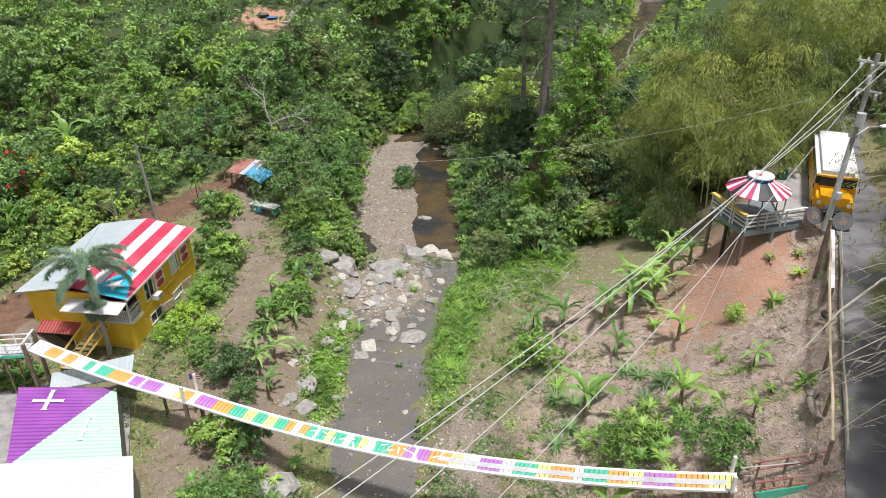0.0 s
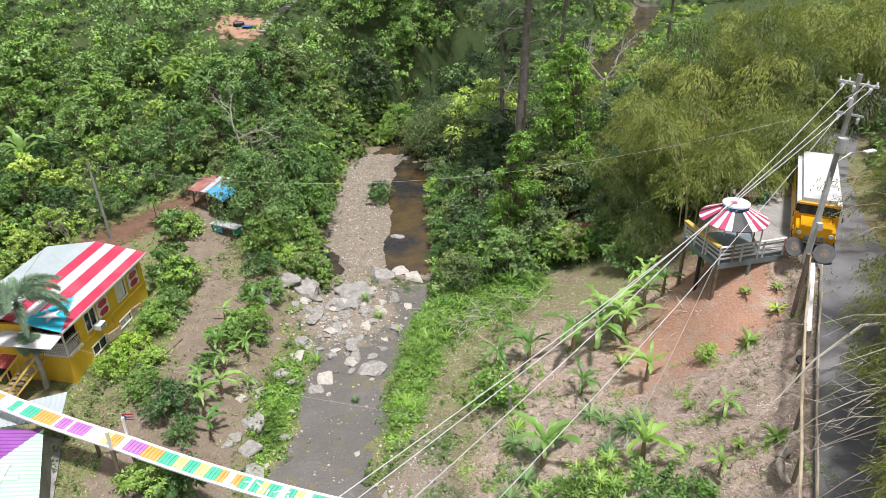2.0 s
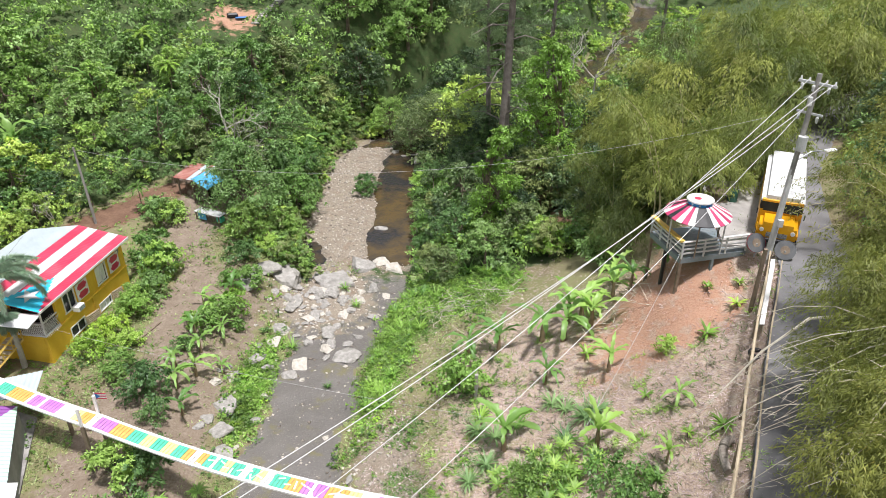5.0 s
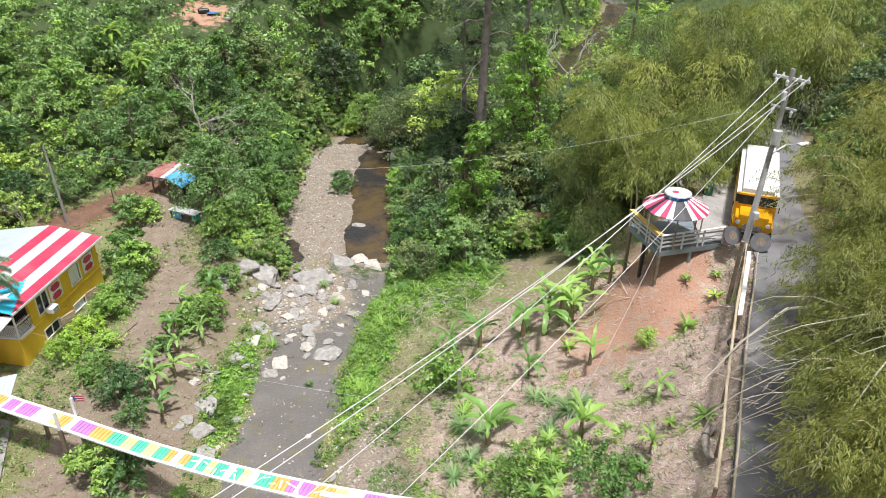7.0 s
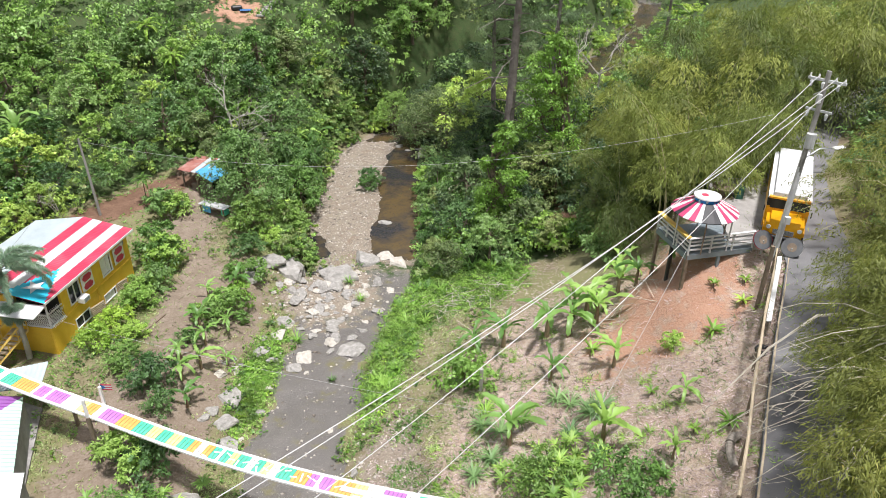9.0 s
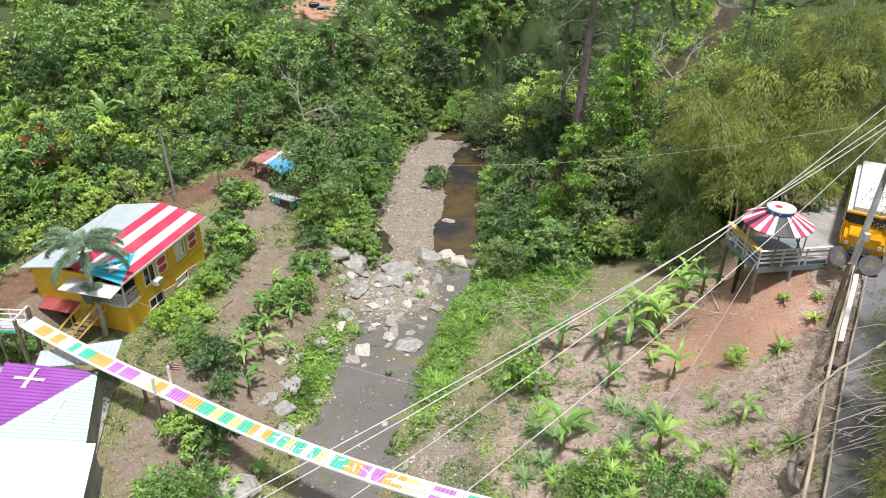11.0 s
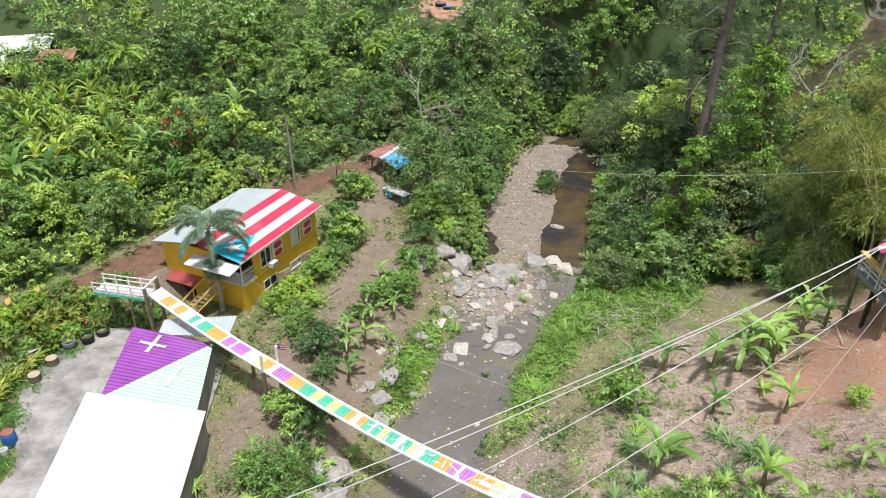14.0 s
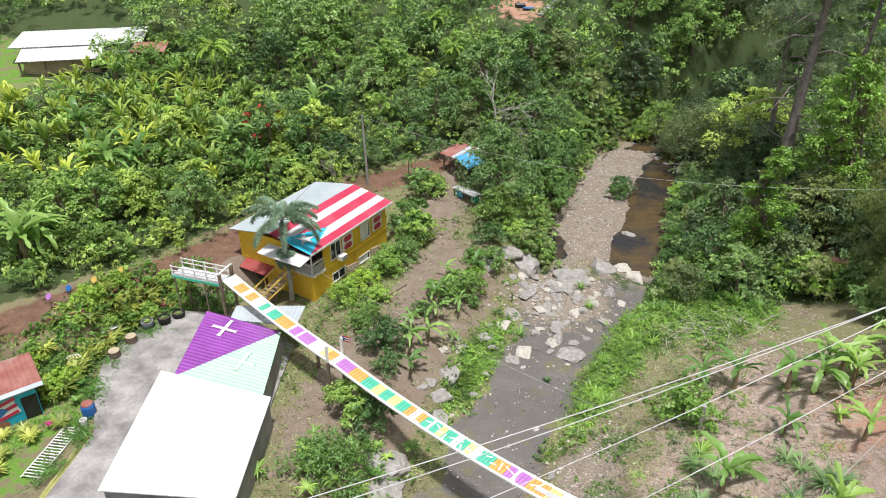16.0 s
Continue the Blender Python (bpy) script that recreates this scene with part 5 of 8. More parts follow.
def clear_right(x, y):
    xr, w = float(np.interp(y, RX_Y, RX_X)), float(np.interp(y, RW_Y, RW_W))
    xe = float(np.interp(y, ED_Y, ED_X))
    if x > xe:
        return x - xe - ROAD_W - 1.5
    if y < 54:
        return -1
    return min(x - (xr + w + 1.4), xe - 2.0 - x, (y - 54) * 0.8)


spots = []


def free_spot(x, y, gap):
    return all((x - a) ** 2 + (y - b) ** 2 > gap * gap for a, b in spots)


KEEP_OUT = [(-23.4, 94, 5.5), (-22.8, 88.5, 4.0), (-66, 61, 7), (-70, 56, 8), (14.5, 61, 3.0), (24, 101, 3.5), (27, 110, 3.5), (33, 125, 3), (-73, 68, 10), (-24, 100, 6.0), (-78, 56, 12), (-32, 42, 3), (9, 59.5, 2.5), (24, 46, 5), (-18.0, 71.5, 2.6), (-17.6, 68.5, 1.8)]


def over_river(x, y):
    """The low ground before the upper bend of the river."""
    return y > 92 and 0.2 * y < x < 0.305 * y + 2


def scatter(tries, lo, hi, gap, scale, kinds, big_share=0.0):
    for _ in range(tries):
        r = math.sqrt(lo * lo + (hi * hi - lo * lo) * rng_f.random_sample())
        a = math.radians(-56 + 95 * rng_f.random_sample())
        x, y = 3 + r * math.sin(a), 2 + r * math.cos(a)
        c = max(clear_left(x, y), clear_right(x, y))
        if c < 0.6 or over_river(x, y) or any(math.hypot(x - u, y - v) < g for u, v, g in KEEP_OUT) or not free_spot(x, y, gap):
            continue
        spots.append((x, y))
        z = ground_z(x, y)
        sc = scale * (0.7 + 0.6 * rng_f.random_sample()) * min(1, 0.55 + 0.12 * c)
        if x < -46 and y < 72:
            sc *= 0.55
        if big_share and c > 4 and rng_f.random_sample() < big_share:
            plant("tree", BIG[rng_f.randint(3)], ("trunk", "crown"), (x, y, z), rng_f.random_sample() * 6.28, sc * 0.85,
                  "tall broad-crowned tree rising over the woods", "tree", "hillside trees")
        else:
            k = kinds(x, y)
            plant("tree", TREES[k][rng_f.randint(len(TREES[k]))], ("trunk", "crown"), (x, y, z), rng_f.random_sample() * 6.28, (sc * 1.05, sc * 1.05, sc),
                  LABELS[k], "tree", "hillside trees")


def kind_at(x, y):
    u = rng_f.random_sample()
    if x < -30 and y < 70:
        return "light" if u < 0.62 else "mid" if u < 0.94 else "dark"
    if x > 2:
        return "deep" if u < 0.55 else "olive" if u < 0.78 else "dark"
    return "dark" if u < 0.45 else "mid" if u < 0.8 else "olive" if u < 0.9 else "light"


scatter(6000, 38, 76, 2.85, 0.79, kind_at)
scatter(1500, 76, 90, 4.0, 0.95, kind_at, 0.06)


def joined(name, label, items, kinds):
    """Many plants in one mesh: (kind, x, y, scale) with leaves scattered over lobes."""
    mats = [M[k] for k in kinds]
    v_all, f_all, i_all, n0 = [], [], [], 0
    for k, x, y, sc, lobes, per, leaf in items:
        z = ground_z(x, y)
        lob = [(x + rng_f.normal() * sc * 0.7, y + rng_f.normal() * sc * 0.7, z + sc * (0.35 + 1.2 * rng_f.random_sample()), sc * 0.75) for _ in range(lobes)]
        v, f = lobe_leaves(rng_f, lob, per, leaf)
        v_all.append(v)
        f_all.append(f + n0)
        i_all.append(np.full(len(f), k))
        n0 += len(v)
    ob = new(name, np_mesh(name, np.concatenate(v_all), np.concatenate(f_all), mats, np.concatenate(i_all)))
    return tagged(ob, label, name.replace("_", " "), kind="stuff")


def wooded(lo, hi, tries, gap, margin=0.5):
    out = []
    grid = set()
    for _ in range(tries):
        r = math.sqrt(lo * lo + (hi * hi - lo * lo) * rng_f.random_sample())
        a = math.radians(-57 + 97 * rng_f.random_sample())
        x, y = 3 + r * math.sin(a), 2 + r * math.cos(a)
        key = (int(x / gap), int(y / gap))
        c = max(clear_left(x, y), clear_right(x, y))
        if key in grid or c < margin or (over_river(x, y) and gap > 2) or any(math.hypot(x - u, y - v) < g * 0.8 for u, v, g in KEEP_OUT):
            continue
        grid.add(key)
        out.append((x, y, c))
    return out


LEAVES = ["leaf_dark", "leaf_mid", "leaf_olive", "leaf_light"]
joined("undergrowth", "tangled green undergrowth of the wooded slopes",
       [(rng_f.choice(4, p=[0.1, 0.35, 0.05, 0.5] if x < -30 and y < 68 else [0.25, 0.45, 0.1, 0.2] if x < 0 else [0.6, 0.2, 0.2, 0.0]), x, y, 1.0 + 0.6 * rng_f.random_sample(), 3, 46, 0.26) for x, y, c in wooded(36, 95, 12000, 1.7, 0.2)], LEAVES)
joined("woods", "dense mixed green woods on the upper hillsides",
       [(rng_f.choice(4, p=[0.38, 0.46, 0.1, 0.06] if x < 0 else [0.5, 0.3, 0.2, 0.0]), x, y, 2.2 + 1.3 * rng_f.random_sample(), 4, 84, 0.42) for x, y, c in wooded(88, 140, 12000, 4.2)], LEAVES)

bank = []
for _ in range(330):
    y = 57 + 40 * rng_f.random_sample()
    off = 0.2 + 3.4 * rng_f.random_sample()
    bank.append((rng_f.choice(4, p=[0.25, 0.4, 0.25, 0.1]), float(np.interp(y, RX_Y, RX_X) - np.interp(y, RW_Y, RW_W)) - off, y, 0.4 + 0.15 * off + 0.3 * rng_f.random_sample(), 3, 70, 0.22))
joined("bank_scrub", "tangled green scrub hanging over the river bank", bank, LEAVES)
upper = []
for _ in range(460):
    y = 92 + 80 * rng_f.random_sample()
    side = 1 if rng_f.random_sample() < 0.6 else -1
    x = float(np.interp(y, RX_Y, RX_X)) + side * (float(np.interp(y, RW_Y, RW_W)) + 9 * rng_f.random_sample() ** 2)
    upper.append((rng_f.choice(4, p=[0.1, 0.35, 0.15, 0.4]), x, y, 0.5 + 0.7 * rng_f.random_sample(), 3, 40, 0.4))
joined("bank_scrub", "light green scrub and tall grass on the upper river banks", upper, LEAVES)

# distant woods as one mass of crowns
fv, ff, n0 = [], [], 0
for _ in range(420):
    r = 122 + 150 * rng_f.random_sample()
    a = math.radians(-58 + 100 * rng_f.random_sample())
    x, y = 3 + r * math.sin(a), 2 + r * math.cos(a)
    if (over_river(x, y) and y < 175) or (x > 0.28 * y and y < 170):
        continue
    hgt = 7 + 5 * rng_f.random_sample()
    lob = [(x + rng_f.normal() * 2.4, y + rng_f.normal() * 2.4, ground_z(x, y) + hgt * (0.3 + 0.5 * rng_f.random_sample()), 2.6) for _ in range(5)]
    v, f = lobe_leaves(rng_f, lob, 48, 0.95)
    fv.append(v)
    ff.append(f + n0)
    n0 += len(v)
woods = new("far_woods", np_mesh("far_woods", np.concatenate(fv), np.concatenate(ff), [M["leaf_mid"]]))
tagged(woods, "distant green woods covering the far hills", "woods", kind="stuff")

# ---- poles and lines ----
def pole(at, height, r0, r1, mat, label, name="utility_pole", lean=(0, 0)):
    ob = thing(name, at, label, "pole")
    s = Soup()
    s.tube([(0, 0, -0.6), (lean[0] * 0.5, lean[1] * 0.5, height * 0.5), (lean[0], lean[1], height)], [r0, (r0 + r1) / 2, r1], 10)
    s.link("shaft", M[mat], ob)
    return ob


PO = pole((24.0, 39.3, 11.9), 10.7, 0.17, 0.13, "grey_pole", "tall power pole with crossarm beside the road", lean=(0.5, 0.35))
s = Soup()
s.tube([(0, 0, -0.2), (0.17, 0.12, 3.6), (0.33, 0.24, 7.2)], [0.2, 0.165, 0.135], 10)
s.link("sleeve", M["rail_paint"], PO, "grey metal sleeve round the pole")
part("box", box((0.3, 0.25, 0.45), (0.1, -0.3, 2.3), bevel=0.02), M["rail_paint"], PO)
bm = bmesh.new()
bmesh.ops.create_cone(bm, cap_ends=True, segments=14, radius1=0.26, radius2=0.26, depth=0.8, matrix=Matrix.Translation((0.3, 0.0, 7.0)))
part("transformer", bm, M["rail_paint"], PO, "grey cylindrical transformer")
arm_turn = math.atan2(25.8, 29.7) + math.pi / 2
part("crossarm", box((2.0, 0.12, 0.14), (0.48, 0.3, 10.2), (0, 0, arm_turn), 0.01), M["rail_paint"], PO)
part("crossarm", box((1.4, 0.1, 0.12), (0.44, 0.28, 8.6), (0, 0, arm_turn), 0.01), M["rail_paint"], PO)
for k in range(4):
    t = (-0.9, -0.45, 0.45, 0.9)[k]
    bm = bmesh.new()
    bmesh.ops.create_cone(bm, cap_ends=True, segments=8, radius1=0.06, radius2=0.04, depth=0.18, matrix=Matrix.Translation((0.48 + t * math.cos(arm_turn), 0.3 + t * math.sin(arm_turn), 10.36)))
    part("insulator", bm, M["white_paint"], PO)
for t, z in ((-0.7, 10.12), (0.1, 10.1), (0.7, 10.1), (-0.5, 8.5), (0.5, 8.5)):
    bm = bmesh.new()
    for k in range(4):
        bmesh.ops.create_cone(bm, cap_ends=True, segments=10, radius1=0.1 - 0.012 * k, radius2=0.06, depth=0.07, matrix=Matrix.Translation((0.48 + t * math.cos(arm_turn) - 0.14, 0.3 + t * math.sin(arm_turn) - 0.12, z - 0.085 * k)))
    part("insulator", bm, M["rail_paint"], PO, "grey stacked disc insulator")
part("brace", box((1.1, 0.05, 0.06), (0.3, 0.1, 9.75), (0, radians(38), arm_turn)), M["rail_paint"], PO)
part("fuse_box", box((0.22, 0.2, 0.5), (0.2, 0.1, 9.3), bevel=0.03), M["rail_paint"], PO)
s = Soup()
s.tube([(0.35, 0.2, 5.9), (1.2, 0.5, 6.35), (2.2, 0.8, 6.3)], [0.04, 0.035, 0.03], 6)
lamp_arm = s.link("lamp_arm", M["steel"], PO)
part("lamp_head", box((0.75, 0.3, 0.14), (2.45, 0.88, 6.28), (0, 0, 0.35), 0.04), M["white_paint"], lamp_arm, "white street lamp head")
STUB = pole((22.0, 35.7, 9.9), 4.4, 0.13, 0.11, "timber", "short dark wooden pole on the bank")
LP = pole((-26.4, 58.6, 3.9), 7.0, 0.13, 0.09, "grey_pole", "leaning wooden telephone pole by the dirt road", lean=(-0.45, 0.3))


def cable(a, b, drop, r, mat, label="thin overhead power cable"):
    s = Soup()
    s.tube(sag(a, b, drop), r, 4)
    ob = s.link("cable", M[mat])
    return tagged(ob, label, "cable", "overhead lines")


for da, dz, end, r in ((-0.9, 10.4, (-5.0, 13.8, 17.0), 0.022), (-0.45, 10.4, (-4.1, 13.2, 17.6), 0.022), (0.45, 10.4, (-2.2, 15.4, 15.1), 0.02), (0.4, 8.7, (0.5, 16.2, 13.6), 0.018)):
    a = Vector((24.48 + da * math.cos(arm_turn), 39.6 + da * math.sin(arm_turn), 11.9 + dz))
    b = a.lerp(Vector(end), 1.7)
    b.z += 1.5
    cable(a, b, 2.2, r, "cable")

# ---- landmark plants ----
def put(name, meshes, names, x, y, turn, scale, label, category, group="", lift=0.0):
    return plant(name, meshes, names, (x, y, ground_z(x, y) + lift), turn, scale, label, category, group)


# bamboo behind the deck and by the road
BAM = [proto_bamboo(70 + i, 13.0, 9, 4.6, 2, 0.3, sprays=38, per=25, size=2.1) for i in range(3)]
for x, y, k, sc in ((18.4, 52.5, 0, 0.74), (22.2, 51.0, 1, 1.02), (26.4, 52.6, 2, 0.82), (20.0, 58.4, 1, 0.84), (25.2, 59.0, 0, 1.2), (31.0, 59.6, 2, 0.86), (30.4, 68.0, 0, 1.25), (37.5, 70.0, 1, 1.0), (22.6, 66.4, 2, 1.0), (34.0, 62.5, 0, 1.15), (39.0, 63.5, 2, 1.1), (43.0, 74.0, 0, 1.2), (31.0, 77.0, 1, 1.2), (38.0, 81.0, 2, 1.25), (47.0, 84.0, 1, 1.2), (53.0, 78.0, 0, 1.0), (44.0, 92.0, 2, 1.2)):
    put("bamboo_clump", BAM[k], ("culm", "leaves"), x, y, x * 1.7, sc, "tall feathery yellow-green bamboo clump", "bamboo", "bamboo clumps")
NEARB = [proto_bamboo(80, 13.0, 18, 3.6, 4, 0.16, 1.5, 0.75, "leaf_bamboo_road", 26, 34, 1.3), proto_bamboo(81, 13.0, 10, 3.6, 2, 0.26, 1.5, 0.75, "leaf_bamboo_road", 36, 24, 1.9)]
for x, y, k, sc in ((23.7, 25.4, 0, 1.0), (21.9, 20.4, 0, 0.95), (27.6, 30.8, 0, 1.0), (31.2, 37.0, 1, 0.95), (20.4, 17.4, 0, 1.0), (22.6, 22.8, 0, 0.9), (25.6, 28.2, 0, 0.9), (35.6, 43.0, 1, 0.95), (27.0, 26.0, 1, 0.95), (31.4, 32.0, 1, 0.95), (25.0, 21.5, 1, 0.9)):
    put("bamboo_clump", NEARB[k], ("culm", "leaves"), x, y, x * 2.1, sc, "arching olive bamboo overhanging the asphalt road", "bamboo", "bamboo clumps")
rng_d = np.random.RandomState(5)
for k in range(56):
    x, y = 22.6 + 1.3 * rng_d.normal(), 21.2 + 2.4 * rng_d.normal()
    a = math.pi + 0.5 * rng_d.normal()
    ln = 3.2 + 3.2 * rng_d.random_sample()
    z = 14.5 + 4.0 * rng_d.random_sample()
    drop = -0.62 + 0.3 * rng_d.normal()
    p0 = Vector((x, y, z))
    pts = [p0 + Vector((math.cos(a) * ln * t, math.sin(a) * ln * t + 0.3 * t, drop * ln * t + 0.7 * math.sin(t * 3))) for t in (0, 0.35, 0.7, 1)]
    pts = [q if q.z > 11.2 else Vector((q.x, q.y, 11.2 + 0.1 * rng_d.random_sample())) for q in pts]
    s = Soup()
    s.tube(pts, [0.032, 0.026, 0.018, 0.008], 5)
    for j in range(4):
        t = 0.5 + 0.6 * rng_d.random_sample()
        q = pts[0].lerp(pts[3], t)
        d = Vector((math.cos(a + rng_d.normal() * 0.7), math.sin(a + rng_d.normal() * 0.7), 0.25 * rng_d.normal())) * (0.4 + 0.5 * rng_d.random_sample())
        s.tube([q, q + d], [0.014, 0.005], 3)
    tagged(s.link("dead_culm", M["dead_culm"]), "bare bleached dead bamboo culm with twigs", "bamboo culm", "dead culms")
# long dead culm that reaches over the bank
s = Soup()
pts = [Vector((24.5, 29.5, 14.4)), Vector((21.8, 29.8, 13.9)), Vector((19.6, 29.0, 12.6)), Vector((16.6, 27.4, 10.2))]
s.tube(pts, [0.085, 0.07, 0.05, 0.015], 5)
for j in range(16):
    t = 0.4 + 0.6 * j / 16
    q = pts[1].lerp(pts[3], t)
    d = Vector((-0.9, 0.9 * (1 if j % 2 else -0.6), -0.1)) * (0.5 + 0.9 * rng_d.random_sample())
    s.tube([q, q + d], [0.012, 0.004], 3)
tagged(s.link("dead_culm", M["dead_culm"]), "long bleached dead culm hanging over the bank", "bamboo culm", "dead culms")

# pines
PINE = [proto_pine(90, 34, 0.52), proto_pine(91, 30, 0.36, 0.3, 34)]
for x, y, k, sc in ((10.3, 70.0, 0, 1.0), (9.4, 77.0, 1, 0.85), (17.8, 95.0, 1, 0.95), (38.5, 118.0, 1, 0.8)):
    put("pine_tree", PINE[k], ("trunk", "needles"), x, y, 0.0 if k == 0 else x, sc, "very tall pine with long drooping limbs", "pine tree", "pines")

# single trees
def single(seed, height, spread, n, per, leaf, mat, x, y, label, bark="bark", base=0.3, size=0.36, sc=1.0, name="tree"):
    tr = proto_tree(seed, height, spread, n, per, leaf, mat, bark, base, size)
    if name != "tree":
        return put(name, tr[1:], ("leaves",), x, y, seed, sc, label, name)
    return put(name, tr, ("trunk", "crown"), x, y, seed, sc, label, name)


single(101, 11.5, 2.2, 22, 510, 0.203, "leaf_bright", 9.3, 60.3, "slender bright lime green tree by the river", base=0.12, size=0.42)
for i, (x, y, sc) in enumerate(((-3, 94, 0.5), (1, 97, 0.5), (5, 101, 0.75), (-1, 104, 0.8), (8, 106, 0.8), (2, 109, 0.9), (-9, 101, 0.8), (-4, 109, 0.9), (5, 115, 0.95), (-1, 119, 1.0), (11, 101, 0.6), (-11, 112, 0.9), (-8, 119, 1.0), (9, 123, 1.0), (13, 113, 0.8), (8, 117, 0.9), (-7, 96, 0.75), (15, 121, 0.9), (-6, 106, 0.9), (-3, 114, 0.9), (12, 90, 0.55), (4, 91, 0.6), (0, 89.5, 0.5))):
    put("tree", BIGD if i % 3 else BIG[0], ("trunk", "crown"), x, y, i * 1.3, sc, "tall broad-crowned tree in the river valley", "tree", "valley trees")
single(102, 7.0, 6.0, 30, 520, 0.2, "leaf_olive", 4.2, 84.5, "wide spreading tree leaning over the river", base=0.3, size=0.34)
single(103, 7.5, 4.8, 22, 476, 0.211, "leaf_shaded", 9.6, 77.0, "shady riverside tree with a dense crown", base=0.2)
single(104, 8.0, 3.4, 20, 510, 0.218, "leaf_dark", -14.2, 62.6, "dense dark glossy tree beside the shed", base=0.12, size=0.4)
single(105, 3.6, 1.9, 12, 340, 0.218, "leaf_light", -13.2, 58.6, "light green rounded shrub tree by the path", base=0.1, size=0.45)
single(106, 16.5, 3.0, 24, 510, 0.234, "leaf_lime", 14.6, 68.5, "bright green tree behind the pines", base=0.3, size=0.42)
single(110, 8.0, 3.4, 20, 442, 0.211, "leaf_shaded", 19.4, 76.0, "dark dense tree on the wooded bank", base=0.15)
single(107, 6.5, 3.4, 16, 408, 0.203, "leaf_olive", 14.0, 66.5, "olive tree on the wooded bank", base=0.2)
single(108, 5.6, 3.0, 15, 408, 0.203, "leaf_mid", -10.5, 68.5, "leafy tree on the river bank", base=0.12)
single(109, 6.5, 2.8, 14, 255, 0.265, "leaf_dark", -37.5, 58.5, "dark tree with clusters of red flowers", base=0.2)
fl, ffc = lobe_leaves(np.random.RandomState(3), [(-37.5 + dx, 58.0 + dy, 10.2 + dz, 0.45) for dx, dy, dz in ((0, 0, 0.4), (-1.2, -0.8, -0.5), (1.1, -1.2, -0.9), (0.4, -1.9, -1.8), (-0.6, -1.6, 0.1), (1.5, 0.2, 0), (-1.8, -0.4, -1.4))], 26, 0.28)
tagged(new("blossom", np_mesh("blossom", fl, ffc, [M["flower_red"]])), "red blossom clusters in the tree crown", "blossom", kind="stuff")

# grey bare tree
def bare_tree(x, y, height, seed, label):
    rng = np.random.RandomState(seed)
    ob = thing("bare_tree", (x, y, ground_z(x, y)), label, "tree")
    s = Soup()

    def grow(p, d, ln, r, depth):
        q = p + d * ln
        m = p + d * ln * 0.5 + Vector(rng.normal(size=3)) * ln * 0.06
        s.tube([p, m, q], [r, r * 0.8, r * 0.6], 5 if depth < 2 else 3, closed=False)
        if depth < 4:
            for _ in range(3 if depth < 3 else 2):
                nd = (d + Vector(rng.normal(size=3)) * 0.5 + Vector((0, 0, 0.12))).normalized()
                grow(p + d * ln * (0.55 + 0.45 * rng.random_sample()), nd, ln * (0.6 + 0.2 * rng.random_sample()), r * 0.55, depth + 1)

    grow(Vector((0, 0, -0.3)), Vector((0.05, 0, 1)), height * 0.38, height * 0.014, 0)
    s.link("branch_frame", M["pale_bark"], ob)


for x, y, h, sd in ((-18.6, 73.0, 10.5, 1), (-17.2, 71.0, 8.5, 2), (20.5, 96.0, 14.0, 3), (24.5, 98.0, 13.0, 4), (12.5, 57.5, 4.0, 6), (-29.2, 57.0, 5.0, 8)):
    bare_tree(x, y, h, sd, "leafless pale grey tree with twisted branches")

# banana plants on the bank and in the yard
BAN = [proto_banana(110 + i, 1.35, 9, 1.75, upright=1.0, width=0.1, curl=1.75, stem_r=0.11) for i in range(3)]
BANL = proto_banana(115, 1.35, 7, 1.75, "leaf_young", width=0.11, curl=1.4, stem_r=0.1)
for x, y, k, sc in ((8.4, 32.4, 0, 1.3), (11.3, 37.5, 1, 0.95), (14.8, 36.3, 2, 1.0), (16.9, 30.6, 1, 0.7), (19.0, 42.0, 0, 0.85), (11.6, 42.2, 0, 1.25), (12.9, 41.2, 1, 1.3),
                    (14.2, 42.7, 2, 1.3), (14.6, 41.2, 0, 1.15), (13.4, 43.2, 1, 1.2), (8.7, 42.4, 2, 1.1), (6.6, 42.6, 1, 1.0), (16.5, 44.0, 2, 1.05), (17.4, 43.2, 0, 0.9), (17.0, 46.2, 1, 1.0),
                    (-13.3, 44.7, 0, 0.95), (-13.0, 39.6, 1, 1.0), (-12.9, 47.8, 2, 0.85), (-11.6, 80.0, 0, 1.7), (-12.6, 79.0, 1, 1.6), (-21.8, 60.6, 2, 1.0), (-12.3, 41.2, 2, 0.9), (-11.6, 45.6, 1, 0.8), (-12.2, 50.4, 0, 0.9), (-12.0, 37.4, 2, 0.85), (-13.8, 41.6, 1, 0.8), (-12.6, 43.4, 0, 0.8), (-14.0, 48.8, 2, 0.7), (-10.8, 42.2, 1, 0.6)):
    put("banana_plant", BAN[k], ("stem", "leaves"), x, y, x * 3.1, sc * (1.12 if x > 0 and y > 40 else 1.0), "young banana plant with torn arching leaves", "banana plant", "banana plants")
for x, y, sc in ((12.9, 29.8, 1.25), (15.5, 27.0, 0.6), (7.9, 24.0, 1.1)):
    put("banana_plant", BANL, ("stem", "leaves"), x, y, x, sc, "yellowing young banana plant on the dry bank", "banana plant", "banana plants")
HEL = [proto_banana(120 + i, 0.9, 10, 2.1, m, 1.25, 0.085, False, 0.8) for i, m in enumerate(("leaf_heliconia", "leaf_light", "leaf_banana"))]
rng_h = np.random.RandomState(8)
nh = 0
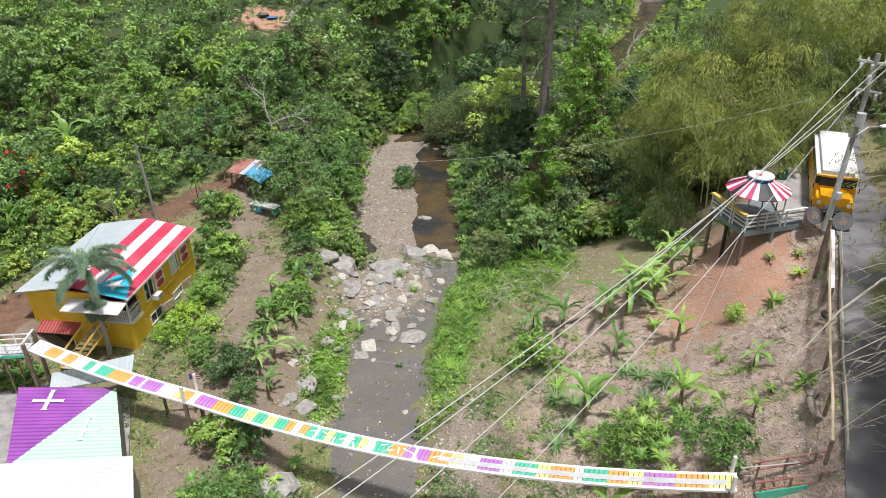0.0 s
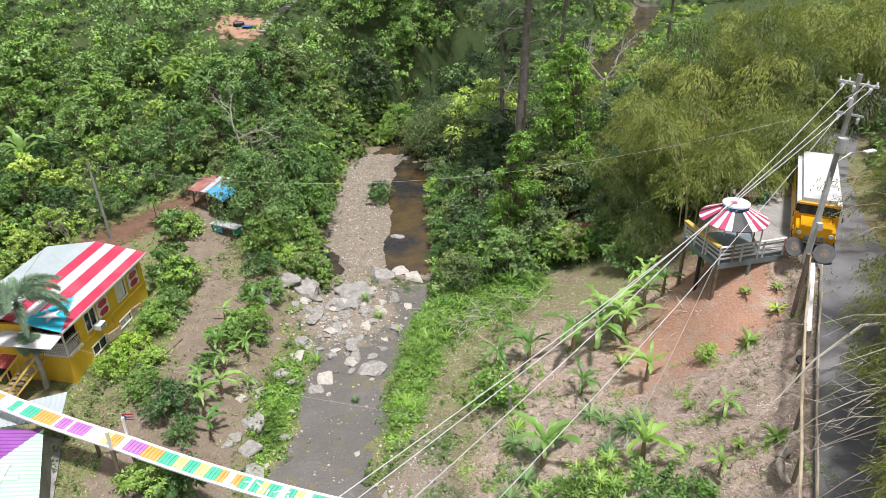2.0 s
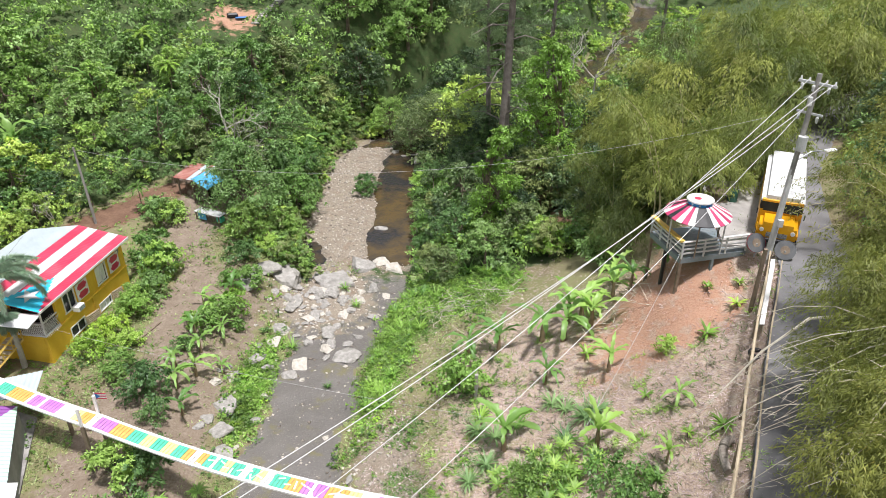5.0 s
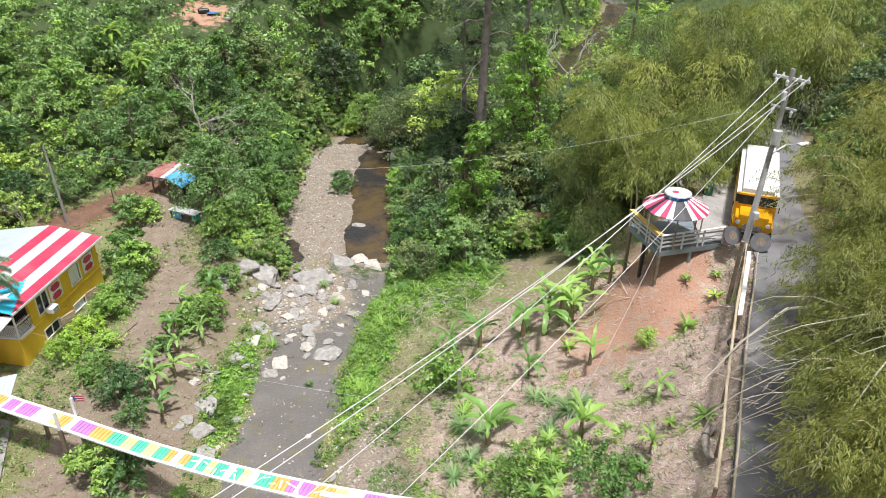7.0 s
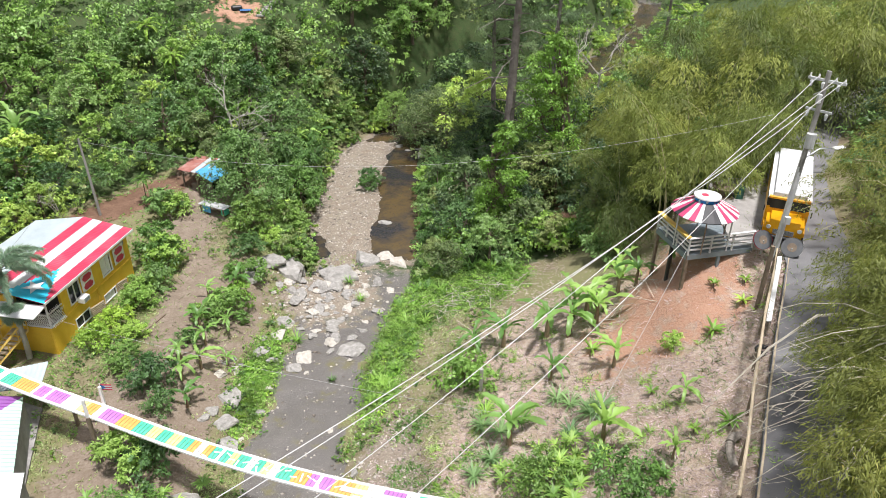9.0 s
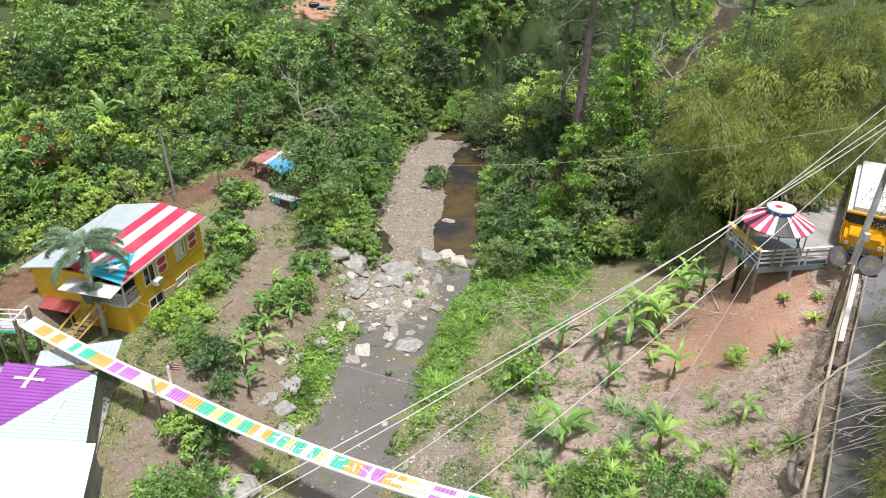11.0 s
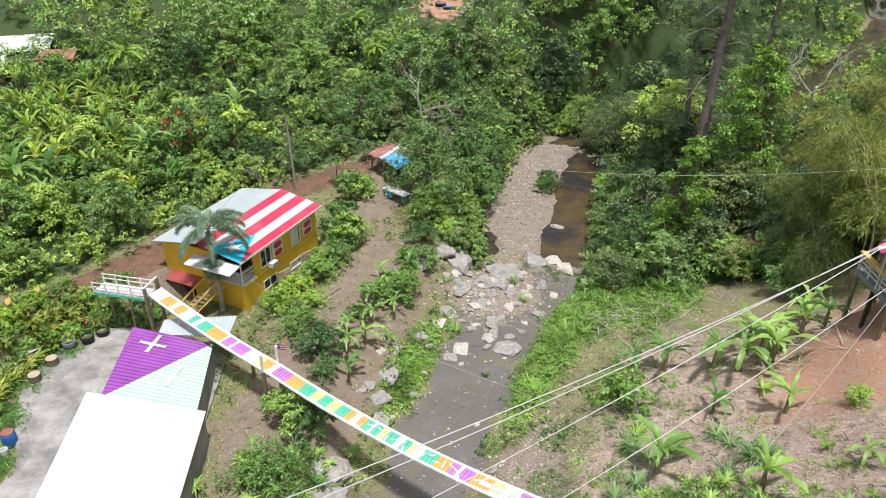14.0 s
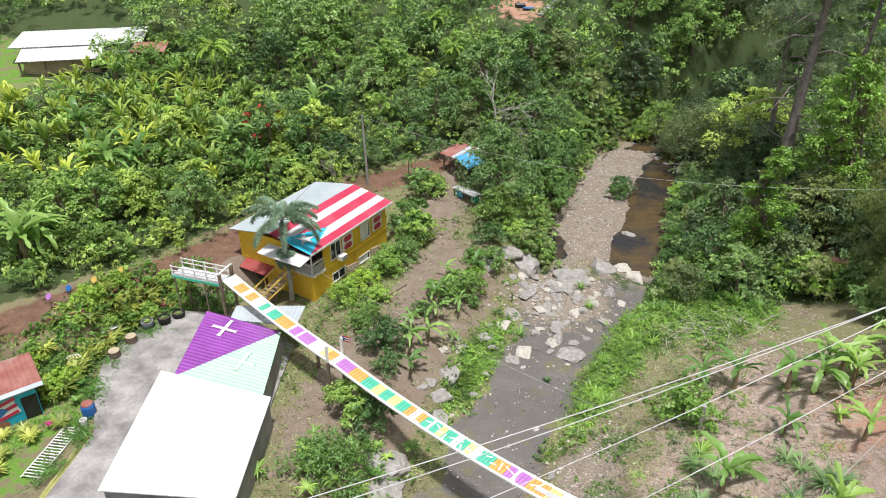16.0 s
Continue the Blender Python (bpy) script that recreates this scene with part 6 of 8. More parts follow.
while nh < 135:
    x, y = -34 - 30 * rng_h.random_sample(), 42 + 26 * rng_h.random_sample()
    if clear_left(x, y) < 3.5 or math.hypot(x + 73, y - 68) < 9:
        continue
    nh += 1
    put("heliconia", HEL[rng_h.choice(3, p=[0.45, 0.35, 0.2])], ("stem", "leaves"), x, y, rng_h.random_sample() * 6, 0.7 + 0.45 * rng_h.random_sample(), "tall upright yellow-green paddle-leaved plant", "heliconia", "heliconias", 0.9)
BIGB = proto_banana(131, 2.4, 16, 3.1, "leaf_banana", 1.0, 0.08, True, 1.7, 0.16)
for x, y, sc in ((-46.5, 46.5, 1.15), (-45.0, 48.5, 1.0), (-42.6, 33.6, 1.25), (-43.6, 35.5, 1.1), (-38.2, 25.4, 0.95), (-54, 50.5, 1.1), (-39.5, 55.0, 1.1), (-36.5, 66.0, 1.2), (-33.0, 76.0, 1.1)):
    put("banana_plant", BIGB, ("stem", "leaves"), x, y, x * 2, sc, "large banana plant with broad green leaves", "banana plant", "banana plants")

# ferns and cycads on the bank
FERN = proto_rosette(140, 18, 0.95, 0.075, "leaf_lime", 0.9, 0.9)
for x, y, sc in ((18.0, 27.6, 0.9), (16.7, 28.1, 0.6), (19.7, 35.3, 1.0), (21.9, 37.2, 0.8), (15.9, 32.4, 0.6), (22.6, 39.0, 0.6), (13.9, 38.6, 0.9), (20.6, 38.6, 0.6)):
    ob = put("fern", (FERN,), ("leaves",), x, y, x, sc, "small bright green fern-like plant on bare soil", "fern", "ferns", 0.25)
    sv = Soup()
    sv.tube([(0, 0, -0.5), (0, 0, 0.1)], [0.08, 0.06], 6)
    sv.link("stem", M["bark"], ob)

# shrubs
SHR = [proto_tree(150 + i, 2.0, 1.3, 9, 220, 0.18, m, base=0.15, size=0.5) for i, m in enumerate(("leaf_mid", "leaf_dark", "leaf_young", "leaf_lime"))]
for i, (x, y, k, sc) in enumerate(((17.6, 35.3, 2, 0.5), (-19.6, 54.0, 0, 1.55), (-18.4, 53.0, 2, 1.3), (-21.6, 60.6, 1, 1.2), (-20.4, 61.0, 0, 1.1), (-12.3, 47.0, 0, 1.1), (-11.9, 49.2, 3, 0.9), (-14.6, 38.8, 1, 1.2), (-19.6, 44.9, 3, 0.9),
                                   (-19.0, 47.2, 2, 1.0), (-20.0, 42.6, 3, 0.9), (-18.4, 50.2, 1, 1.0), (-19.2, 49.0, 0, 0.9), (-13.9, 32.0, 0, 1.2), (-12.2, 32.2, 1, 1.2), (6.0, 38.8, 2, 1.3),
                                   (-17.7, 43.4, 2, 0.7), (-17.2, 40.4, 0, 0.9), (-13.8, 43.2, 1, 0.6), (-14.0, 46.2, 0, 0.6), (-12.8, 51.8, 2, 0.7), (-13.4, 36.6, 1, 0.7), (-11.0, 47.2, 2, 0.5), (-12.5, 55.5, 1, 1.0), (-11.4, 53.0, 0, 0.9), (-11.2, 58.2, 2, 0.9))):
    put("shrub", SHR[k], ("trunk", "crown"), x, y, x * 5, sc, "leafy green garden shrub in bare earth", "shrub", "shrubs")
for i, (x, y, k, sc) in enumerate(((12.4, 57.0, 2, 1.5), (9.4, 60.6, 0, 1.6), (12.0, 59.4, 1, 1.5), (6.2, 62.4, 2, 1.2), (14.4, 55.4, 3, 1.3), (16.2, 54.0, 0, 1.3), (5.4, 65.0, 1, 1.3), (4.8, 68.5, 0, 1.5), (4.8, 72.5, 2, 1.5),
                                   (8.4, 64.2, 0, 1.6), (2.6, 61.6, 0, 0.8), (2.9, 64.6, 2, 1.0), (2.4, 68.4, 1, 1.0), (2.4, 71.6, 0, 1.1), (1.9, 75.4, 2, 1.1), (5.0, 60.4, 3, 0.8), (7.6, 59.2, 2, 0.9), (-10.8, 64.2, 0, 1.3), (-11.4, 71.5, 1, 1.3), (-4.2, 74.6, 0, 0.85), (-4.4, 76.6, 1, 0.9), (17.0, 50.6, 1, 1.3))):
    put("shrub", SHR[k], ("trunk", "crown"), x, y, x * 5, sc, "scrubby green bush on the river bank", "shrub", "riverside bushes")
rng_v = np.random.RandomState(61)
for i in range(26):
    y = 112 + 72 * rng_v.random_sample()
    side = 1 if i % 2 else -1
    x = float(np.interp(y, RX_Y, RX_X)) + side * (float(np.interp(y, RW_Y, RW_W)) + 0.5 + 5 * rng_v.random_sample())
    put("shrub", SHR[rng_v.randint(4)], ("trunk", "crown"), x, y, i, 0.7 + 0.7 * rng_v.random_sample(), "leafy bush on the upstream river bank", "shrub", "upstream bushes")
CYC = proto_rosette(160, 20, 0.55, 0.035, "leaf_young", 0.8, 0.7)
ob_n = 0
for i in range(60):
    x, y = 10.2 + 1.5 * rng_h.normal(), 28.2 + 1.3 * rng_h.normal()
    put("palm_shrub", (CYC,), ("leaves",), x, y, i, 0.9 + 0.5 * rng_h.random_sample(), "bright green rosette shrub in a dense thicket", "shrub", "rosette thicket", 0.5 + 0.9 * rng_h.random_sample() * math.exp(-((x - 10.4) ** 2) / 6))
single(170, 1.7, 2.0, 12, 289, 0.156, "leaf_light", 10.2, 28.2, "low dense green thicket on the lower bank", base=0.1, size=0.4, name="thicket")
single(171, 1.8, 2.0, 10, 204, 0.203, "leaf_mid", 13.6, 25.8, "low dense green thicket near the bridge end", base=0.1, size=0.45, name="thicket")
single(172, 1.9, 2.6, 14, 289, 0.187, "leaf_mid", -12.4, 27.4, "dense green thicket below the building", base=0.1, size=0.42, name="thicket")
single(173, 4.4, 1.1, 12, 300, 0.14, "leaf_mid", -15.9, 18.6, "small leafy tree growing beside the white roof", base=0.45, size=0.5)
SCH = proto_rosette(161, 26, 0.65, 0.04, "leaf_young", 0.7, 0.9)
for i in range(40):
    x, y = -11.8 + 1.5 * rng_h.normal(), 27.4 + 2.0 * rng_h.normal()
    if x > -9.0:
        continue
    put("palm_shrub", (SCH,), ("leaves",), x, y, i, 0.9 + 0.5 * rng_h.random_sample(), "bright green fan-leaved shrub below the building", "shrub", "fan shrubs", 0.5 + 0.7 * rng_h.random_sample())

# the palm before the house
PALM = proto_palm(180, 7.1, 15, 3.4, 0.16, "leaf_palm", 1.0, 0.62, "pale_bark", 14)
put("palm_tree", PALM, ("trunk", "fronds"), -24.2, 41.3, 0.4, 1.0, "foxtail palm with plume-like fronds before the house", "palm tree")
TF = proto_palm(181, 5.5, 14, 2.6, 0.1, "leaf_lime", 0.0, 0.5)
put("tree_fern", TF, ("trunk", "fronds"), -49.5, 66.0, 0.4, 1.0, "tree fern with a flat light green crown", "tree fern")
for x, y, sc in ((-23.2, 61.2, 0.42), (-17.2, 75.5, 0.6), (-30.0, 84.0, 0.8), (-26.0, 80.0, 0.7)):
    put("small_palm", TF, ("trunk", "fronds"), x, y, x, sc, "small light green palm among the bushes", "palm tree")
put("bamboo_clump", proto_bamboo(77, 7.5, 14, 2.4, 4, 0.36, 0.9, mat="leaf_mid", sprays=8, per=16, size=0.8), ("culm", "leaves"), -11.4, 73.6, 1.0, 1.0, "soft green plume-like bamboo by the river", "bamboo", "bamboo clumps")

# ---- rocks ----
def rock_mesh(seed, mat, flat=0.7):
    rng = np.random.RandomState(seed)
    bm = bmesh.new()
    bmesh.ops.create_icosphere(bm, subdivisions=3, radius=1.0)
    ax = [unit(rng.normal(size=3)) for _ in range(11)]
    cut = [0.38 + 0.34 * rng.random_sample() for _ in range(11)]
    for v in bm.verts:
        c = np.array(v.co)
        for a, k in zip(ax, cut):
            d = c @ a
            if d > k:
                c = c - a * (d - k) * 0.97
        c = c * 1.25 * (1 + 0.04 * math.sin(7 * c[0] + seed) * math.cos(4 * c[1] + 2 * c[2]))
        v.co = Vector(c * np.array([1, 1, flat]) * (1 + 0.045 * rng.normal()))
    me = bpy.data.meshes.new("rock")
    bm.to_mesh(me)
    bm.free()
    me.materials.append(M[mat])
    return me


ROCKS = [rock_mesh(i, "rock") for i in range(5)]
PALE = [rock_mesh(10 + i, "pale_rock", 0.6) for i in range(3)]


def rock(me, x, y, sx, sy, sz, turn, label, name="boulder", sink=0.35):
    ob = new(name, me)
    ob.matrix_basis = Matrix.LocRotScale((x, y, ground_z(x, y) + sz * 0.05), Euler((0.15 * math.sin(turn * 3), 0.15 * math.cos(turn * 5), turn)), (sx, sy, sz))
    return tagged(ob, label, name, "river rocks")


for m, x, y, a, b, c, t, l in ((ROCKS[0], -9.2, 56.6, 1.5, 1.7, 1.6, 0.5, "large grey boulder at the edge of the pool"), (ROCKS[1], -10.7, 55.6, 1.0, 1.1, 1.2, 1.5, "grey boulder beside a larger one"),
                               (ROCKS[2], -11.6, 53.4, 1.2, 1.0, 0.9, 2.0, "grey boulder in the bank"), (ROCKS[3], -5.0, 56.0, 2.0, 1.5, 1.0, 0.3, "broad pale grey boulder in the river bed"),
                               (ROCKS[4], -3.0, 59.2, 1.2, 1.1, 1.0, 1.0, "pale grey boulder by the pool"), (PALE[0], 0.0, 58.8, 1.3, 1.0, 0.8, 2.2, "jagged white rock at the end of the pool"),
                               (PALE[1], -1.3, 60.0, 0.9, 0.7, 0.9, 0.7, "jagged white rock beside the pool"), (PALE[2], -4.1, 46.6, 0.95, 0.7, 0.6, 0.2, "white angular rock in the dark river bed"),
                               (PALE[1], -5.7, 44.4, 0.8, 0.6, 0.6, 2.0, "white angular rock in the dark river bed"), (ROCKS[1], -6.3, 43.2, 0.65, 0.5, 0.45, 1.0, "rounded grey stone in the river bed"),
                               (ROCKS[2], -2.4, 45.2, 0.9, 0.8, 0.5, 0.4, "flat grey rock in the river bed"), (ROCKS[0], -9.7, 30.2, 1.5, 1.2, 1.2, 0.2, "large dark boulder under the footbridge"),
                               (ROCKS[3], -9.6, 36.8, 1.0, 0.8, 0.5, 0.8, "flat rock slab on the bank"), (ROCKS[4], -9.9, 39.0, 0.9, 0.7, 0.5, 1.8, "grey rock slab on the river bank"),
                               (ROCKS[2], -8.8, 35.2, 0.85, 0.7, 0.5, 2.4, "grey rock slab on the river bank"), (ROCKS[0], -1.5, 67.2, 0.9, 0.5, 0.6, 0.1, "flat rock standing in the still pool"),
                               (ROCKS[1], -9.2, 28.2, 1.2, 0.9, 0.8, 1.1, "dark boulder near the footbridge"), (ROCKS[4], 2.6, 84.0, 1.2, 0.9, 0.6, 0.9, "pale rock in the upstream rapids")):
    rock(m, x, y, a, b, c, t, l)
rng_r = np.random.RandomState(21)
for k in range(-90, 110):
    if k < 62:
        x, y, sz = -6.0 + 2.4 * rng_r.normal(), 52.6 + 3.0 * rng_r.normal(), 0.15 + 0.5 * rng_r.random_sample() ** 3
    elif k < 84:
        x, y, sz = -9.6 + 0.9 * rng_r.normal(), 41 + 6 * rng_r.normal(), 0.16 + 0.35 * rng_r.random_sample() ** 2
    elif k < 96:
        x, y, sz = -3.0 + 1.6 * rng_r.normal(), 41 + 6 * rng_r.normal(), 0.14 + 0.22 * rng_r.random_sample()
    else:
        x, y, sz = 1.0 + 1.8 * rng_r.normal(), 86 + 3 * rng_r.normal(), 0.4 + 0.4 * rng_r.random_sample()
    pale = rng_r.random_sample() < 0.4
    rock((PALE if pale else ROCKS)[rng_r.randint(3)], x, y, sz * (0.9 + 0.5 * rng_r.random_sample()), sz * (0.8 + 0.4 * rng_r.random_sample()), sz * 0.8, rng_r.random_sample() * 6,
         "pale weathered stone in the river bed" if pale else "grey rounded stone in the river bed", "stone")


# ---- scattered cover ----
def spots_in(mask, count, x0, x1, y0, y1, rng, power=1.0):
    out = []
    while len(out) < count:
        x = x0 + (x1 - x0) * rng.random_sample(4000)
        y = y0 + (y1 - y0) * rng.random_sample(4000)
        z, mk = land(x, y)
        keep = rng.random_sample(4000) < np.clip(mask(x, y, mk), 0, 1) ** power
        out += list(zip(x[keep], y[keep], z[keep]))
    return np.array(out[:count])


def blades(name, pts, rng, length, width, lean, mat, label, per=1):
    pts = np.repeat(pts, per, 0) + rng.normal(size=(len(pts) * per, 3)) * np.array([0.1, 0.1, 0])
    n = len(pts)
    d = rng.normal(size=(n, 3)) * np.array([lean, lean, 0.1]) + np.array([0, 0, 1 - min(lean, 0.95)])
    ln = length * (0.5 + rng.random_sample(n))
    c = pts + unit(d) * (ln * 0.45)[:, None]
    v, f = leaf_cards(c, d, rng.normal(size=(n, 3)), ln, width * (0.6 + 0.8 * rng.random_sample(n)), 0.1)
    ob = new(name, np_mesh(name, v, f, [M[mat]]))
    return tagged(ob, label, name.replace("_", " "), kind="stuff")


rng_g = np.random.RandomState(31)
blades("grass", spots_in(lambda x, y, m: m["lush"], 16000, -14, 14, 30, 62, rng_g), rng_g, 0.26, 0.05, 0.55, "leaf_grass", "lush bright green grass along the water", 3)
blades("straw", spots_in(lambda x, y, m: m["dry"] * (1 - 0.85 * m["red"]), 40000, -1, 25, 16, 52, rng_g), rng_g, 0.28, 0.03, 1.2, "leaf_dry", "dry straw and cut stalks on the slope", 2)
blades("straw", spots_in(lambda x, y, m: (x > np.interp(y, RX_Y, RX_X) + np.interp(y, RW_Y, RW_W) + 1.5) * (1 - m["dry"]) * (1 - m["lush"]) * (1 - m["wood"]), 4500, 0, 14, 24, 55, rng_g), rng_g, 0.24, 0.035, 1.1, "leaf_dry", "dry grass stalks on the lower bank", 2)
blades("weeds", spots_in(lambda x, y, m: 0.25 * m["dry"] * (1 - m["red"]) * (0.5 + 0.5 * np.sin(x * 0.8 + 2 * np.sin(y * 0.5))), 1500, -1, 25, 16, 52, rng_g), rng_g, 0.32, 0.06, 0.6, "leaf_weed", "sparse green weeds in dry grass", 5)
blades("weeds", spots_in(lambda x, y, m: (1 - m["dry"]) * (1 - m["silt"]) * (1 - m["gravel"]) * (1 - 0.9 * m["dirt"]) * (1 - m["wood"]) * (x < 9) * (0.35 + 0.65 * (np.sin(x * 1.1 + 1.5 * np.sin(y * 0.6)) * np.sin(y * 0.9) > -0.1)), 17000, -22, 9, 22, 66, rng_g), rng_g, 0.24, 0.07, 0.6, "leaf_weed", "patchy weeds and herbs on the yard", 3)
blades("weeds", spots_in(lambda x, y, m: (x > np.interp(y, RX_Y, RX_X) + np.interp(y, RW_Y, RW_W)) * (np.sin(x * 0.9 + 2 * np.sin(y * 0.45)) * np.sin(y * 0.7 + 0.6 * x) > 0.25) * np.clip((9.5 - x) / 5, 0, 1), 2600, -1, 10, 26, 54, rng_g), rng_g, 0.24, 0.06, 0.6, "leaf_grass", "patches of green herbs on the lower bank", 4)
blades("grass", spots_in(lambda x, y, m: (1 - m["dirt"]) * (x < -16) * (x > -40) * (1 - m["wood"]) * (y > 37), 1800, -40, -16, 37, 68, rng_g), rng_g, 0.3, 0.1, 0.6, "leaf_grass", "grass round the house and path", 3)
STRAP = proto_rosette(191, 60, 1.15, 0.035, "leaf_strap", 1.15, 1.2)
for x, y, sc in ((11.4, 35.2, 1.0), (12.0, 34.2, 0.9), (12.9, 32.6, 1.15), (13.5, 32.9, 1.0), (11.6, 31.7, 0.95), (8.0, 33.6, 1.1), (7.0, 34.6, 1.0), (7.4, 31.6, 1.0), (6.4, 30.4, 0.9), (9.2, 30.6, 0.8)):
    put("strap_plant", (STRAP,), ("leaves",), x, y, x * 3, sc, "dark green strap-leaved clump on the dry bank", "plant", "strap plants")
TUFT = proto_rosette(190, 46, 1.0, 0.03, "leaf_grass", 1.3, 1.0)
for x, y, sc in ((15.1, 29.4, 0.5), (14.9, 26.2, 0.8), (2.4, 53.0, 1.0), (4.1, 52.0, 1.1), (8.4, 54.0, 1.4), (6.8, 55.2, 1.4), (10.0, 53.2, 1.3), (-6.8, 46.5, 0.9), (3.0, 47.6, 0.9),
                 (9.2, 34.0, 1.0), (7.2, 35.6, 1.0), (-3.4, 42.0, 0.5), (-10.5, 28.8, 1.2), (-9.0, 26.4, 1.1), (5.4, 56.6, 1.4), (2.8, 57.2, 1.2), (-3.9, 55.0, 0.8), (-2.6, 52.4, 0.7)):
    put("grass_tuft", (TUFT,), ("grass_blade",), x, y, x * 3, sc, "arching tuft of long green grass", "grass tuft", "grass tufts")

rng_s = np.random.RandomState(23)
blades("grass", spots_in(lambda x, y, m: m["dry"] * (1 - m["red"]) * (np.sin(x * 1.35 + 2.2 * np.sin(y * 0.8)) * np.sin(y * 1.1 + 0.7 * x) > 0.62), 420, 4, 24, 22, 44, rng_s), rng_s, 0.34, 0.05, 0.7, "leaf_young", "small green tufts scattered in the dry straw", 14)
rng_t = np.random.RandomState(17)
for k in range(64):
    y = 38.5 + 18.5 * rng_t.random_sample()
    x = float(np.interp(y, RX_Y, RX_X) + np.interp(y, RW_Y, RW_W)) + 0.2 + 2.6 * rng_t.random_sample()
    put("grass_tuft", (TUFT,), ("grass_blade",), x, y, k, 0.35 + 0.5 * rng_t.random_sample(), "low tuft of bright grass by the water", "grass tuft", "grass tufts")

herbs = []
for x, y, _ in spots_in(lambda x, y, m: m["lush"], 620, -14, 12, 30, 60, rng_g):
    herbs.append((rng_f.choice(4, p=[0.05, 0.55, 0.05, 0.35]), x, y, 0.16 + 0.2 * rng_f.random_sample() ** 2, 3, 22, 0.13))
HERBS = ["leaf_dark", "leaf_mid", "leaf_lime", "leaf_grass"]
joined("herbs", "leafy bright green herbs along the river bed", herbs, HERBS)
scrub = []
for x, y, _ in spots_in(lambda x, y, m: (1 - m["dirt"]) * (1 - m["silt"]) * (1 - m["gravel"]) * (1 - m["wood"]) * (1 - m["dry"]) * (0.2 + 0.8 * (np.sin(x * 1.3 + 2 * np.sin(y * 0.5)) > 0)), 420, -21, 9, 25, 60, rng_g):
    scrub.append((rng_f.choice(4, p=[0.3, 0.4, 0.2, 0.1]), x, y, 0.14 + 0.22 * rng_f.random_sample() ** 2, 3, 24, 0.13))
joined("herbs", "low mixed herbs and seedlings on the open ground", scrub, HERBS)

# gravel: many small stones in one mesh
pts = spots_in(lambda x, y, m: m["gravel"] + 0.14 * m["silt"] + 0.5 * np.exp(-((x - np.interp(y, RX_Y, RX_X) - np.interp(y, RW_Y, RW_W) - 1.0) / 0.9) ** 2) * (y < 42), 9500, -13, 7, 22, 90, rng_g)
oc_v = np.array([(1, 0, 0), (-1, 0, 0), (0, 1, 0), (0, -1, 0), (0, 0, 0.8), (0, 0, -0.8)], float)
oc_f = np.array([(0, 2, 4), (2, 1, 4), (1, 3, 4), (3, 0, 4), (2, 0, 5), (1, 2, 5), (3, 1, 5), (0, 3, 5)])
sz = 0.03 + 0.13 * rng_g.random_sample(len(pts)) ** 3
ang = rng_g.random_sample(len(pts)) * 6.28
ca, sa = np.cos(ang)[:, None], np.sin(ang)[:, None]
base = oc_v[None] * (1 + 0.35 * rng_g.normal(size=(len(pts), 6, 3))) * sz[:, None, None]
gxv = np.stack([base[..., 0] * ca - base[..., 1] * sa, base[..., 0] * sa + base[..., 1] * ca, base[..., 2] * 0.8], -1) + pts[:, None]
gfv = (oc_f[None] + 6 * np.arange(len(pts))[:, None, None]).reshape(-1, 3)


def gravel_mat():
    m, n, l, p = node_mat("gravel_stone")
    g = n.new("ShaderNodeNewGeometry")
    col = mix_rgb(n, l, g.outputs["Random Per Island"], (0.16, 0.135, 0.11), (0.6, 0.55, 0.48))
    l.new(col, p.inputs["Base Color"])
    p.inputs["Roughness"].default_value = 0.9
    return m


tagged(new("gravel", np_mesh("gravel", gxv.reshape(-1, 3), gfv, [gravel_mat()])), "mixed pale and grey river gravel", "gravel", kind="stuff")

# ---- yard, garden and sheds on the house side ----
YO = Vector((-26, 26, 0))
yard = [(-31.5, 37.0), (-26.8, 38.6), (-21.0, 36.6), (-18.6, 30.0), (-15.6, 21.5), (-18.4, 12.0), (-24.5, 10.0), (-26.0, 19.5), (-27.4, 24.2), (-30.6, 27.4), (-33.2, 31.0), (-33.0, 34.0)]
s = Soup()
zt = 1.12
s.add([(x, y, zt) for x, y in yard] + [(x, y, zt - 0.6) for x, y in yard], [tuple(range(12))[::-1]] + [(i, (i + 1) % 12, 12 + (i + 1) % 12, 12 + i) for i in range(12)])
tagged(s.link("pavement", M["yard_concrete"]), "stained grey concrete yard round the building", "yard", kind="structure")


def put_flat(x, y):
    left = float(np.interp(y, (10, 19.5, 24.2, 27.4, 31, 34, 38), (-24.5, -26.0, -27.4, -30.6, -33.2, -33.0, -29.0)))
    return max(ground_z(x, y), zt if left < x < -14 and 10 < y < 38 else -9)


# cut logs and pots along the garden edge
def log_seat(x, y, r, h):
    ob = thing("log_seat", (x, y, put_flat(x, y)), "short cut log standing at the garden edge", "log", "log seats")
    bm = bmesh.new()
    bmesh.ops.create_cone(bm, cap_ends=False, segments=16, radius1=r, radius2=r * 0.95, depth=h, matrix=Matrix.Translation((0, 0, h / 2)))
    part("bark_side", bm, M["bark"], ob)
    bm = bmesh.new()
    bmesh.ops.create_cone(bm, cap_ends=True, segments=16, radius1=r * 0.93, radius2=r * 0.93, depth=0.04, matrix=Matrix.Translation((0, 0, h - 0.005)))
    part("cut_face", bm, M["pale_timber"], ob, "pale sawn top of the log")


for x, y in ((-32.0, 30.6), (-32.2, 32.4)):
    log_seat(x, y, 0.42, 0.5)


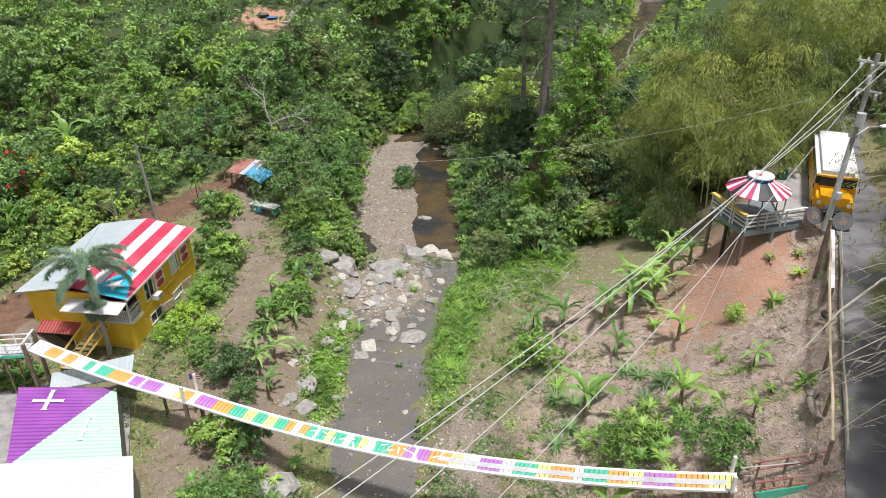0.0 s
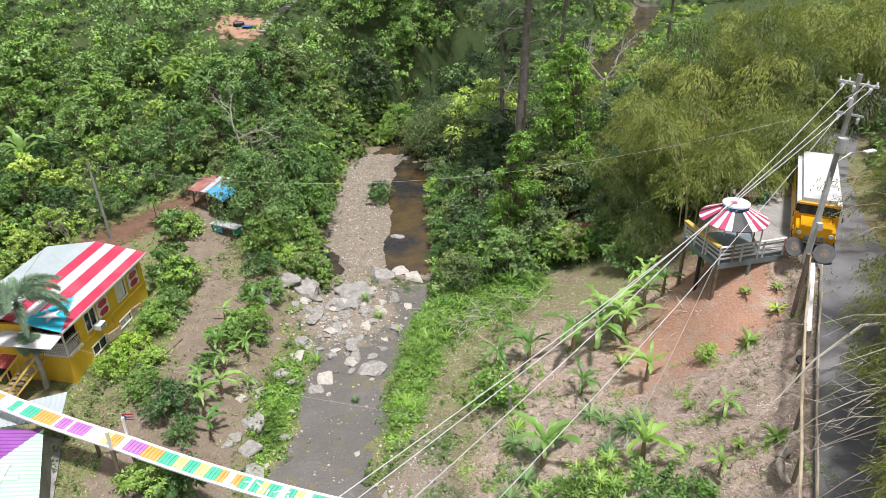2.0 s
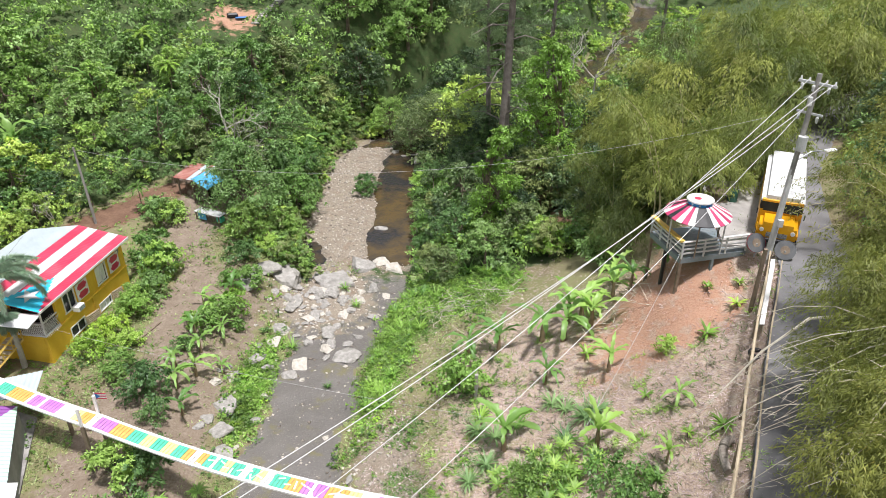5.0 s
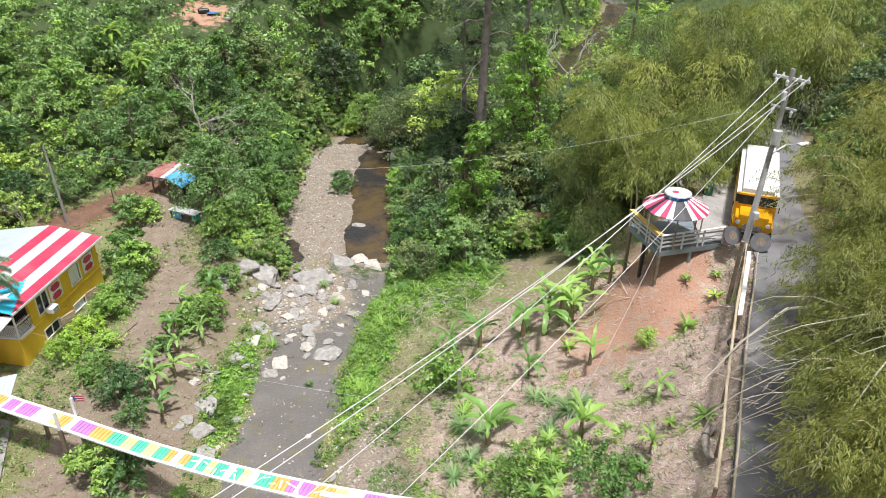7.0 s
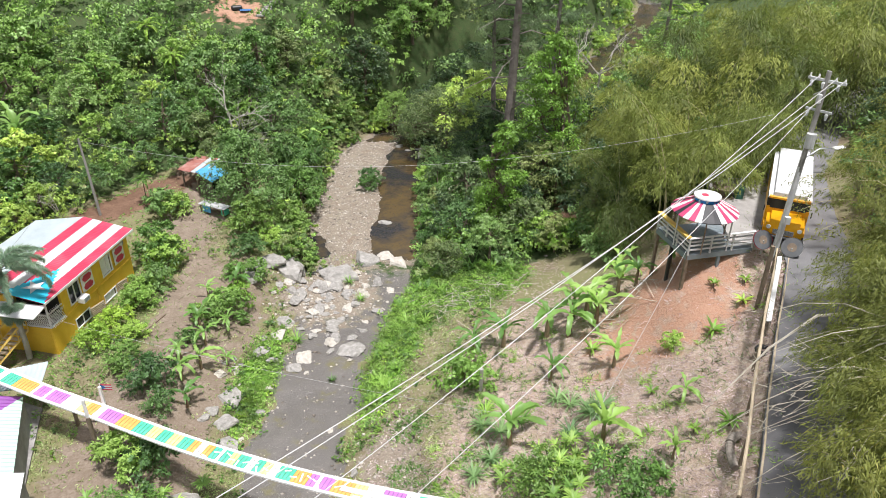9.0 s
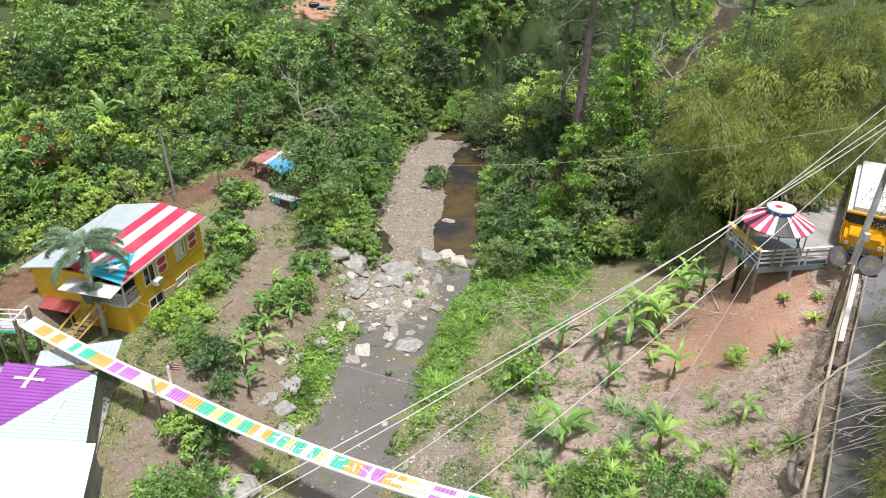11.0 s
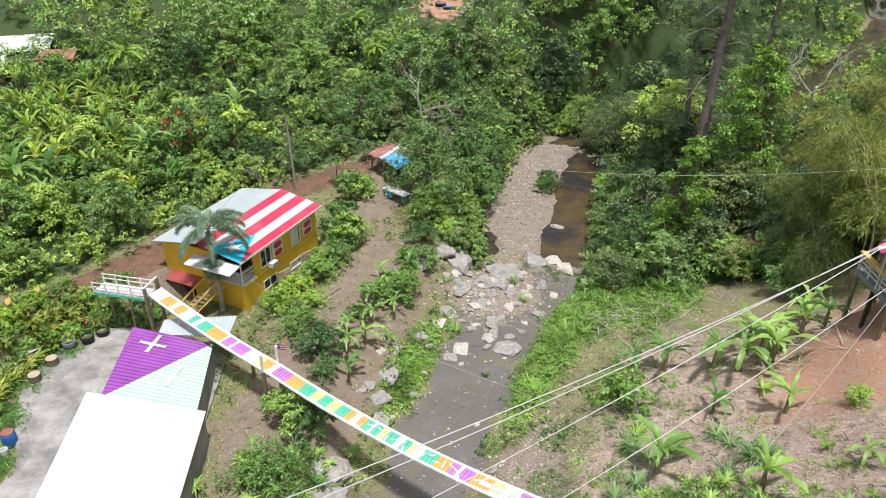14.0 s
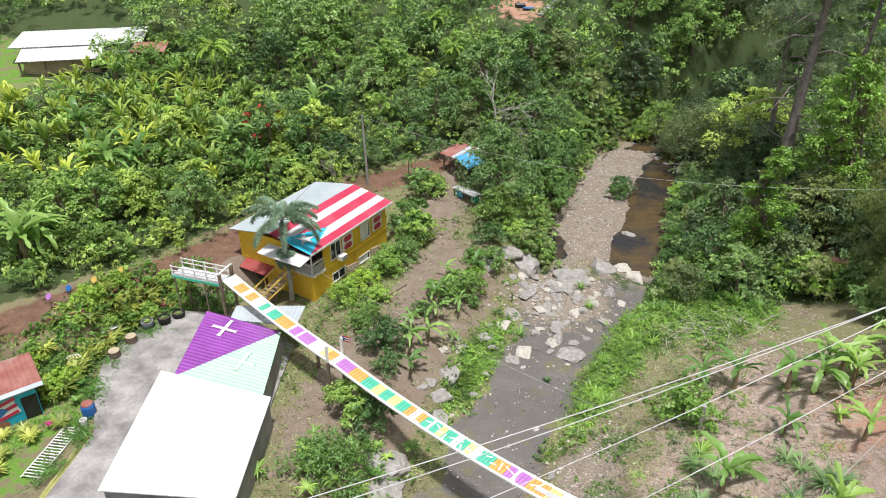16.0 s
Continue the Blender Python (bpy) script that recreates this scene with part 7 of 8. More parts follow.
def planter(x, y, r, m, label):
    ob = thing("planter", (x, y, put_flat(x, y)), label, "planter", "planters")
    s = Soup()
    n = 14
    prof = [(r * 0.8, 0.0), (r, 0.35), (r * 0.98, 0.55), (r * 0.82, 0.55), (r * 0.8, 0.42)]
    for q, z in prof:
        s.v += [(q * math.cos(6.2832 * k / n), q * math.sin(6.2832 * k / n), z) for k in range(n)]
    for j in range(len(prof) - 1):
        for k in range(n):
            s.f.append((j * n + k, j * n + (k + 1) % n, (j + 1) * n + (k + 1) % n, (j + 1) * n + k))
            s.i.append(0)
    s.link("pot", M[m], ob)
    bm = bmesh.new()
    bmesh.ops.create_cone(bm, cap_ends=True, segments=n, radius1=r * 0.8, radius2=r * 0.8, depth=0.03, matrix=Matrix.Translation((0, 0, 0.42)))
    part("soil", bm, M["bark"], ob)
    lf = new("plant", proto_rosette(int(abs(x * 10)), 14, 0.35, 0.05, "leaf_grass", 0.9))
    lf.parent, lf.location = ob, (0, 0, 0.42)


for x, y, m in ((-32.4, 34.3, "grey_paint"), (-31.6, 35.2, "rubber"), (-31.2, 36.3, "rubber")):
    planter(x, y, 0.48, m, "old tyre-like planter with small green plants")


def garden_bench(x, y, turn):
    ob = thing("garden_bench", (x, y, put_flat(x, y)), "white curved metal garden bench among the plants", "bench", "garden benches", turn)
    for k in range(7):
        s = Soup()
        a = (k - 3) * 0.18
        s.tube([(a, 0, 0.42), (a * 1.1, 0.32, 0.62), (a * 0.9, 0.5, 1.0)], 0.02, 5)
        s.link("back_bar", M["white_paint"], ob)
    s = Soup()
    s.tube([(-0.7, -0.1, 0.0), (-0.7, 0.1, 0.55), (-0.55, 0.48, 0.9), (0, 0.52, 1.05), (0.55, 0.48, 0.9), (0.7, 0.1, 0.55), (0.7, -0.1, 0.0)], 0.035, 6)
    s.link("frame", M["white_paint"], ob)
    part("seat", box((1.3, 0.45, 0.05), (0, 0.05, 0.42), bevel=0.01), M["white_paint"], ob)
    for sx in (-0.55, 0.55):
        part("leg", box((0.05, 0.05, 0.42), (sx, -0.12, 0.21)), M["white_paint"], ob)


garden_bench(-33.8, 32.2, 1.2)
garden_bench(-33.4, 28.4, 1.2)

# barrel and bucket
BAR = thing("barrel", (-29.1, 25.5, put_flat(-29.1, 25.5)), "blue plastic barrel with a reddish lid", "barrel")
s = Soup()
n = 18
for r, z in ((0.36, 0), (0.42, 0.15), (0.43, 0.5), (0.42, 0.85), (0.36, 0.98), (0.36, 1.0)):
    s.v += [(r * math.cos(6.2832 * k / n), r * math.sin(6.2832 * k / n), z) for k in range(n)]
for j in range(5):
    for k in range(n):
        s.f.append((j * n + k, j * n + (k + 1) % n, (j + 1) * n + (k + 1) % n, (j + 1) * n + k))
        s.i.append(0)
s.link("body", M["blue_paint"], BAR)
bm = bmesh.new()
bmesh.ops.create_cone(bm, cap_ends=True, segments=18, radius1=0.37, radius2=0.35, depth=0.06, matrix=Matrix.Translation((0, 0, 1.02)))
part("lid", bm, M["rust_roof"], BAR, "reddish barrel lid")
BKT = thing("bucket", (-28.6, 24.6, put_flat(-28.6, 24.6)), "tall white plastic bucket beside the barrel", "bucket")
s = Soup()
for r, z in ((0.17, 0), (0.23, 0.62), (0.2, 0.62), (0.15, 0.05)):
    s.v += [(r * math.cos(6.2832 * k / 14), r * math.sin(6.2832 * k / 14), z) for k in range(14)]
for j in range(3):
    for k in range(14):
        s.f.append((j * 14 + k, j * 14 + (k + 1) % 14, (j + 1) * 14 + (k + 1) % 14, (j + 1) * 14 + k))
        s.i.append(0)
s.link("body", M["white_paint"], BKT)

# white slatted frame lying by the yard, and bamboo poles
FR = thing("slatted_frame", (-28.7, 22.2, put_flat(-28.7, 22.2) + 0.12), "white painted metal gate lying on the grass", "gate", turn=radians(-76))
for y in (-0.55, 0.55):
    part("rail", box((4.2, 0.06, 0.06), (0, y, 0.1)), M["white_paint"], FR)
for k in range(19):
    part("bar", box((0.07, 1.1, 0.035), (-2.0 + k * 0.222, 0, 0.14)), M["white_paint"], FR)
for k in range(5):
    ob = thing("bamboo_pole", (-26.6 - 0.13 * k, 21.5, put_flat(-27.5, 21.6) + 0.05 + 0.02 * (k % 2)), "long yellow cut bamboo pole on the ground", "bamboo pole", "bamboo poles", radians(103 + k))
    s = Soup()
    s.tube([(-2.6, 0, 0.05), (0, 0.02, 0.05), (2.6, 0, 0.05)], [0.055, 0.05, 0.04], 7)
    s.link("pole", M["green_culm"], ob)
    for j in range(7):
        bm = bmesh.new()
        bmesh.ops.create_cone(bm, cap_ends=False, segments=7, radius1=0.06, radius2=0.06, depth=0.03, matrix=Matrix.Translation((-2.2 + j * 0.72, 0, 0.05)) @ Matrix.Rotation(radians(90), 4, "Y"))
        part("node_ring", bm, M["culm"], ob)

# painted shed at the roadside
SH = thing("painted_shed", (-32.2, 24.6, 0.55), "small shed with a painted mural and rusty roof", "shed", turn=radians(61))
part("mural_wall", box((4.4, 0.15, 2.3), (-2.2, 0, 1.15)), M["cyan_paint"], SH, "wall with a blue and brown mural")
part("side_wall", box((0.15, 3.0, 2.3), (0.0, 1.5, 1.15)), M["dark_inside"], SH)
# black slab on the closed wall paints the darkness of the doorway
part("door", box((0.9, 0.06, 1.9), (-0.5, -0.09, 1.0)), M["black_paint"], SH, "black panel standing in for the shed's unlit doorway")
flagp = part("flag_panel", box((1.5, 0.02, 1.25), (-1.95, -0.09, 1.5), (0, radians(-12), 0)), M["white_paint"], SH, "painted striped flag on the wall")
for k in range(3):
    part("stripe", box((1.5, 0.02, 0.24), (-1.95, -0.105, 1.0 + 0.5 * k), (0, radians(-12), 0)), M["red_paint"], flagp)
tri = bmesh.new()
vs = [tri.verts.new(v) for v in ((-2.8, -0.125, 0.75), (-2.6, -0.125, 2.15), (-1.7, -0.125, 1.5))]
tri.faces.new(vs)
part("triangle", tri, M["blue_paint"], flagp)
for x, z, r, m in ((-3.4, 1.1, 0.62, "mural_brown"), (-3.0, 0.6, 0.5, "red_paint"), (-2.2, 0.4, 0.34, "mural_brown"), (-3.9, 1.7, 0.35, "green_paint"), (-4.0, 0.5, 0.4, "mural_brown")):
    bm = bmesh.new()
    bmesh.ops.create_cone(bm, cap_ends=True, segments=14, radius1=r, radius2=r, depth=0.02, matrix=Matrix.Translation((x, -0.087, z)) @ Matrix.Rotation(radians(90), 4, "X"))
    part("mural_shape", bm, M[m], SH)
ribbed("roof", SH, (-4.7, -0.25, 2.45), (0.5, -0.25, 2.45), (0.5, 3.2, 2.95), (-4.7, 3.2, 2.95), 0.3, [M["rust_roof"]], lambda u, v: 0, 0.04, label="rusty red metal roof")
part("eave_strip", box((5.2, 0.4, 0.06), (-2.1, -0.12, 2.53), (radians(7), 0, 0)), M["zinc"], SH, "pale new metal strip at the eave")

# low cover on the garden bank and the slope to the dirt road
cover_items = []
for _ in range(260):
    y = 27.5 + 11.0 * rng_h.random_sample()
    x = float(np.interp(y, (25, 28, 31, 34, 38.5), (-31.4, -32.4, -32.9, -32.9, -31.4))) - 4.2 * rng_h.random_sample() ** 1.2
    cover_items.append((rng_h.choice(4, p=[0.1, 0.3, 0.1, 0.5]), x, y, 0.22 + 0.2 * rng_h.random_sample(), 3, 30, 0.15))
for _ in range(120):
    x, y = -33.5 + 5.5 * rng_h.random_sample(), 37.6 + 2.4 * rng_h.random_sample()
    cover_items.append((rng_h.choice(4, p=[0.3, 0.4, 0.1, 0.2]), x, y, 0.2 + 0.25 * rng_h.random_sample(), 3, 30, 0.15))
joined("ground_cover", "low light green creeping cover on the garden bank", cover_items, HERBS)

# garden plants by the yard: crotons, dracaenas, red cordylines
DRA = proto_rosette(201, 76, 0.85, 0.055, "leaf_yellow", 1.0, 0.9)
CRO = proto_rosette(202, 26, 0.5, 0.06, "flower_pink", 1.0, 0.6)
GRN = proto_rosette(203, 30, 0.6, 0.06, "leaf_grass", 1.0, 0.8)
for x, y, k, sc in ((-32.3, 26.4, 0, 1.5), (-33.2, 28.0, 0, 1.0), (-34.0, 30.0, 0, 1.1), (-34.6, 31.4, 0, 1.2), (-34.2, 33.4, 0, 1.1), (-34.0, 34.6, 0, 0.9), (-34.4, 35.6, 0, 1.0), (-33.6, 36.4, 0, 0.9), (-33.0, 36.9, 1, 1.1), (-32.4, 37.2, 1, 1.0), (-34.8, 33.6, 1, 0.8),
                    (-31.8, 37.6, 1, 0.8), (-30.4, 23.6, 1, 0.7), (-31.4, 22.6, 0, 0.8), (-32.2, 21.8, 0, 0.7), (-30.2, 19.6, 0, 1.0), (-31.0, 17.6, 1, 0.9), (-33.4, 35.0, 2, 0.9), (-35.2, 31.0, 2, 1.0), (-35.4, 33.0, 2, 1.0), (-33.6, 30.2, 2, 0.8), (-31.6, 27.2, 2, 0.9), (-30.8, 26.0, 2, 0.9), (-30.0, 38.0, 0, 0.7)):
    put(("dracaena", "red_cordyline", "garden_plant")[k], ((DRA, CRO, GRN)[k],), ("foliage",), x, y, x * 7, sc,
        ("yellow-green striped dracaena in the garden bank", "magenta red leafed cordyline in the garden", "green leafy garden plant on the bank")[k], "garden plant", "garden plants", 0.25)
rng_y = np.random.RandomState(77)
for k in range(95):
    y = 25.5 + 13.0 * rng_y.random_sample()
    x = float(np.interp(y, (25, 28, 31, 34, 38.5), (-31.8, -32.8, -33.2, -33.2, -31.8))) - 3.0 * rng_y.random_sample() ** 1.4
    c = rng_y.choice(4, p=(0.36, 0.14, 0.3, 0.2))
    if c == 3:
        put("shrub", SHR[rng_y.choice((0, 2, 3))], ("trunk", "crown"), x - 0.3, y, k, 0.45 + 0.3 * rng_y.random_sample(), "small leafy garden bush on the bank", "shrub", "garden bushes")
    else:
        put(("dracaena", "red_cordyline", "garden_plant")[c], ((DRA, CRO, GRN)[c],), ("foliage",), x, y, k, 0.85 + 0.5 * rng_y.random_sample(),
            ("yellow-green striped dracaena in the garden bank", "magenta red leafed cordyline in the garden", "green leafy garden plant on the bank")[c], "garden plant", "garden plants", 0.25)
for x, y in ((-31.0, 20.6), (-31.4, 18.8), (-29.8, 17.4), (-32.4, 19.6), (-30.6, 22.4), (-29.9, 24.0)):
    put("dracaena", (DRA,), ("foliage",), x, y, x, 0.9, "yellow-green striped dracaena in the garden bank", "garden plant", "garden plants", 0.25)
moss = spots_in(lambda x, y, m: np.exp(-((x - np.interp(y, (17, 20, 24, 27, 31, 37), (-26.6, -26.8, -28.2, -30.6, -32.6, -32.0))) / 0.8) ** 2) * (0.5 + 0.5 * np.sin(y * 1.9)), 1500, -34, -27, 17, 38, rng_g)
moss[:, 2] = np.maximum(moss[:, 2], zt)
blades("grass", moss, rng_g, 0.22, 0.07, 0.7, "leaf_grass", "grass creeping over the yard's concrete edge", 3)
blades("grass", spots_in(lambda x, y, m: (1 - m["dirt"]) * (x < -30.5) * (x > -38), 2600, -38, -30, 14, 39, rng_g), rng_g, 0.3, 0.09, 0.6, "leaf_grass", "grass and herbs on the garden bank", 3)
for x, y, m in ((-36.2, 33.8, "yellow_timber"), (-37.0, 32.2, "blue_paint"), (-37.4, 30.8, "violet_paint"), (-35.4, 35.6, "yellow_timber")):
    ob = thing("pinwheel", (x, y, ground_z(x, y)), "small round coloured garden ornament on a stick", "garden ornament", "garden ornaments")
    s = Soup()
    s.tube([(0, 0, -0.2), (0, 0, 1.0)], 0.025, 5)
    s.link("stick", M["timber"], ob)
    bm = bmesh.new()
    bmesh.ops.create_cone(bm, cap_ends=True, segments=12, radius1=0.26, radius2=0.24, depth=0.06, matrix=Matrix.Translation((0, 0, 1.15)) @ Matrix.Rotation(radians(60), 4, "X"))
    part("disc", bm, M[m], ob)

# gangway from the dirt road to the footbridge
GW = thing("gangway", (-29.2, 37.3, 4.75), "raised wooden gangway with white rails to the footbridge", "gangway", turn=radians(4))
for k in range(14):
    part("deck_board", box((0.27, 1.25, 0.05), (-1.95 + k * 0.3, 0, 0)), M["rail_paint"], GW)
for y in (-0.62, 0.62):
    part("beam", box((4.3, 0.08, 0.2), (0, y, -0.13)), M["green_paint"], GW)
    for z in (0.4, 0.75):
        part("rail", box((4.3, 0.05, 0.07), (0, y, z)), M["white_paint"], GW)
    for k in range(5):
        part("rail_post", box((0.08, 0.08, 0.85), (-2.05 + k * 1.02, y, 0.4)), M["white_paint"], GW)
    for k in (0, 2):
        w = GW.matrix_basis @ Vector((-1.9 + k * 1.3, y, 0))
        h = 4.75 - ground_z(w.x, w.y) + 0.3
        if h > 0.4:
            part("leg", box((0.08, 0.08, h), (-1.9 + k * 1.3, y, -h / 2 - 0.1)), M["timber"], GW)
part("end_frame", box((0.12, 1.6, 0.1), (2.25, 0, 0.95)), M["white_paint"], GW)
for y in (-0.75, 0.75):
    w = GW.matrix_basis @ Vector((2.25, y, 0))
    h = 4.75 - put_flat(w.x, w.y)
    part("end_post", box((0.2, 0.2, h + 0.9), (2.25, y, 0.9 - (h + 0.9) / 2), bevel=0.02), M["timber"], GW, "heavy dark timber post")

# shed with a blue tarpaulin, and a table
WS = thing("tarp_shed", (-18.9, 65.2, ground_z(-18.9, 65.2) - 0.1), "open shed with rusty sheets and a blue tarpaulin", "shed", turn=radians(-20))
for x, y in ((-1.6, -1.2), (1.6, -1.2), (-1.6, 1.2), (1.6, 1.2), (0, -1.2)):
    part("post", box((0.12, 0.12, 2.3), (x, y, 1.1)), M["timber"], WS)
# walls in near-black, the shed's inner shade is in the colour
part("back_wall", box((3.2, 0.08, 2.1), (0, 1.2, 1.05)), M["dark_inside"], WS)
part("side_wall", box((0.08, 2.4, 1.9), (1.6, 0, 0.95)), M["dark_inside"], WS)
ribbed("roof", WS, (-1.9, -1.5, 2.2), (-1.9, 1.6, 2.55), (0.9, 1.6, 2.55), (0.9, -1.5, 2.2), 0.25, [M["rust_roof"], M["zinc"]], lambda u, v: 1 if 0.55 < v < 0.75 or v > 0.9 else 0, 0.03, label="patched rusty metal roof")
tp = bmesh.new()
bmesh.ops.create_grid(tp, x_segments=8, y_segments=8, size=1.0, matrix=Matrix.Translation((1.35, -0.6, 2.1)) @ Matrix.Rotation(radians(24), 4, "Y") @ Matrix.Diagonal((0.95, 1.25, 1, 1)))
for v in tp.verts:
    v.co.z += 0.06 * math.sin(v.co.x * 6) * math.cos(v.co.y * 5)
bmesh.ops.solidify(tp, geom=tp.faces[:], thickness=0.03)
part("tarpaulin", tp, M["blue_tarp"], WS, "sagging bright blue tarpaulin")
part("sack", box((0.7, 0.5, 0.6), (-0.9, -0.6, 0.35), bevel=0.12), M["timber"], WS)
TB = thing("work_table", (-16.9, 60.9, ground_z(-16.9, 60.9)), "long outdoor table with a pale worn top", "table", turn=radians(-24))
part("tabletop", box((3.0, 0.95, 0.07), (0, 0, 0.92), bevel=0.01), M["rail_paint"], TB)
for x in (-1.3, 1.3):
    for y in (-0.38, 0.38):
        part("leg", box((0.1, 0.1, 0.9), (x, y, 0.45)), M["timber"], TB)
part("side_panel", box((0.9, 0.05, 0.6), (-0.6, -0.4, 0.55)), M["blue_tarp"], TB, "blue panel under the table")
part("side_panel", box((0.5, 0.6, 0.5), (1.1, 0.1, 0.4), bevel=0.03), M["green_paint"], TB)

# flag on a pole by the bridge, sawn beam
FL = thing("flag_pole", (-16.6, 36.2, ground_z(-16.6, 36.2)), "small striped flag on a thin white pole", "flag")
s = Soup()
s.tube([(0, 0, -0.2), (0, 0, 2.6)], 0.03, 6)
s.link("pole", M["white_paint"], FL)
for k in range(5):
    part("stripe", box((0.7, 0.02, 0.09), (0.37, 0, 2.15 + k * 0.09)), M["red_paint" if k % 2 == 0 else "white_paint"], FL)
tri = bmesh.new()
for off in (-0.014, 0.014):
    tri.faces.new([tri.verts.new(v) for v in ((0.02, off, 2.1), (0.02, off, 2.56), (0.36, off, 2.33))])
part("triangle", tri, M["blue_paint"], FL)
bm_ob = thing("beam", (-17.2, 35.4, ground_z(-17.2, 35.4) + 1.4), "pale sawn beam resting on short trestles", "beam", turn=radians(6))
part("timber", box((2.4, 0.14, 0.12), (0, 0, 0)), M["pale_timber"], bm_ob)
for x in (-0.9, 0.9):
    part("trestle", box((0.1, 0.3, 1.4), (x, 0, -0.72)), M["timber"], bm_ob)
part("path_edge", box((0.14, 4.2, 0.2), (-17.3, 44.6, ground_z(-17.3, 44.6) + 0.02), (0, 0, radians(-18))), M["timber"])
tagged(bpy.data.objects["path_edge"], "rotten timber edging of the dirt path", "timber edging")

# far white-roofed house on the hill
FH = thing("hill_house", (-68.8, 65.2, 9.3), "distant low house with white metal roofs", "house", turn=radians(35))
part("wall", box((12.5, 6.0, 2.6), (0, 2.0, 1.3)), M["white_paint"], FH)
part("wall", box((8.0, 2.5, 2.2), (-1.5, -2.0, 1.1)), M["pale_timber"], FH, "brown boarded veranda wall")
ribbed("roof", FH, (-7.5, -1.2, 3.1), (7.5, -1.2, 3.1), (7.5, 5.6, 3.6), (-7.5, 5.6, 3.6), 0.5, [M["white_roof"]], lambda u, v: 0, 0.04, label="long white metal roof")
ribbed("roof", FH, (-6.0, -4.4, 2.2), (3.2, -4.4, 2.2), (3.2, -0.9, 3.0), (-6.0, -0.9, 3.0), 0.5, [M["white_roof"]], lambda u, v: 0, 0.04, label="white lean-to veranda roof")
for x in (-5.7, -3.0, 0.0, 2.9):
    part("post", box((0.16, 0.16, 2.3), (x, -4.1, 1.1)), M["timber"], FH)
part("window", box((1.2, 0.05, 0.9), (2.0, -3.28, 1.3)), M["glass"], FH)
part("window", box((1.2, 0.05, 0.9), (4.4, -1.03, 1.5)), M["glass"], FH)
SH2 = thing("hill_shed", (-60.0, 67.5, ground_z(-60, 67.5)), "weathered brown wooden shed among the plants", "shed", turn=radians(30))
part("wall", box((3.4, 2.6, 2.2), (0, 0, 1.1)), M["timber"], SH2)
ribbed("roof", SH2, (-2.0, -1.6, 2.2), (2.0, -1.6, 2.2), (2.0, 1.6, 2.7), (-2.0, 1.6, 2.7), 0.3, [M["rust_roof"]], lambda u, v: 0, 0.03)

# red cutting and steps on the far slope
FP = thing("covered_sack", (-23.3, 98.4, ground_z(-23.3, 98.4)), "dark sack and blue tarp on red soil", "sack")
part("sack", box((1.4, 0.8, 0.6), (-0.4, 0, 0.3), (0, 0, 0.4), 0.15), M["black_paint"], FP)
part("tarp", box((1.5, 0.8, 0.12), (0.8, -0.2, 0.08), (0, 0, 0.2), 0.04), M["blue_paint"], FP)

# ---- roadside on the bank ----
def edge_x(y):
    return float(np.interp(y, ED_Y, ED_X))


def road_z(y):
    return float(np.interp(y, RD_Y, RD_Z))


KB = thing("kerb_wall", (edge_x(35), 35, road_z(35)), "low white-topped concrete kerb wall by the road", "kerb")
s = Soup()
for k in range(9):
    y = 32.4 + k * 0.72
    x, z = edge_x(y) - 0.45 - edge_x(35), road_z(y) - road_z(35)
    s.v += [(x - 0.14, y - 35, z - 0.3), (x - 0.13, y - 35, z + 0.42), (x + 0.13, y - 35, z + 0.42), (x + 0.14, y - 35, z - 0.3)]
    if k:
        s.f += [(4 * k - 4 + j, 4 * k - 3 + j, 4 * k + 1 + j, 4 * k + j) for j in range(3)]
        s.i += [0, 0, 0]
s.link("wall", M["white_paint"], KB)
FN = thing("bamboo_fence", (edge_x(27), 27, road_z(27)), "rough roadside fence of bamboo poles and posts", "fence")


def fence_pt(y, off, up):
    return Vector((edge_x(y) + off - edge_x(27), y - 27, road_z(y) - road_z(27) + up))


for off, up, r in ((-0.75, 1.0, 0.075), (0.05, 0.4, 0.05)):
    for y0, y1 in ((21.6, 27.2), (26.8, 32.6), (32.2, 38.0)):
        s = Soup()
        s.tube([fence_pt(y0, off, up), fence_pt((y0 + y1) / 2, off + 0.05, up + 0.04), fence_pt(y1, off, up)], [r, r * 0.95, r * 0.8], 7)
        s.link("rail", M["pale_timber"], FN, "pale bamboo fence rail")
for y in (21.7, 24.3, 27.0, 29.8, 32.4, 35.2, 37.8):
    q = fence_pt(y, -0.72, 0)
    part("post", box((0.14, 0.14, 1.4), (q.x, q.y, q.z + 0.25), bevel=0.02), M["timber"], FN, "dark wooden fence post")
# pipe end on the bank
PI = thing("drain_pipe", (17.6, 25.4, ground_z(17.6, 25.4)), "curved grey corrugated drain pipe on the bank", "pipe")
s = Soup()
pts, rad = [], []
for k in range(29):
    a = -0.2 + 1.9 * k / 28
    pts.append((0.75 * math.cos(a) * -1 + 0.3, 1.5 * math.sin(a) - 0.6, 0.15 + 0.1 * math.sin(a)))
    rad.append(0.21 if k % 2 else 0.18)
s.tube(pts, rad, 10)
s.link("pipe", M["pipe"], PI)
TY = thing("tyre", (20.6, 31.2, ground_z(20.6, 31.2)), "old black tyre lying by the fence", "tyre")
bm = bmesh.new()
n1, n2 = 18, 8
ring = [[bm.verts.new(((0.32 + 0.12 * math.cos(b)) * math.cos(a), (0.32 + 0.12 * math.cos(b)) * math.sin(a), 0.12 + 0.12 * math.sin(b))) for b in [6.2832 * j / n2 for j in range(n2)]] for a in [6.2832 * i / n1 for i in range(n1)]]
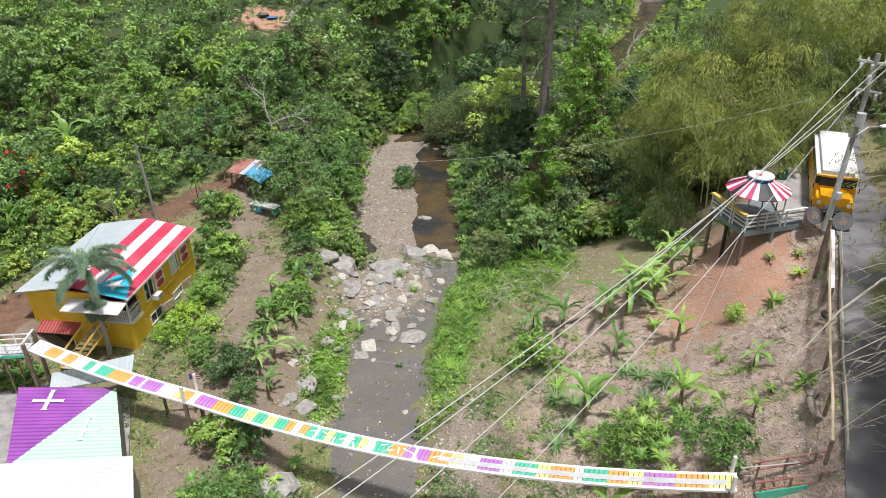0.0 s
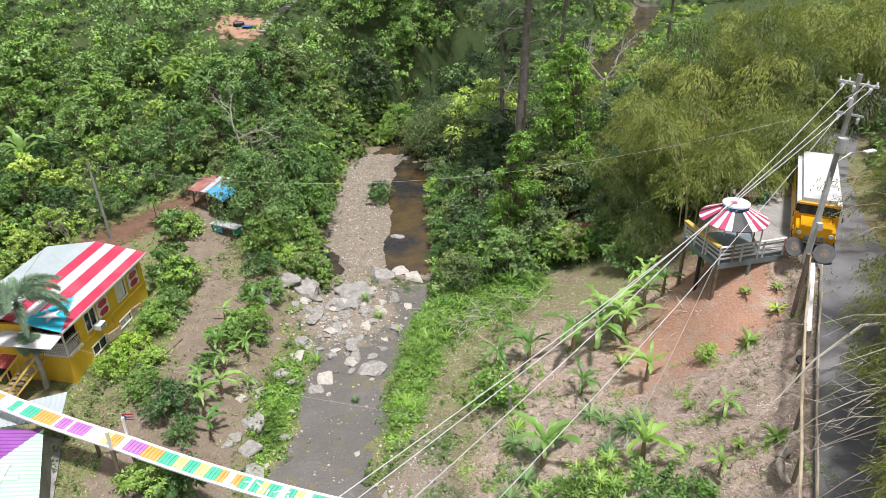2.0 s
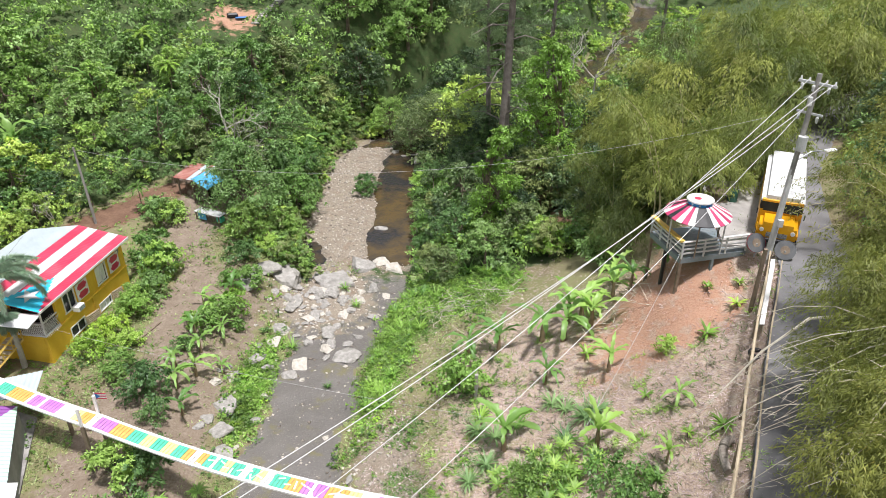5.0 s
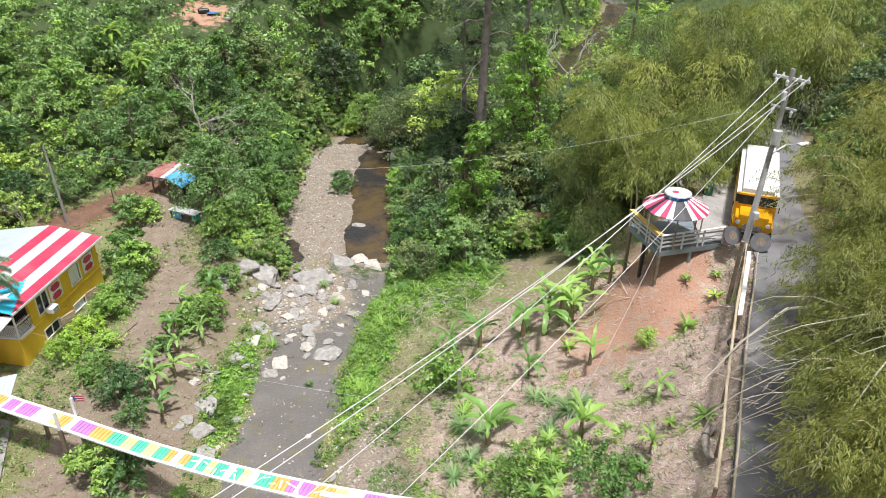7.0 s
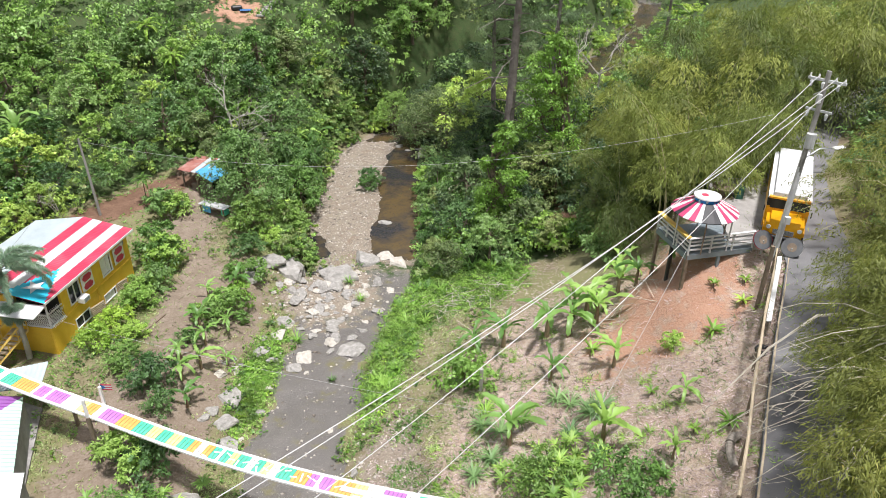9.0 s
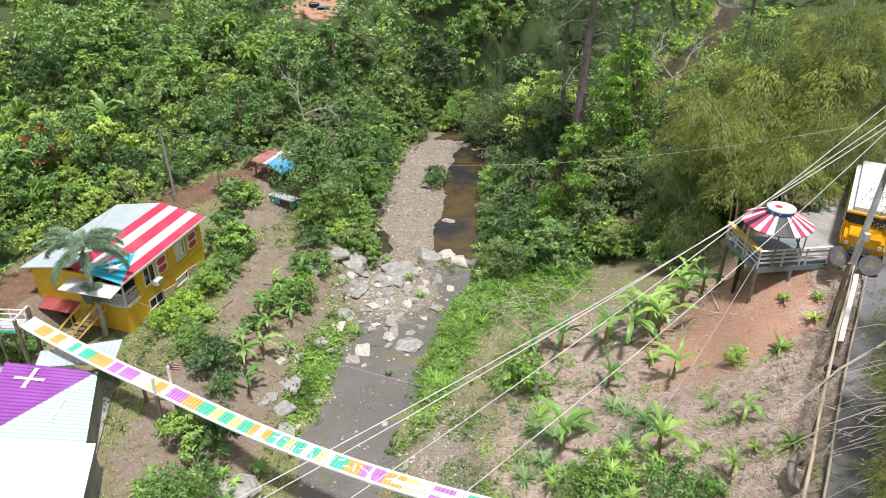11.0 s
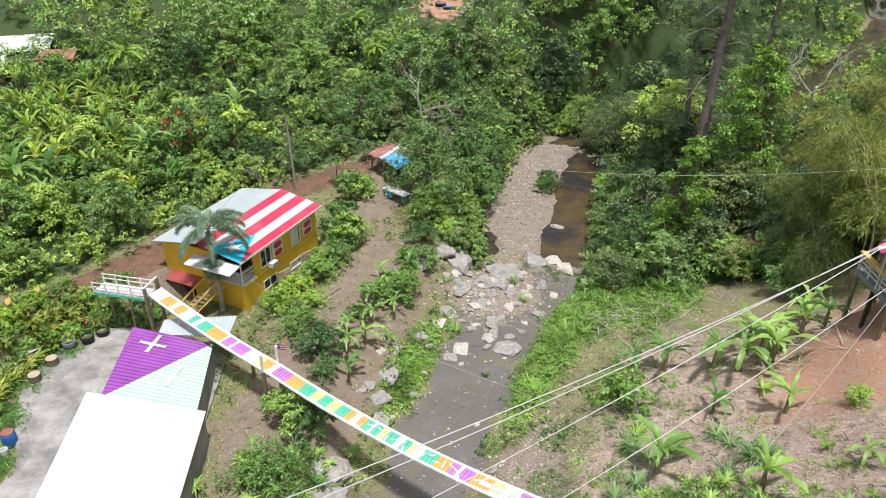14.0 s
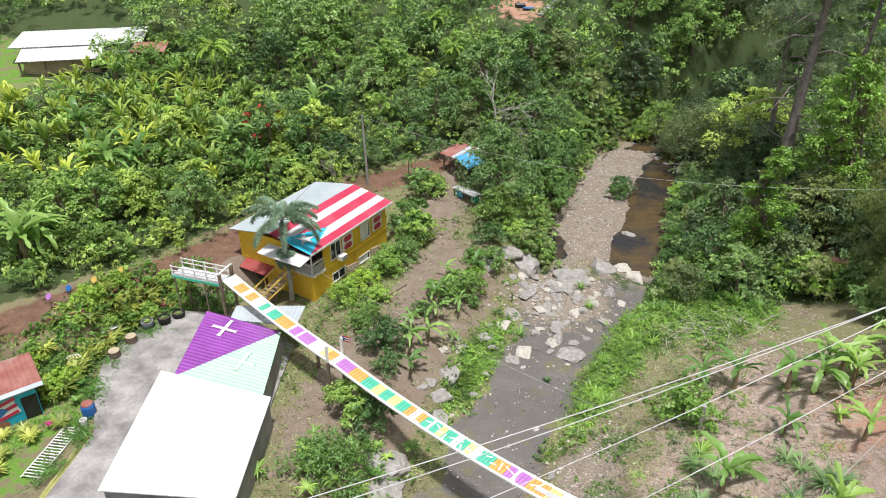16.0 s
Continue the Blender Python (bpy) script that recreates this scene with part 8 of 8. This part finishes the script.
for i in range(n1):
    for j in range(n2):
        bm.faces.new((ring[i][j], ring[(i + 1) % n1][j], ring[(i + 1) % n1][(j + 1) % n2], ring[i][(j + 1) % n2]))
part("body", bm, M["rubber"], TY, smooth_faces=True)


def spool(x, y, z, r, tilt, turn, label, standing=True):
    ob = thing("cable_spool", (x, y, z), label, "cable spool", "cable spools", turn)
    rot = Matrix.Rotation(tilt, 4, "X")
    for d in ((0.0,) if not standing else (0.0, 0.62)):
        bm = bmesh.new()
        bmesh.ops.create_cone(bm, cap_ends=True, segments=26, radius1=r, radius2=r, depth=0.07, matrix=rot @ Matrix.Translation((0, 0, d)))
        part("disc", bm, M["dark_disc"] if not standing else M["timber"], ob)
        if not standing:
            bm = bmesh.new()
            bmesh.ops.create_cone(bm, cap_ends=False, segments=26, radius1=r + 0.02, radius2=r + 0.02, depth=0.06, matrix=rot @ Matrix.Translation((0, 0, 0.01)))
            part("rim", bm, M["red_paint" if x < 23.6 else "white_paint"], ob)
    bm = bmesh.new()
    bmesh.ops.create_cone(bm, cap_ends=True, segments=16, radius1=r * 0.45, radius2=r * 0.45, depth=0.6, matrix=rot @ Matrix.Translation((0, 0, 0.31 if standing else -0.25)))
    part("drum", bm, M["timber"], ob)
    if not standing:
        part("stand", box((0.08, 0.08, 0.9), (0, -0.1, -0.45)), M["steel"], ob)


spool(23.35, 39.7, 12.55, 0.58, radians(58), radians(10), "round grey disc on a stand with red rim", False)
spool(24.75, 38.9, 12.5, 0.58, radians(58), radians(-25), "round grey disc on a stand with white rim", False)
spool(23.6, 47.3, ground_z(23.6, 47.3) + 0.05, 0.8, 0.0, 0.0, "wooden cable spool used as a table")
DR = thing("drum", (24.5, 46.9, ground_z(24.5, 46.9)), "green metal drum beside the spool", "drum")
bm = bmesh.new()
bmesh.ops.create_cone(bm, cap_ends=True, segments=18, radius1=0.32, radius2=0.32, depth=0.9, matrix=Matrix.Translation((0, 0, 0.45)))
part("body", bm, M["drum_green"], DR)
for z in (0.3, 0.6):
    bm = bmesh.new()
    bmesh.ops.create_cone(bm, cap_ends=False, segments=18, radius1=0.335, radius2=0.335, depth=0.04, matrix=Matrix.Translation((0, 0, z)))
    part("hoop", bm, M["drum_green"], DR)
pad = Soup()
pv = [(21.8, 40.6), (25.4, 40.0), (28.4, 50.2), (23.4, 50.4), (22.4, 44.0)]
pad.add([(x, y, 11.97) for x, y in pv] + [(x, y, 11.5) for x, y in pv], [(4, 3, 2, 1, 0)] + [(i, (i + 1) % 5, 5 + (i + 1) % 5, 5 + i) for i in range(5)])
tagged(pad.link("pavement", M["concrete"]), "pale concrete parking pad beside the deck", "pavement", kind="structure")
# stair and landing at the bridge's upper end
LN = thing("bridge_landing", (13.9, 22.6, 7.35), "wooden landing with rails leading up to the road", "landing", turn=radians(-16))
for k in range(9):
    part("step", box((0.32, 1.0, 0.06), (0.2 + k * 0.36, 0, 0.05 + 0.2 * k)), M["timber"], LN)
for y in (-0.6, 0.6):
    for up in (0.45, 0.9):
        s = Soup()
        s.tube([(-0.2, y, up), (3.4, y, up + 1.9)], 0.04, 6)
        s.link("rail", M["rust_roof"], LN)
    for k in range(4):
        x = 0.1 + k * 1.05
        part("rail_post", box((0.09, 0.09, 2.6), (x, y, 0.2 * x / 0.36 - 0.3)), M["timber"], LN)
part("panel", box((2.2, 0.05, 0.7), (1.0, -0.66, 0.6), (0, radians(-28), 0)), M["green_paint"], LN, "green panel beside the steps")
# far roofs by the road
RF = thing("roadside_house", (57.0, 83.5, 11.4), "distant low house with a worn grey metal roof and tank", "house", turn=radians(-30))
part("wall", box((9, 7, 2.6), (0, 0, 1.0)), M["concrete"], RF)
ribbed("roof", RF, (-5, -4, 2.4), (5, -4, 2.4), (5, 4, 2.9), (-5, 4, 2.9), 0.5, [M["zinc"]], lambda u, v: 0, 0.05, label="worn grey metal roof")
bm = bmesh.new()
bmesh.ops.create_cone(bm, cap_ends=True, segments=16, radius1=0.8, radius2=0.75, depth=1.3, matrix=Matrix.Translation((1.5, -1, 3.15)))
part("water_tank", bm, M["black_paint"], RF, "black round water tank")
# wires from the left pole across the valley
cable((-26.85, 58.9, 10.7), (26, 48, 17.5), 3.0, 0.009, "cable", "thin telephone wire across the valley")
cable((-22.0, 42.5, 3.7), (10.8, 33.0, 4.2), 0.6, 0.009, "cable", "thin wire from the house across the river")
cable((-26.85, 58.9, 10.7), (-27.5, 47.5, 6.6), 0.5, 0.012, "cable_dark", "slack wire from the pole to the house")
cable((13.2, 22.9, 8.35), (34.0, 21.5, 11.2), -0.25, 0.028, "cable", "thick white cable anchoring the footbridge")
cable((18.8, 39.2, 12.0), (12.2, 31.0, 5.0), 0.3, 0.014, "cable", "thin stay wire down the bank")
# cut stalks and dead branches
rng_b = np.random.RandomState(14)
s = Soup()
for k in range(150):
    x, y = 6.6 + 2.2 * rng_b.normal(), 50.2 + 1.3 * rng_b.normal()
    if k > 110:
        x, y = 16.4 + 1.5 * rng_b.normal(), 41.2 + 0.9 * rng_b.normal()
    a, ln = rng_b.random_sample() * 3.14, 0.7 + 1.4 * rng_b.random_sample()
    z = ground_z(x, y) + 0.08 + 0.3 * rng_b.random_sample()
    d = Vector((math.cos(a), math.sin(a), 0.15 * rng_b.normal())) * ln / 2
    q = Vector((x, y, z))
    s.tube([q - d, q + d], [0.025, 0.012], 3)
tagged(s.link("brushwood", M["dead_culm"]), "heap of bleached cut branches on the bank", "brushwood", kind="stuff")
PSt = thing("marker_post", (7.0, 38.0, ground_z(7.0, 38.0)), "weathered pale concrete post on the slope", "post")
part("shaft", box((0.22, 0.2, 2.0), (0, 0, 0.9), (0.05, 0, 0), 0.02), M["concrete"], PSt)

ST = thing("hillside_steps", (-20.4, 97.2, ground_z(-20.4, 97.2)), "narrow pale concrete steps up the far hillside", "steps")
for k in range(22):
    x, y = 0.17 * k, 0.55 * k
    z = ground_z(-20.4 + x, 97.2 + y) - ground_z(-20.4, 97.2)
    part("step", box((1.1, 0.56, 0.2), (x, y, z + 0.12), (0, 0, -0.3)), M["concrete"], ST)

# leafy bamboo branches that hang over the bus and the road's edge
rng_o = np.random.RandomState(52)
for x, y, z, ln in ((27.6, 40.6, 15.6, 3.0), (27.2, 39.4, 15.4, 2.6), (28.2, 42.0, 16.0, 3.2), (26.6, 36.5, 15.5, 2.4), (26.0, 34.0, 15.4, 2.4)):
    ob = thing("bamboo_branch", (x, y, z), "thin leafy bamboo branch hanging over the road", "bamboo branch", "overhanging branches")
    pts = [(1.8, 0.3, -0.6), (0, 0, 0), (-ln * 0.5, -0.1, -0.1), (-ln, -0.2, -0.7)]
    s = Soup()
    s.tube(pts, [0.03, 0.025, 0.018, 0.006], 4, closed=False)
    s.link("twig", M["culm"], ob)
    n = 170
    t = rng_o.random_sample(n)[:, None]
    c = np.array([(0.6, 0, 0)]) * (1 - t) + np.array([(-ln, -0.2, -0.8)]) * t + rng_o.normal(size=(n, 3)) * np.array([0.25, 0.3, 0.16])
    al = rng_o.normal(size=(n, 3)) * 0.7 + np.array([-0.6, 0, -0.4])
    v, f = leaf_cards(c, al, rng_o.normal(size=(n, 3)) * 0.5 + np.array([0, 0, 1]), 0.26 * (0.7 + 0.6 * rng_o.random_sample(n)), 0.06 * np.ones(n), 0.2)
    lf = new("leaves", np_mesh("leaves", v, f, [M["leaf_bamboo_road"]]))
    lf.parent = ob
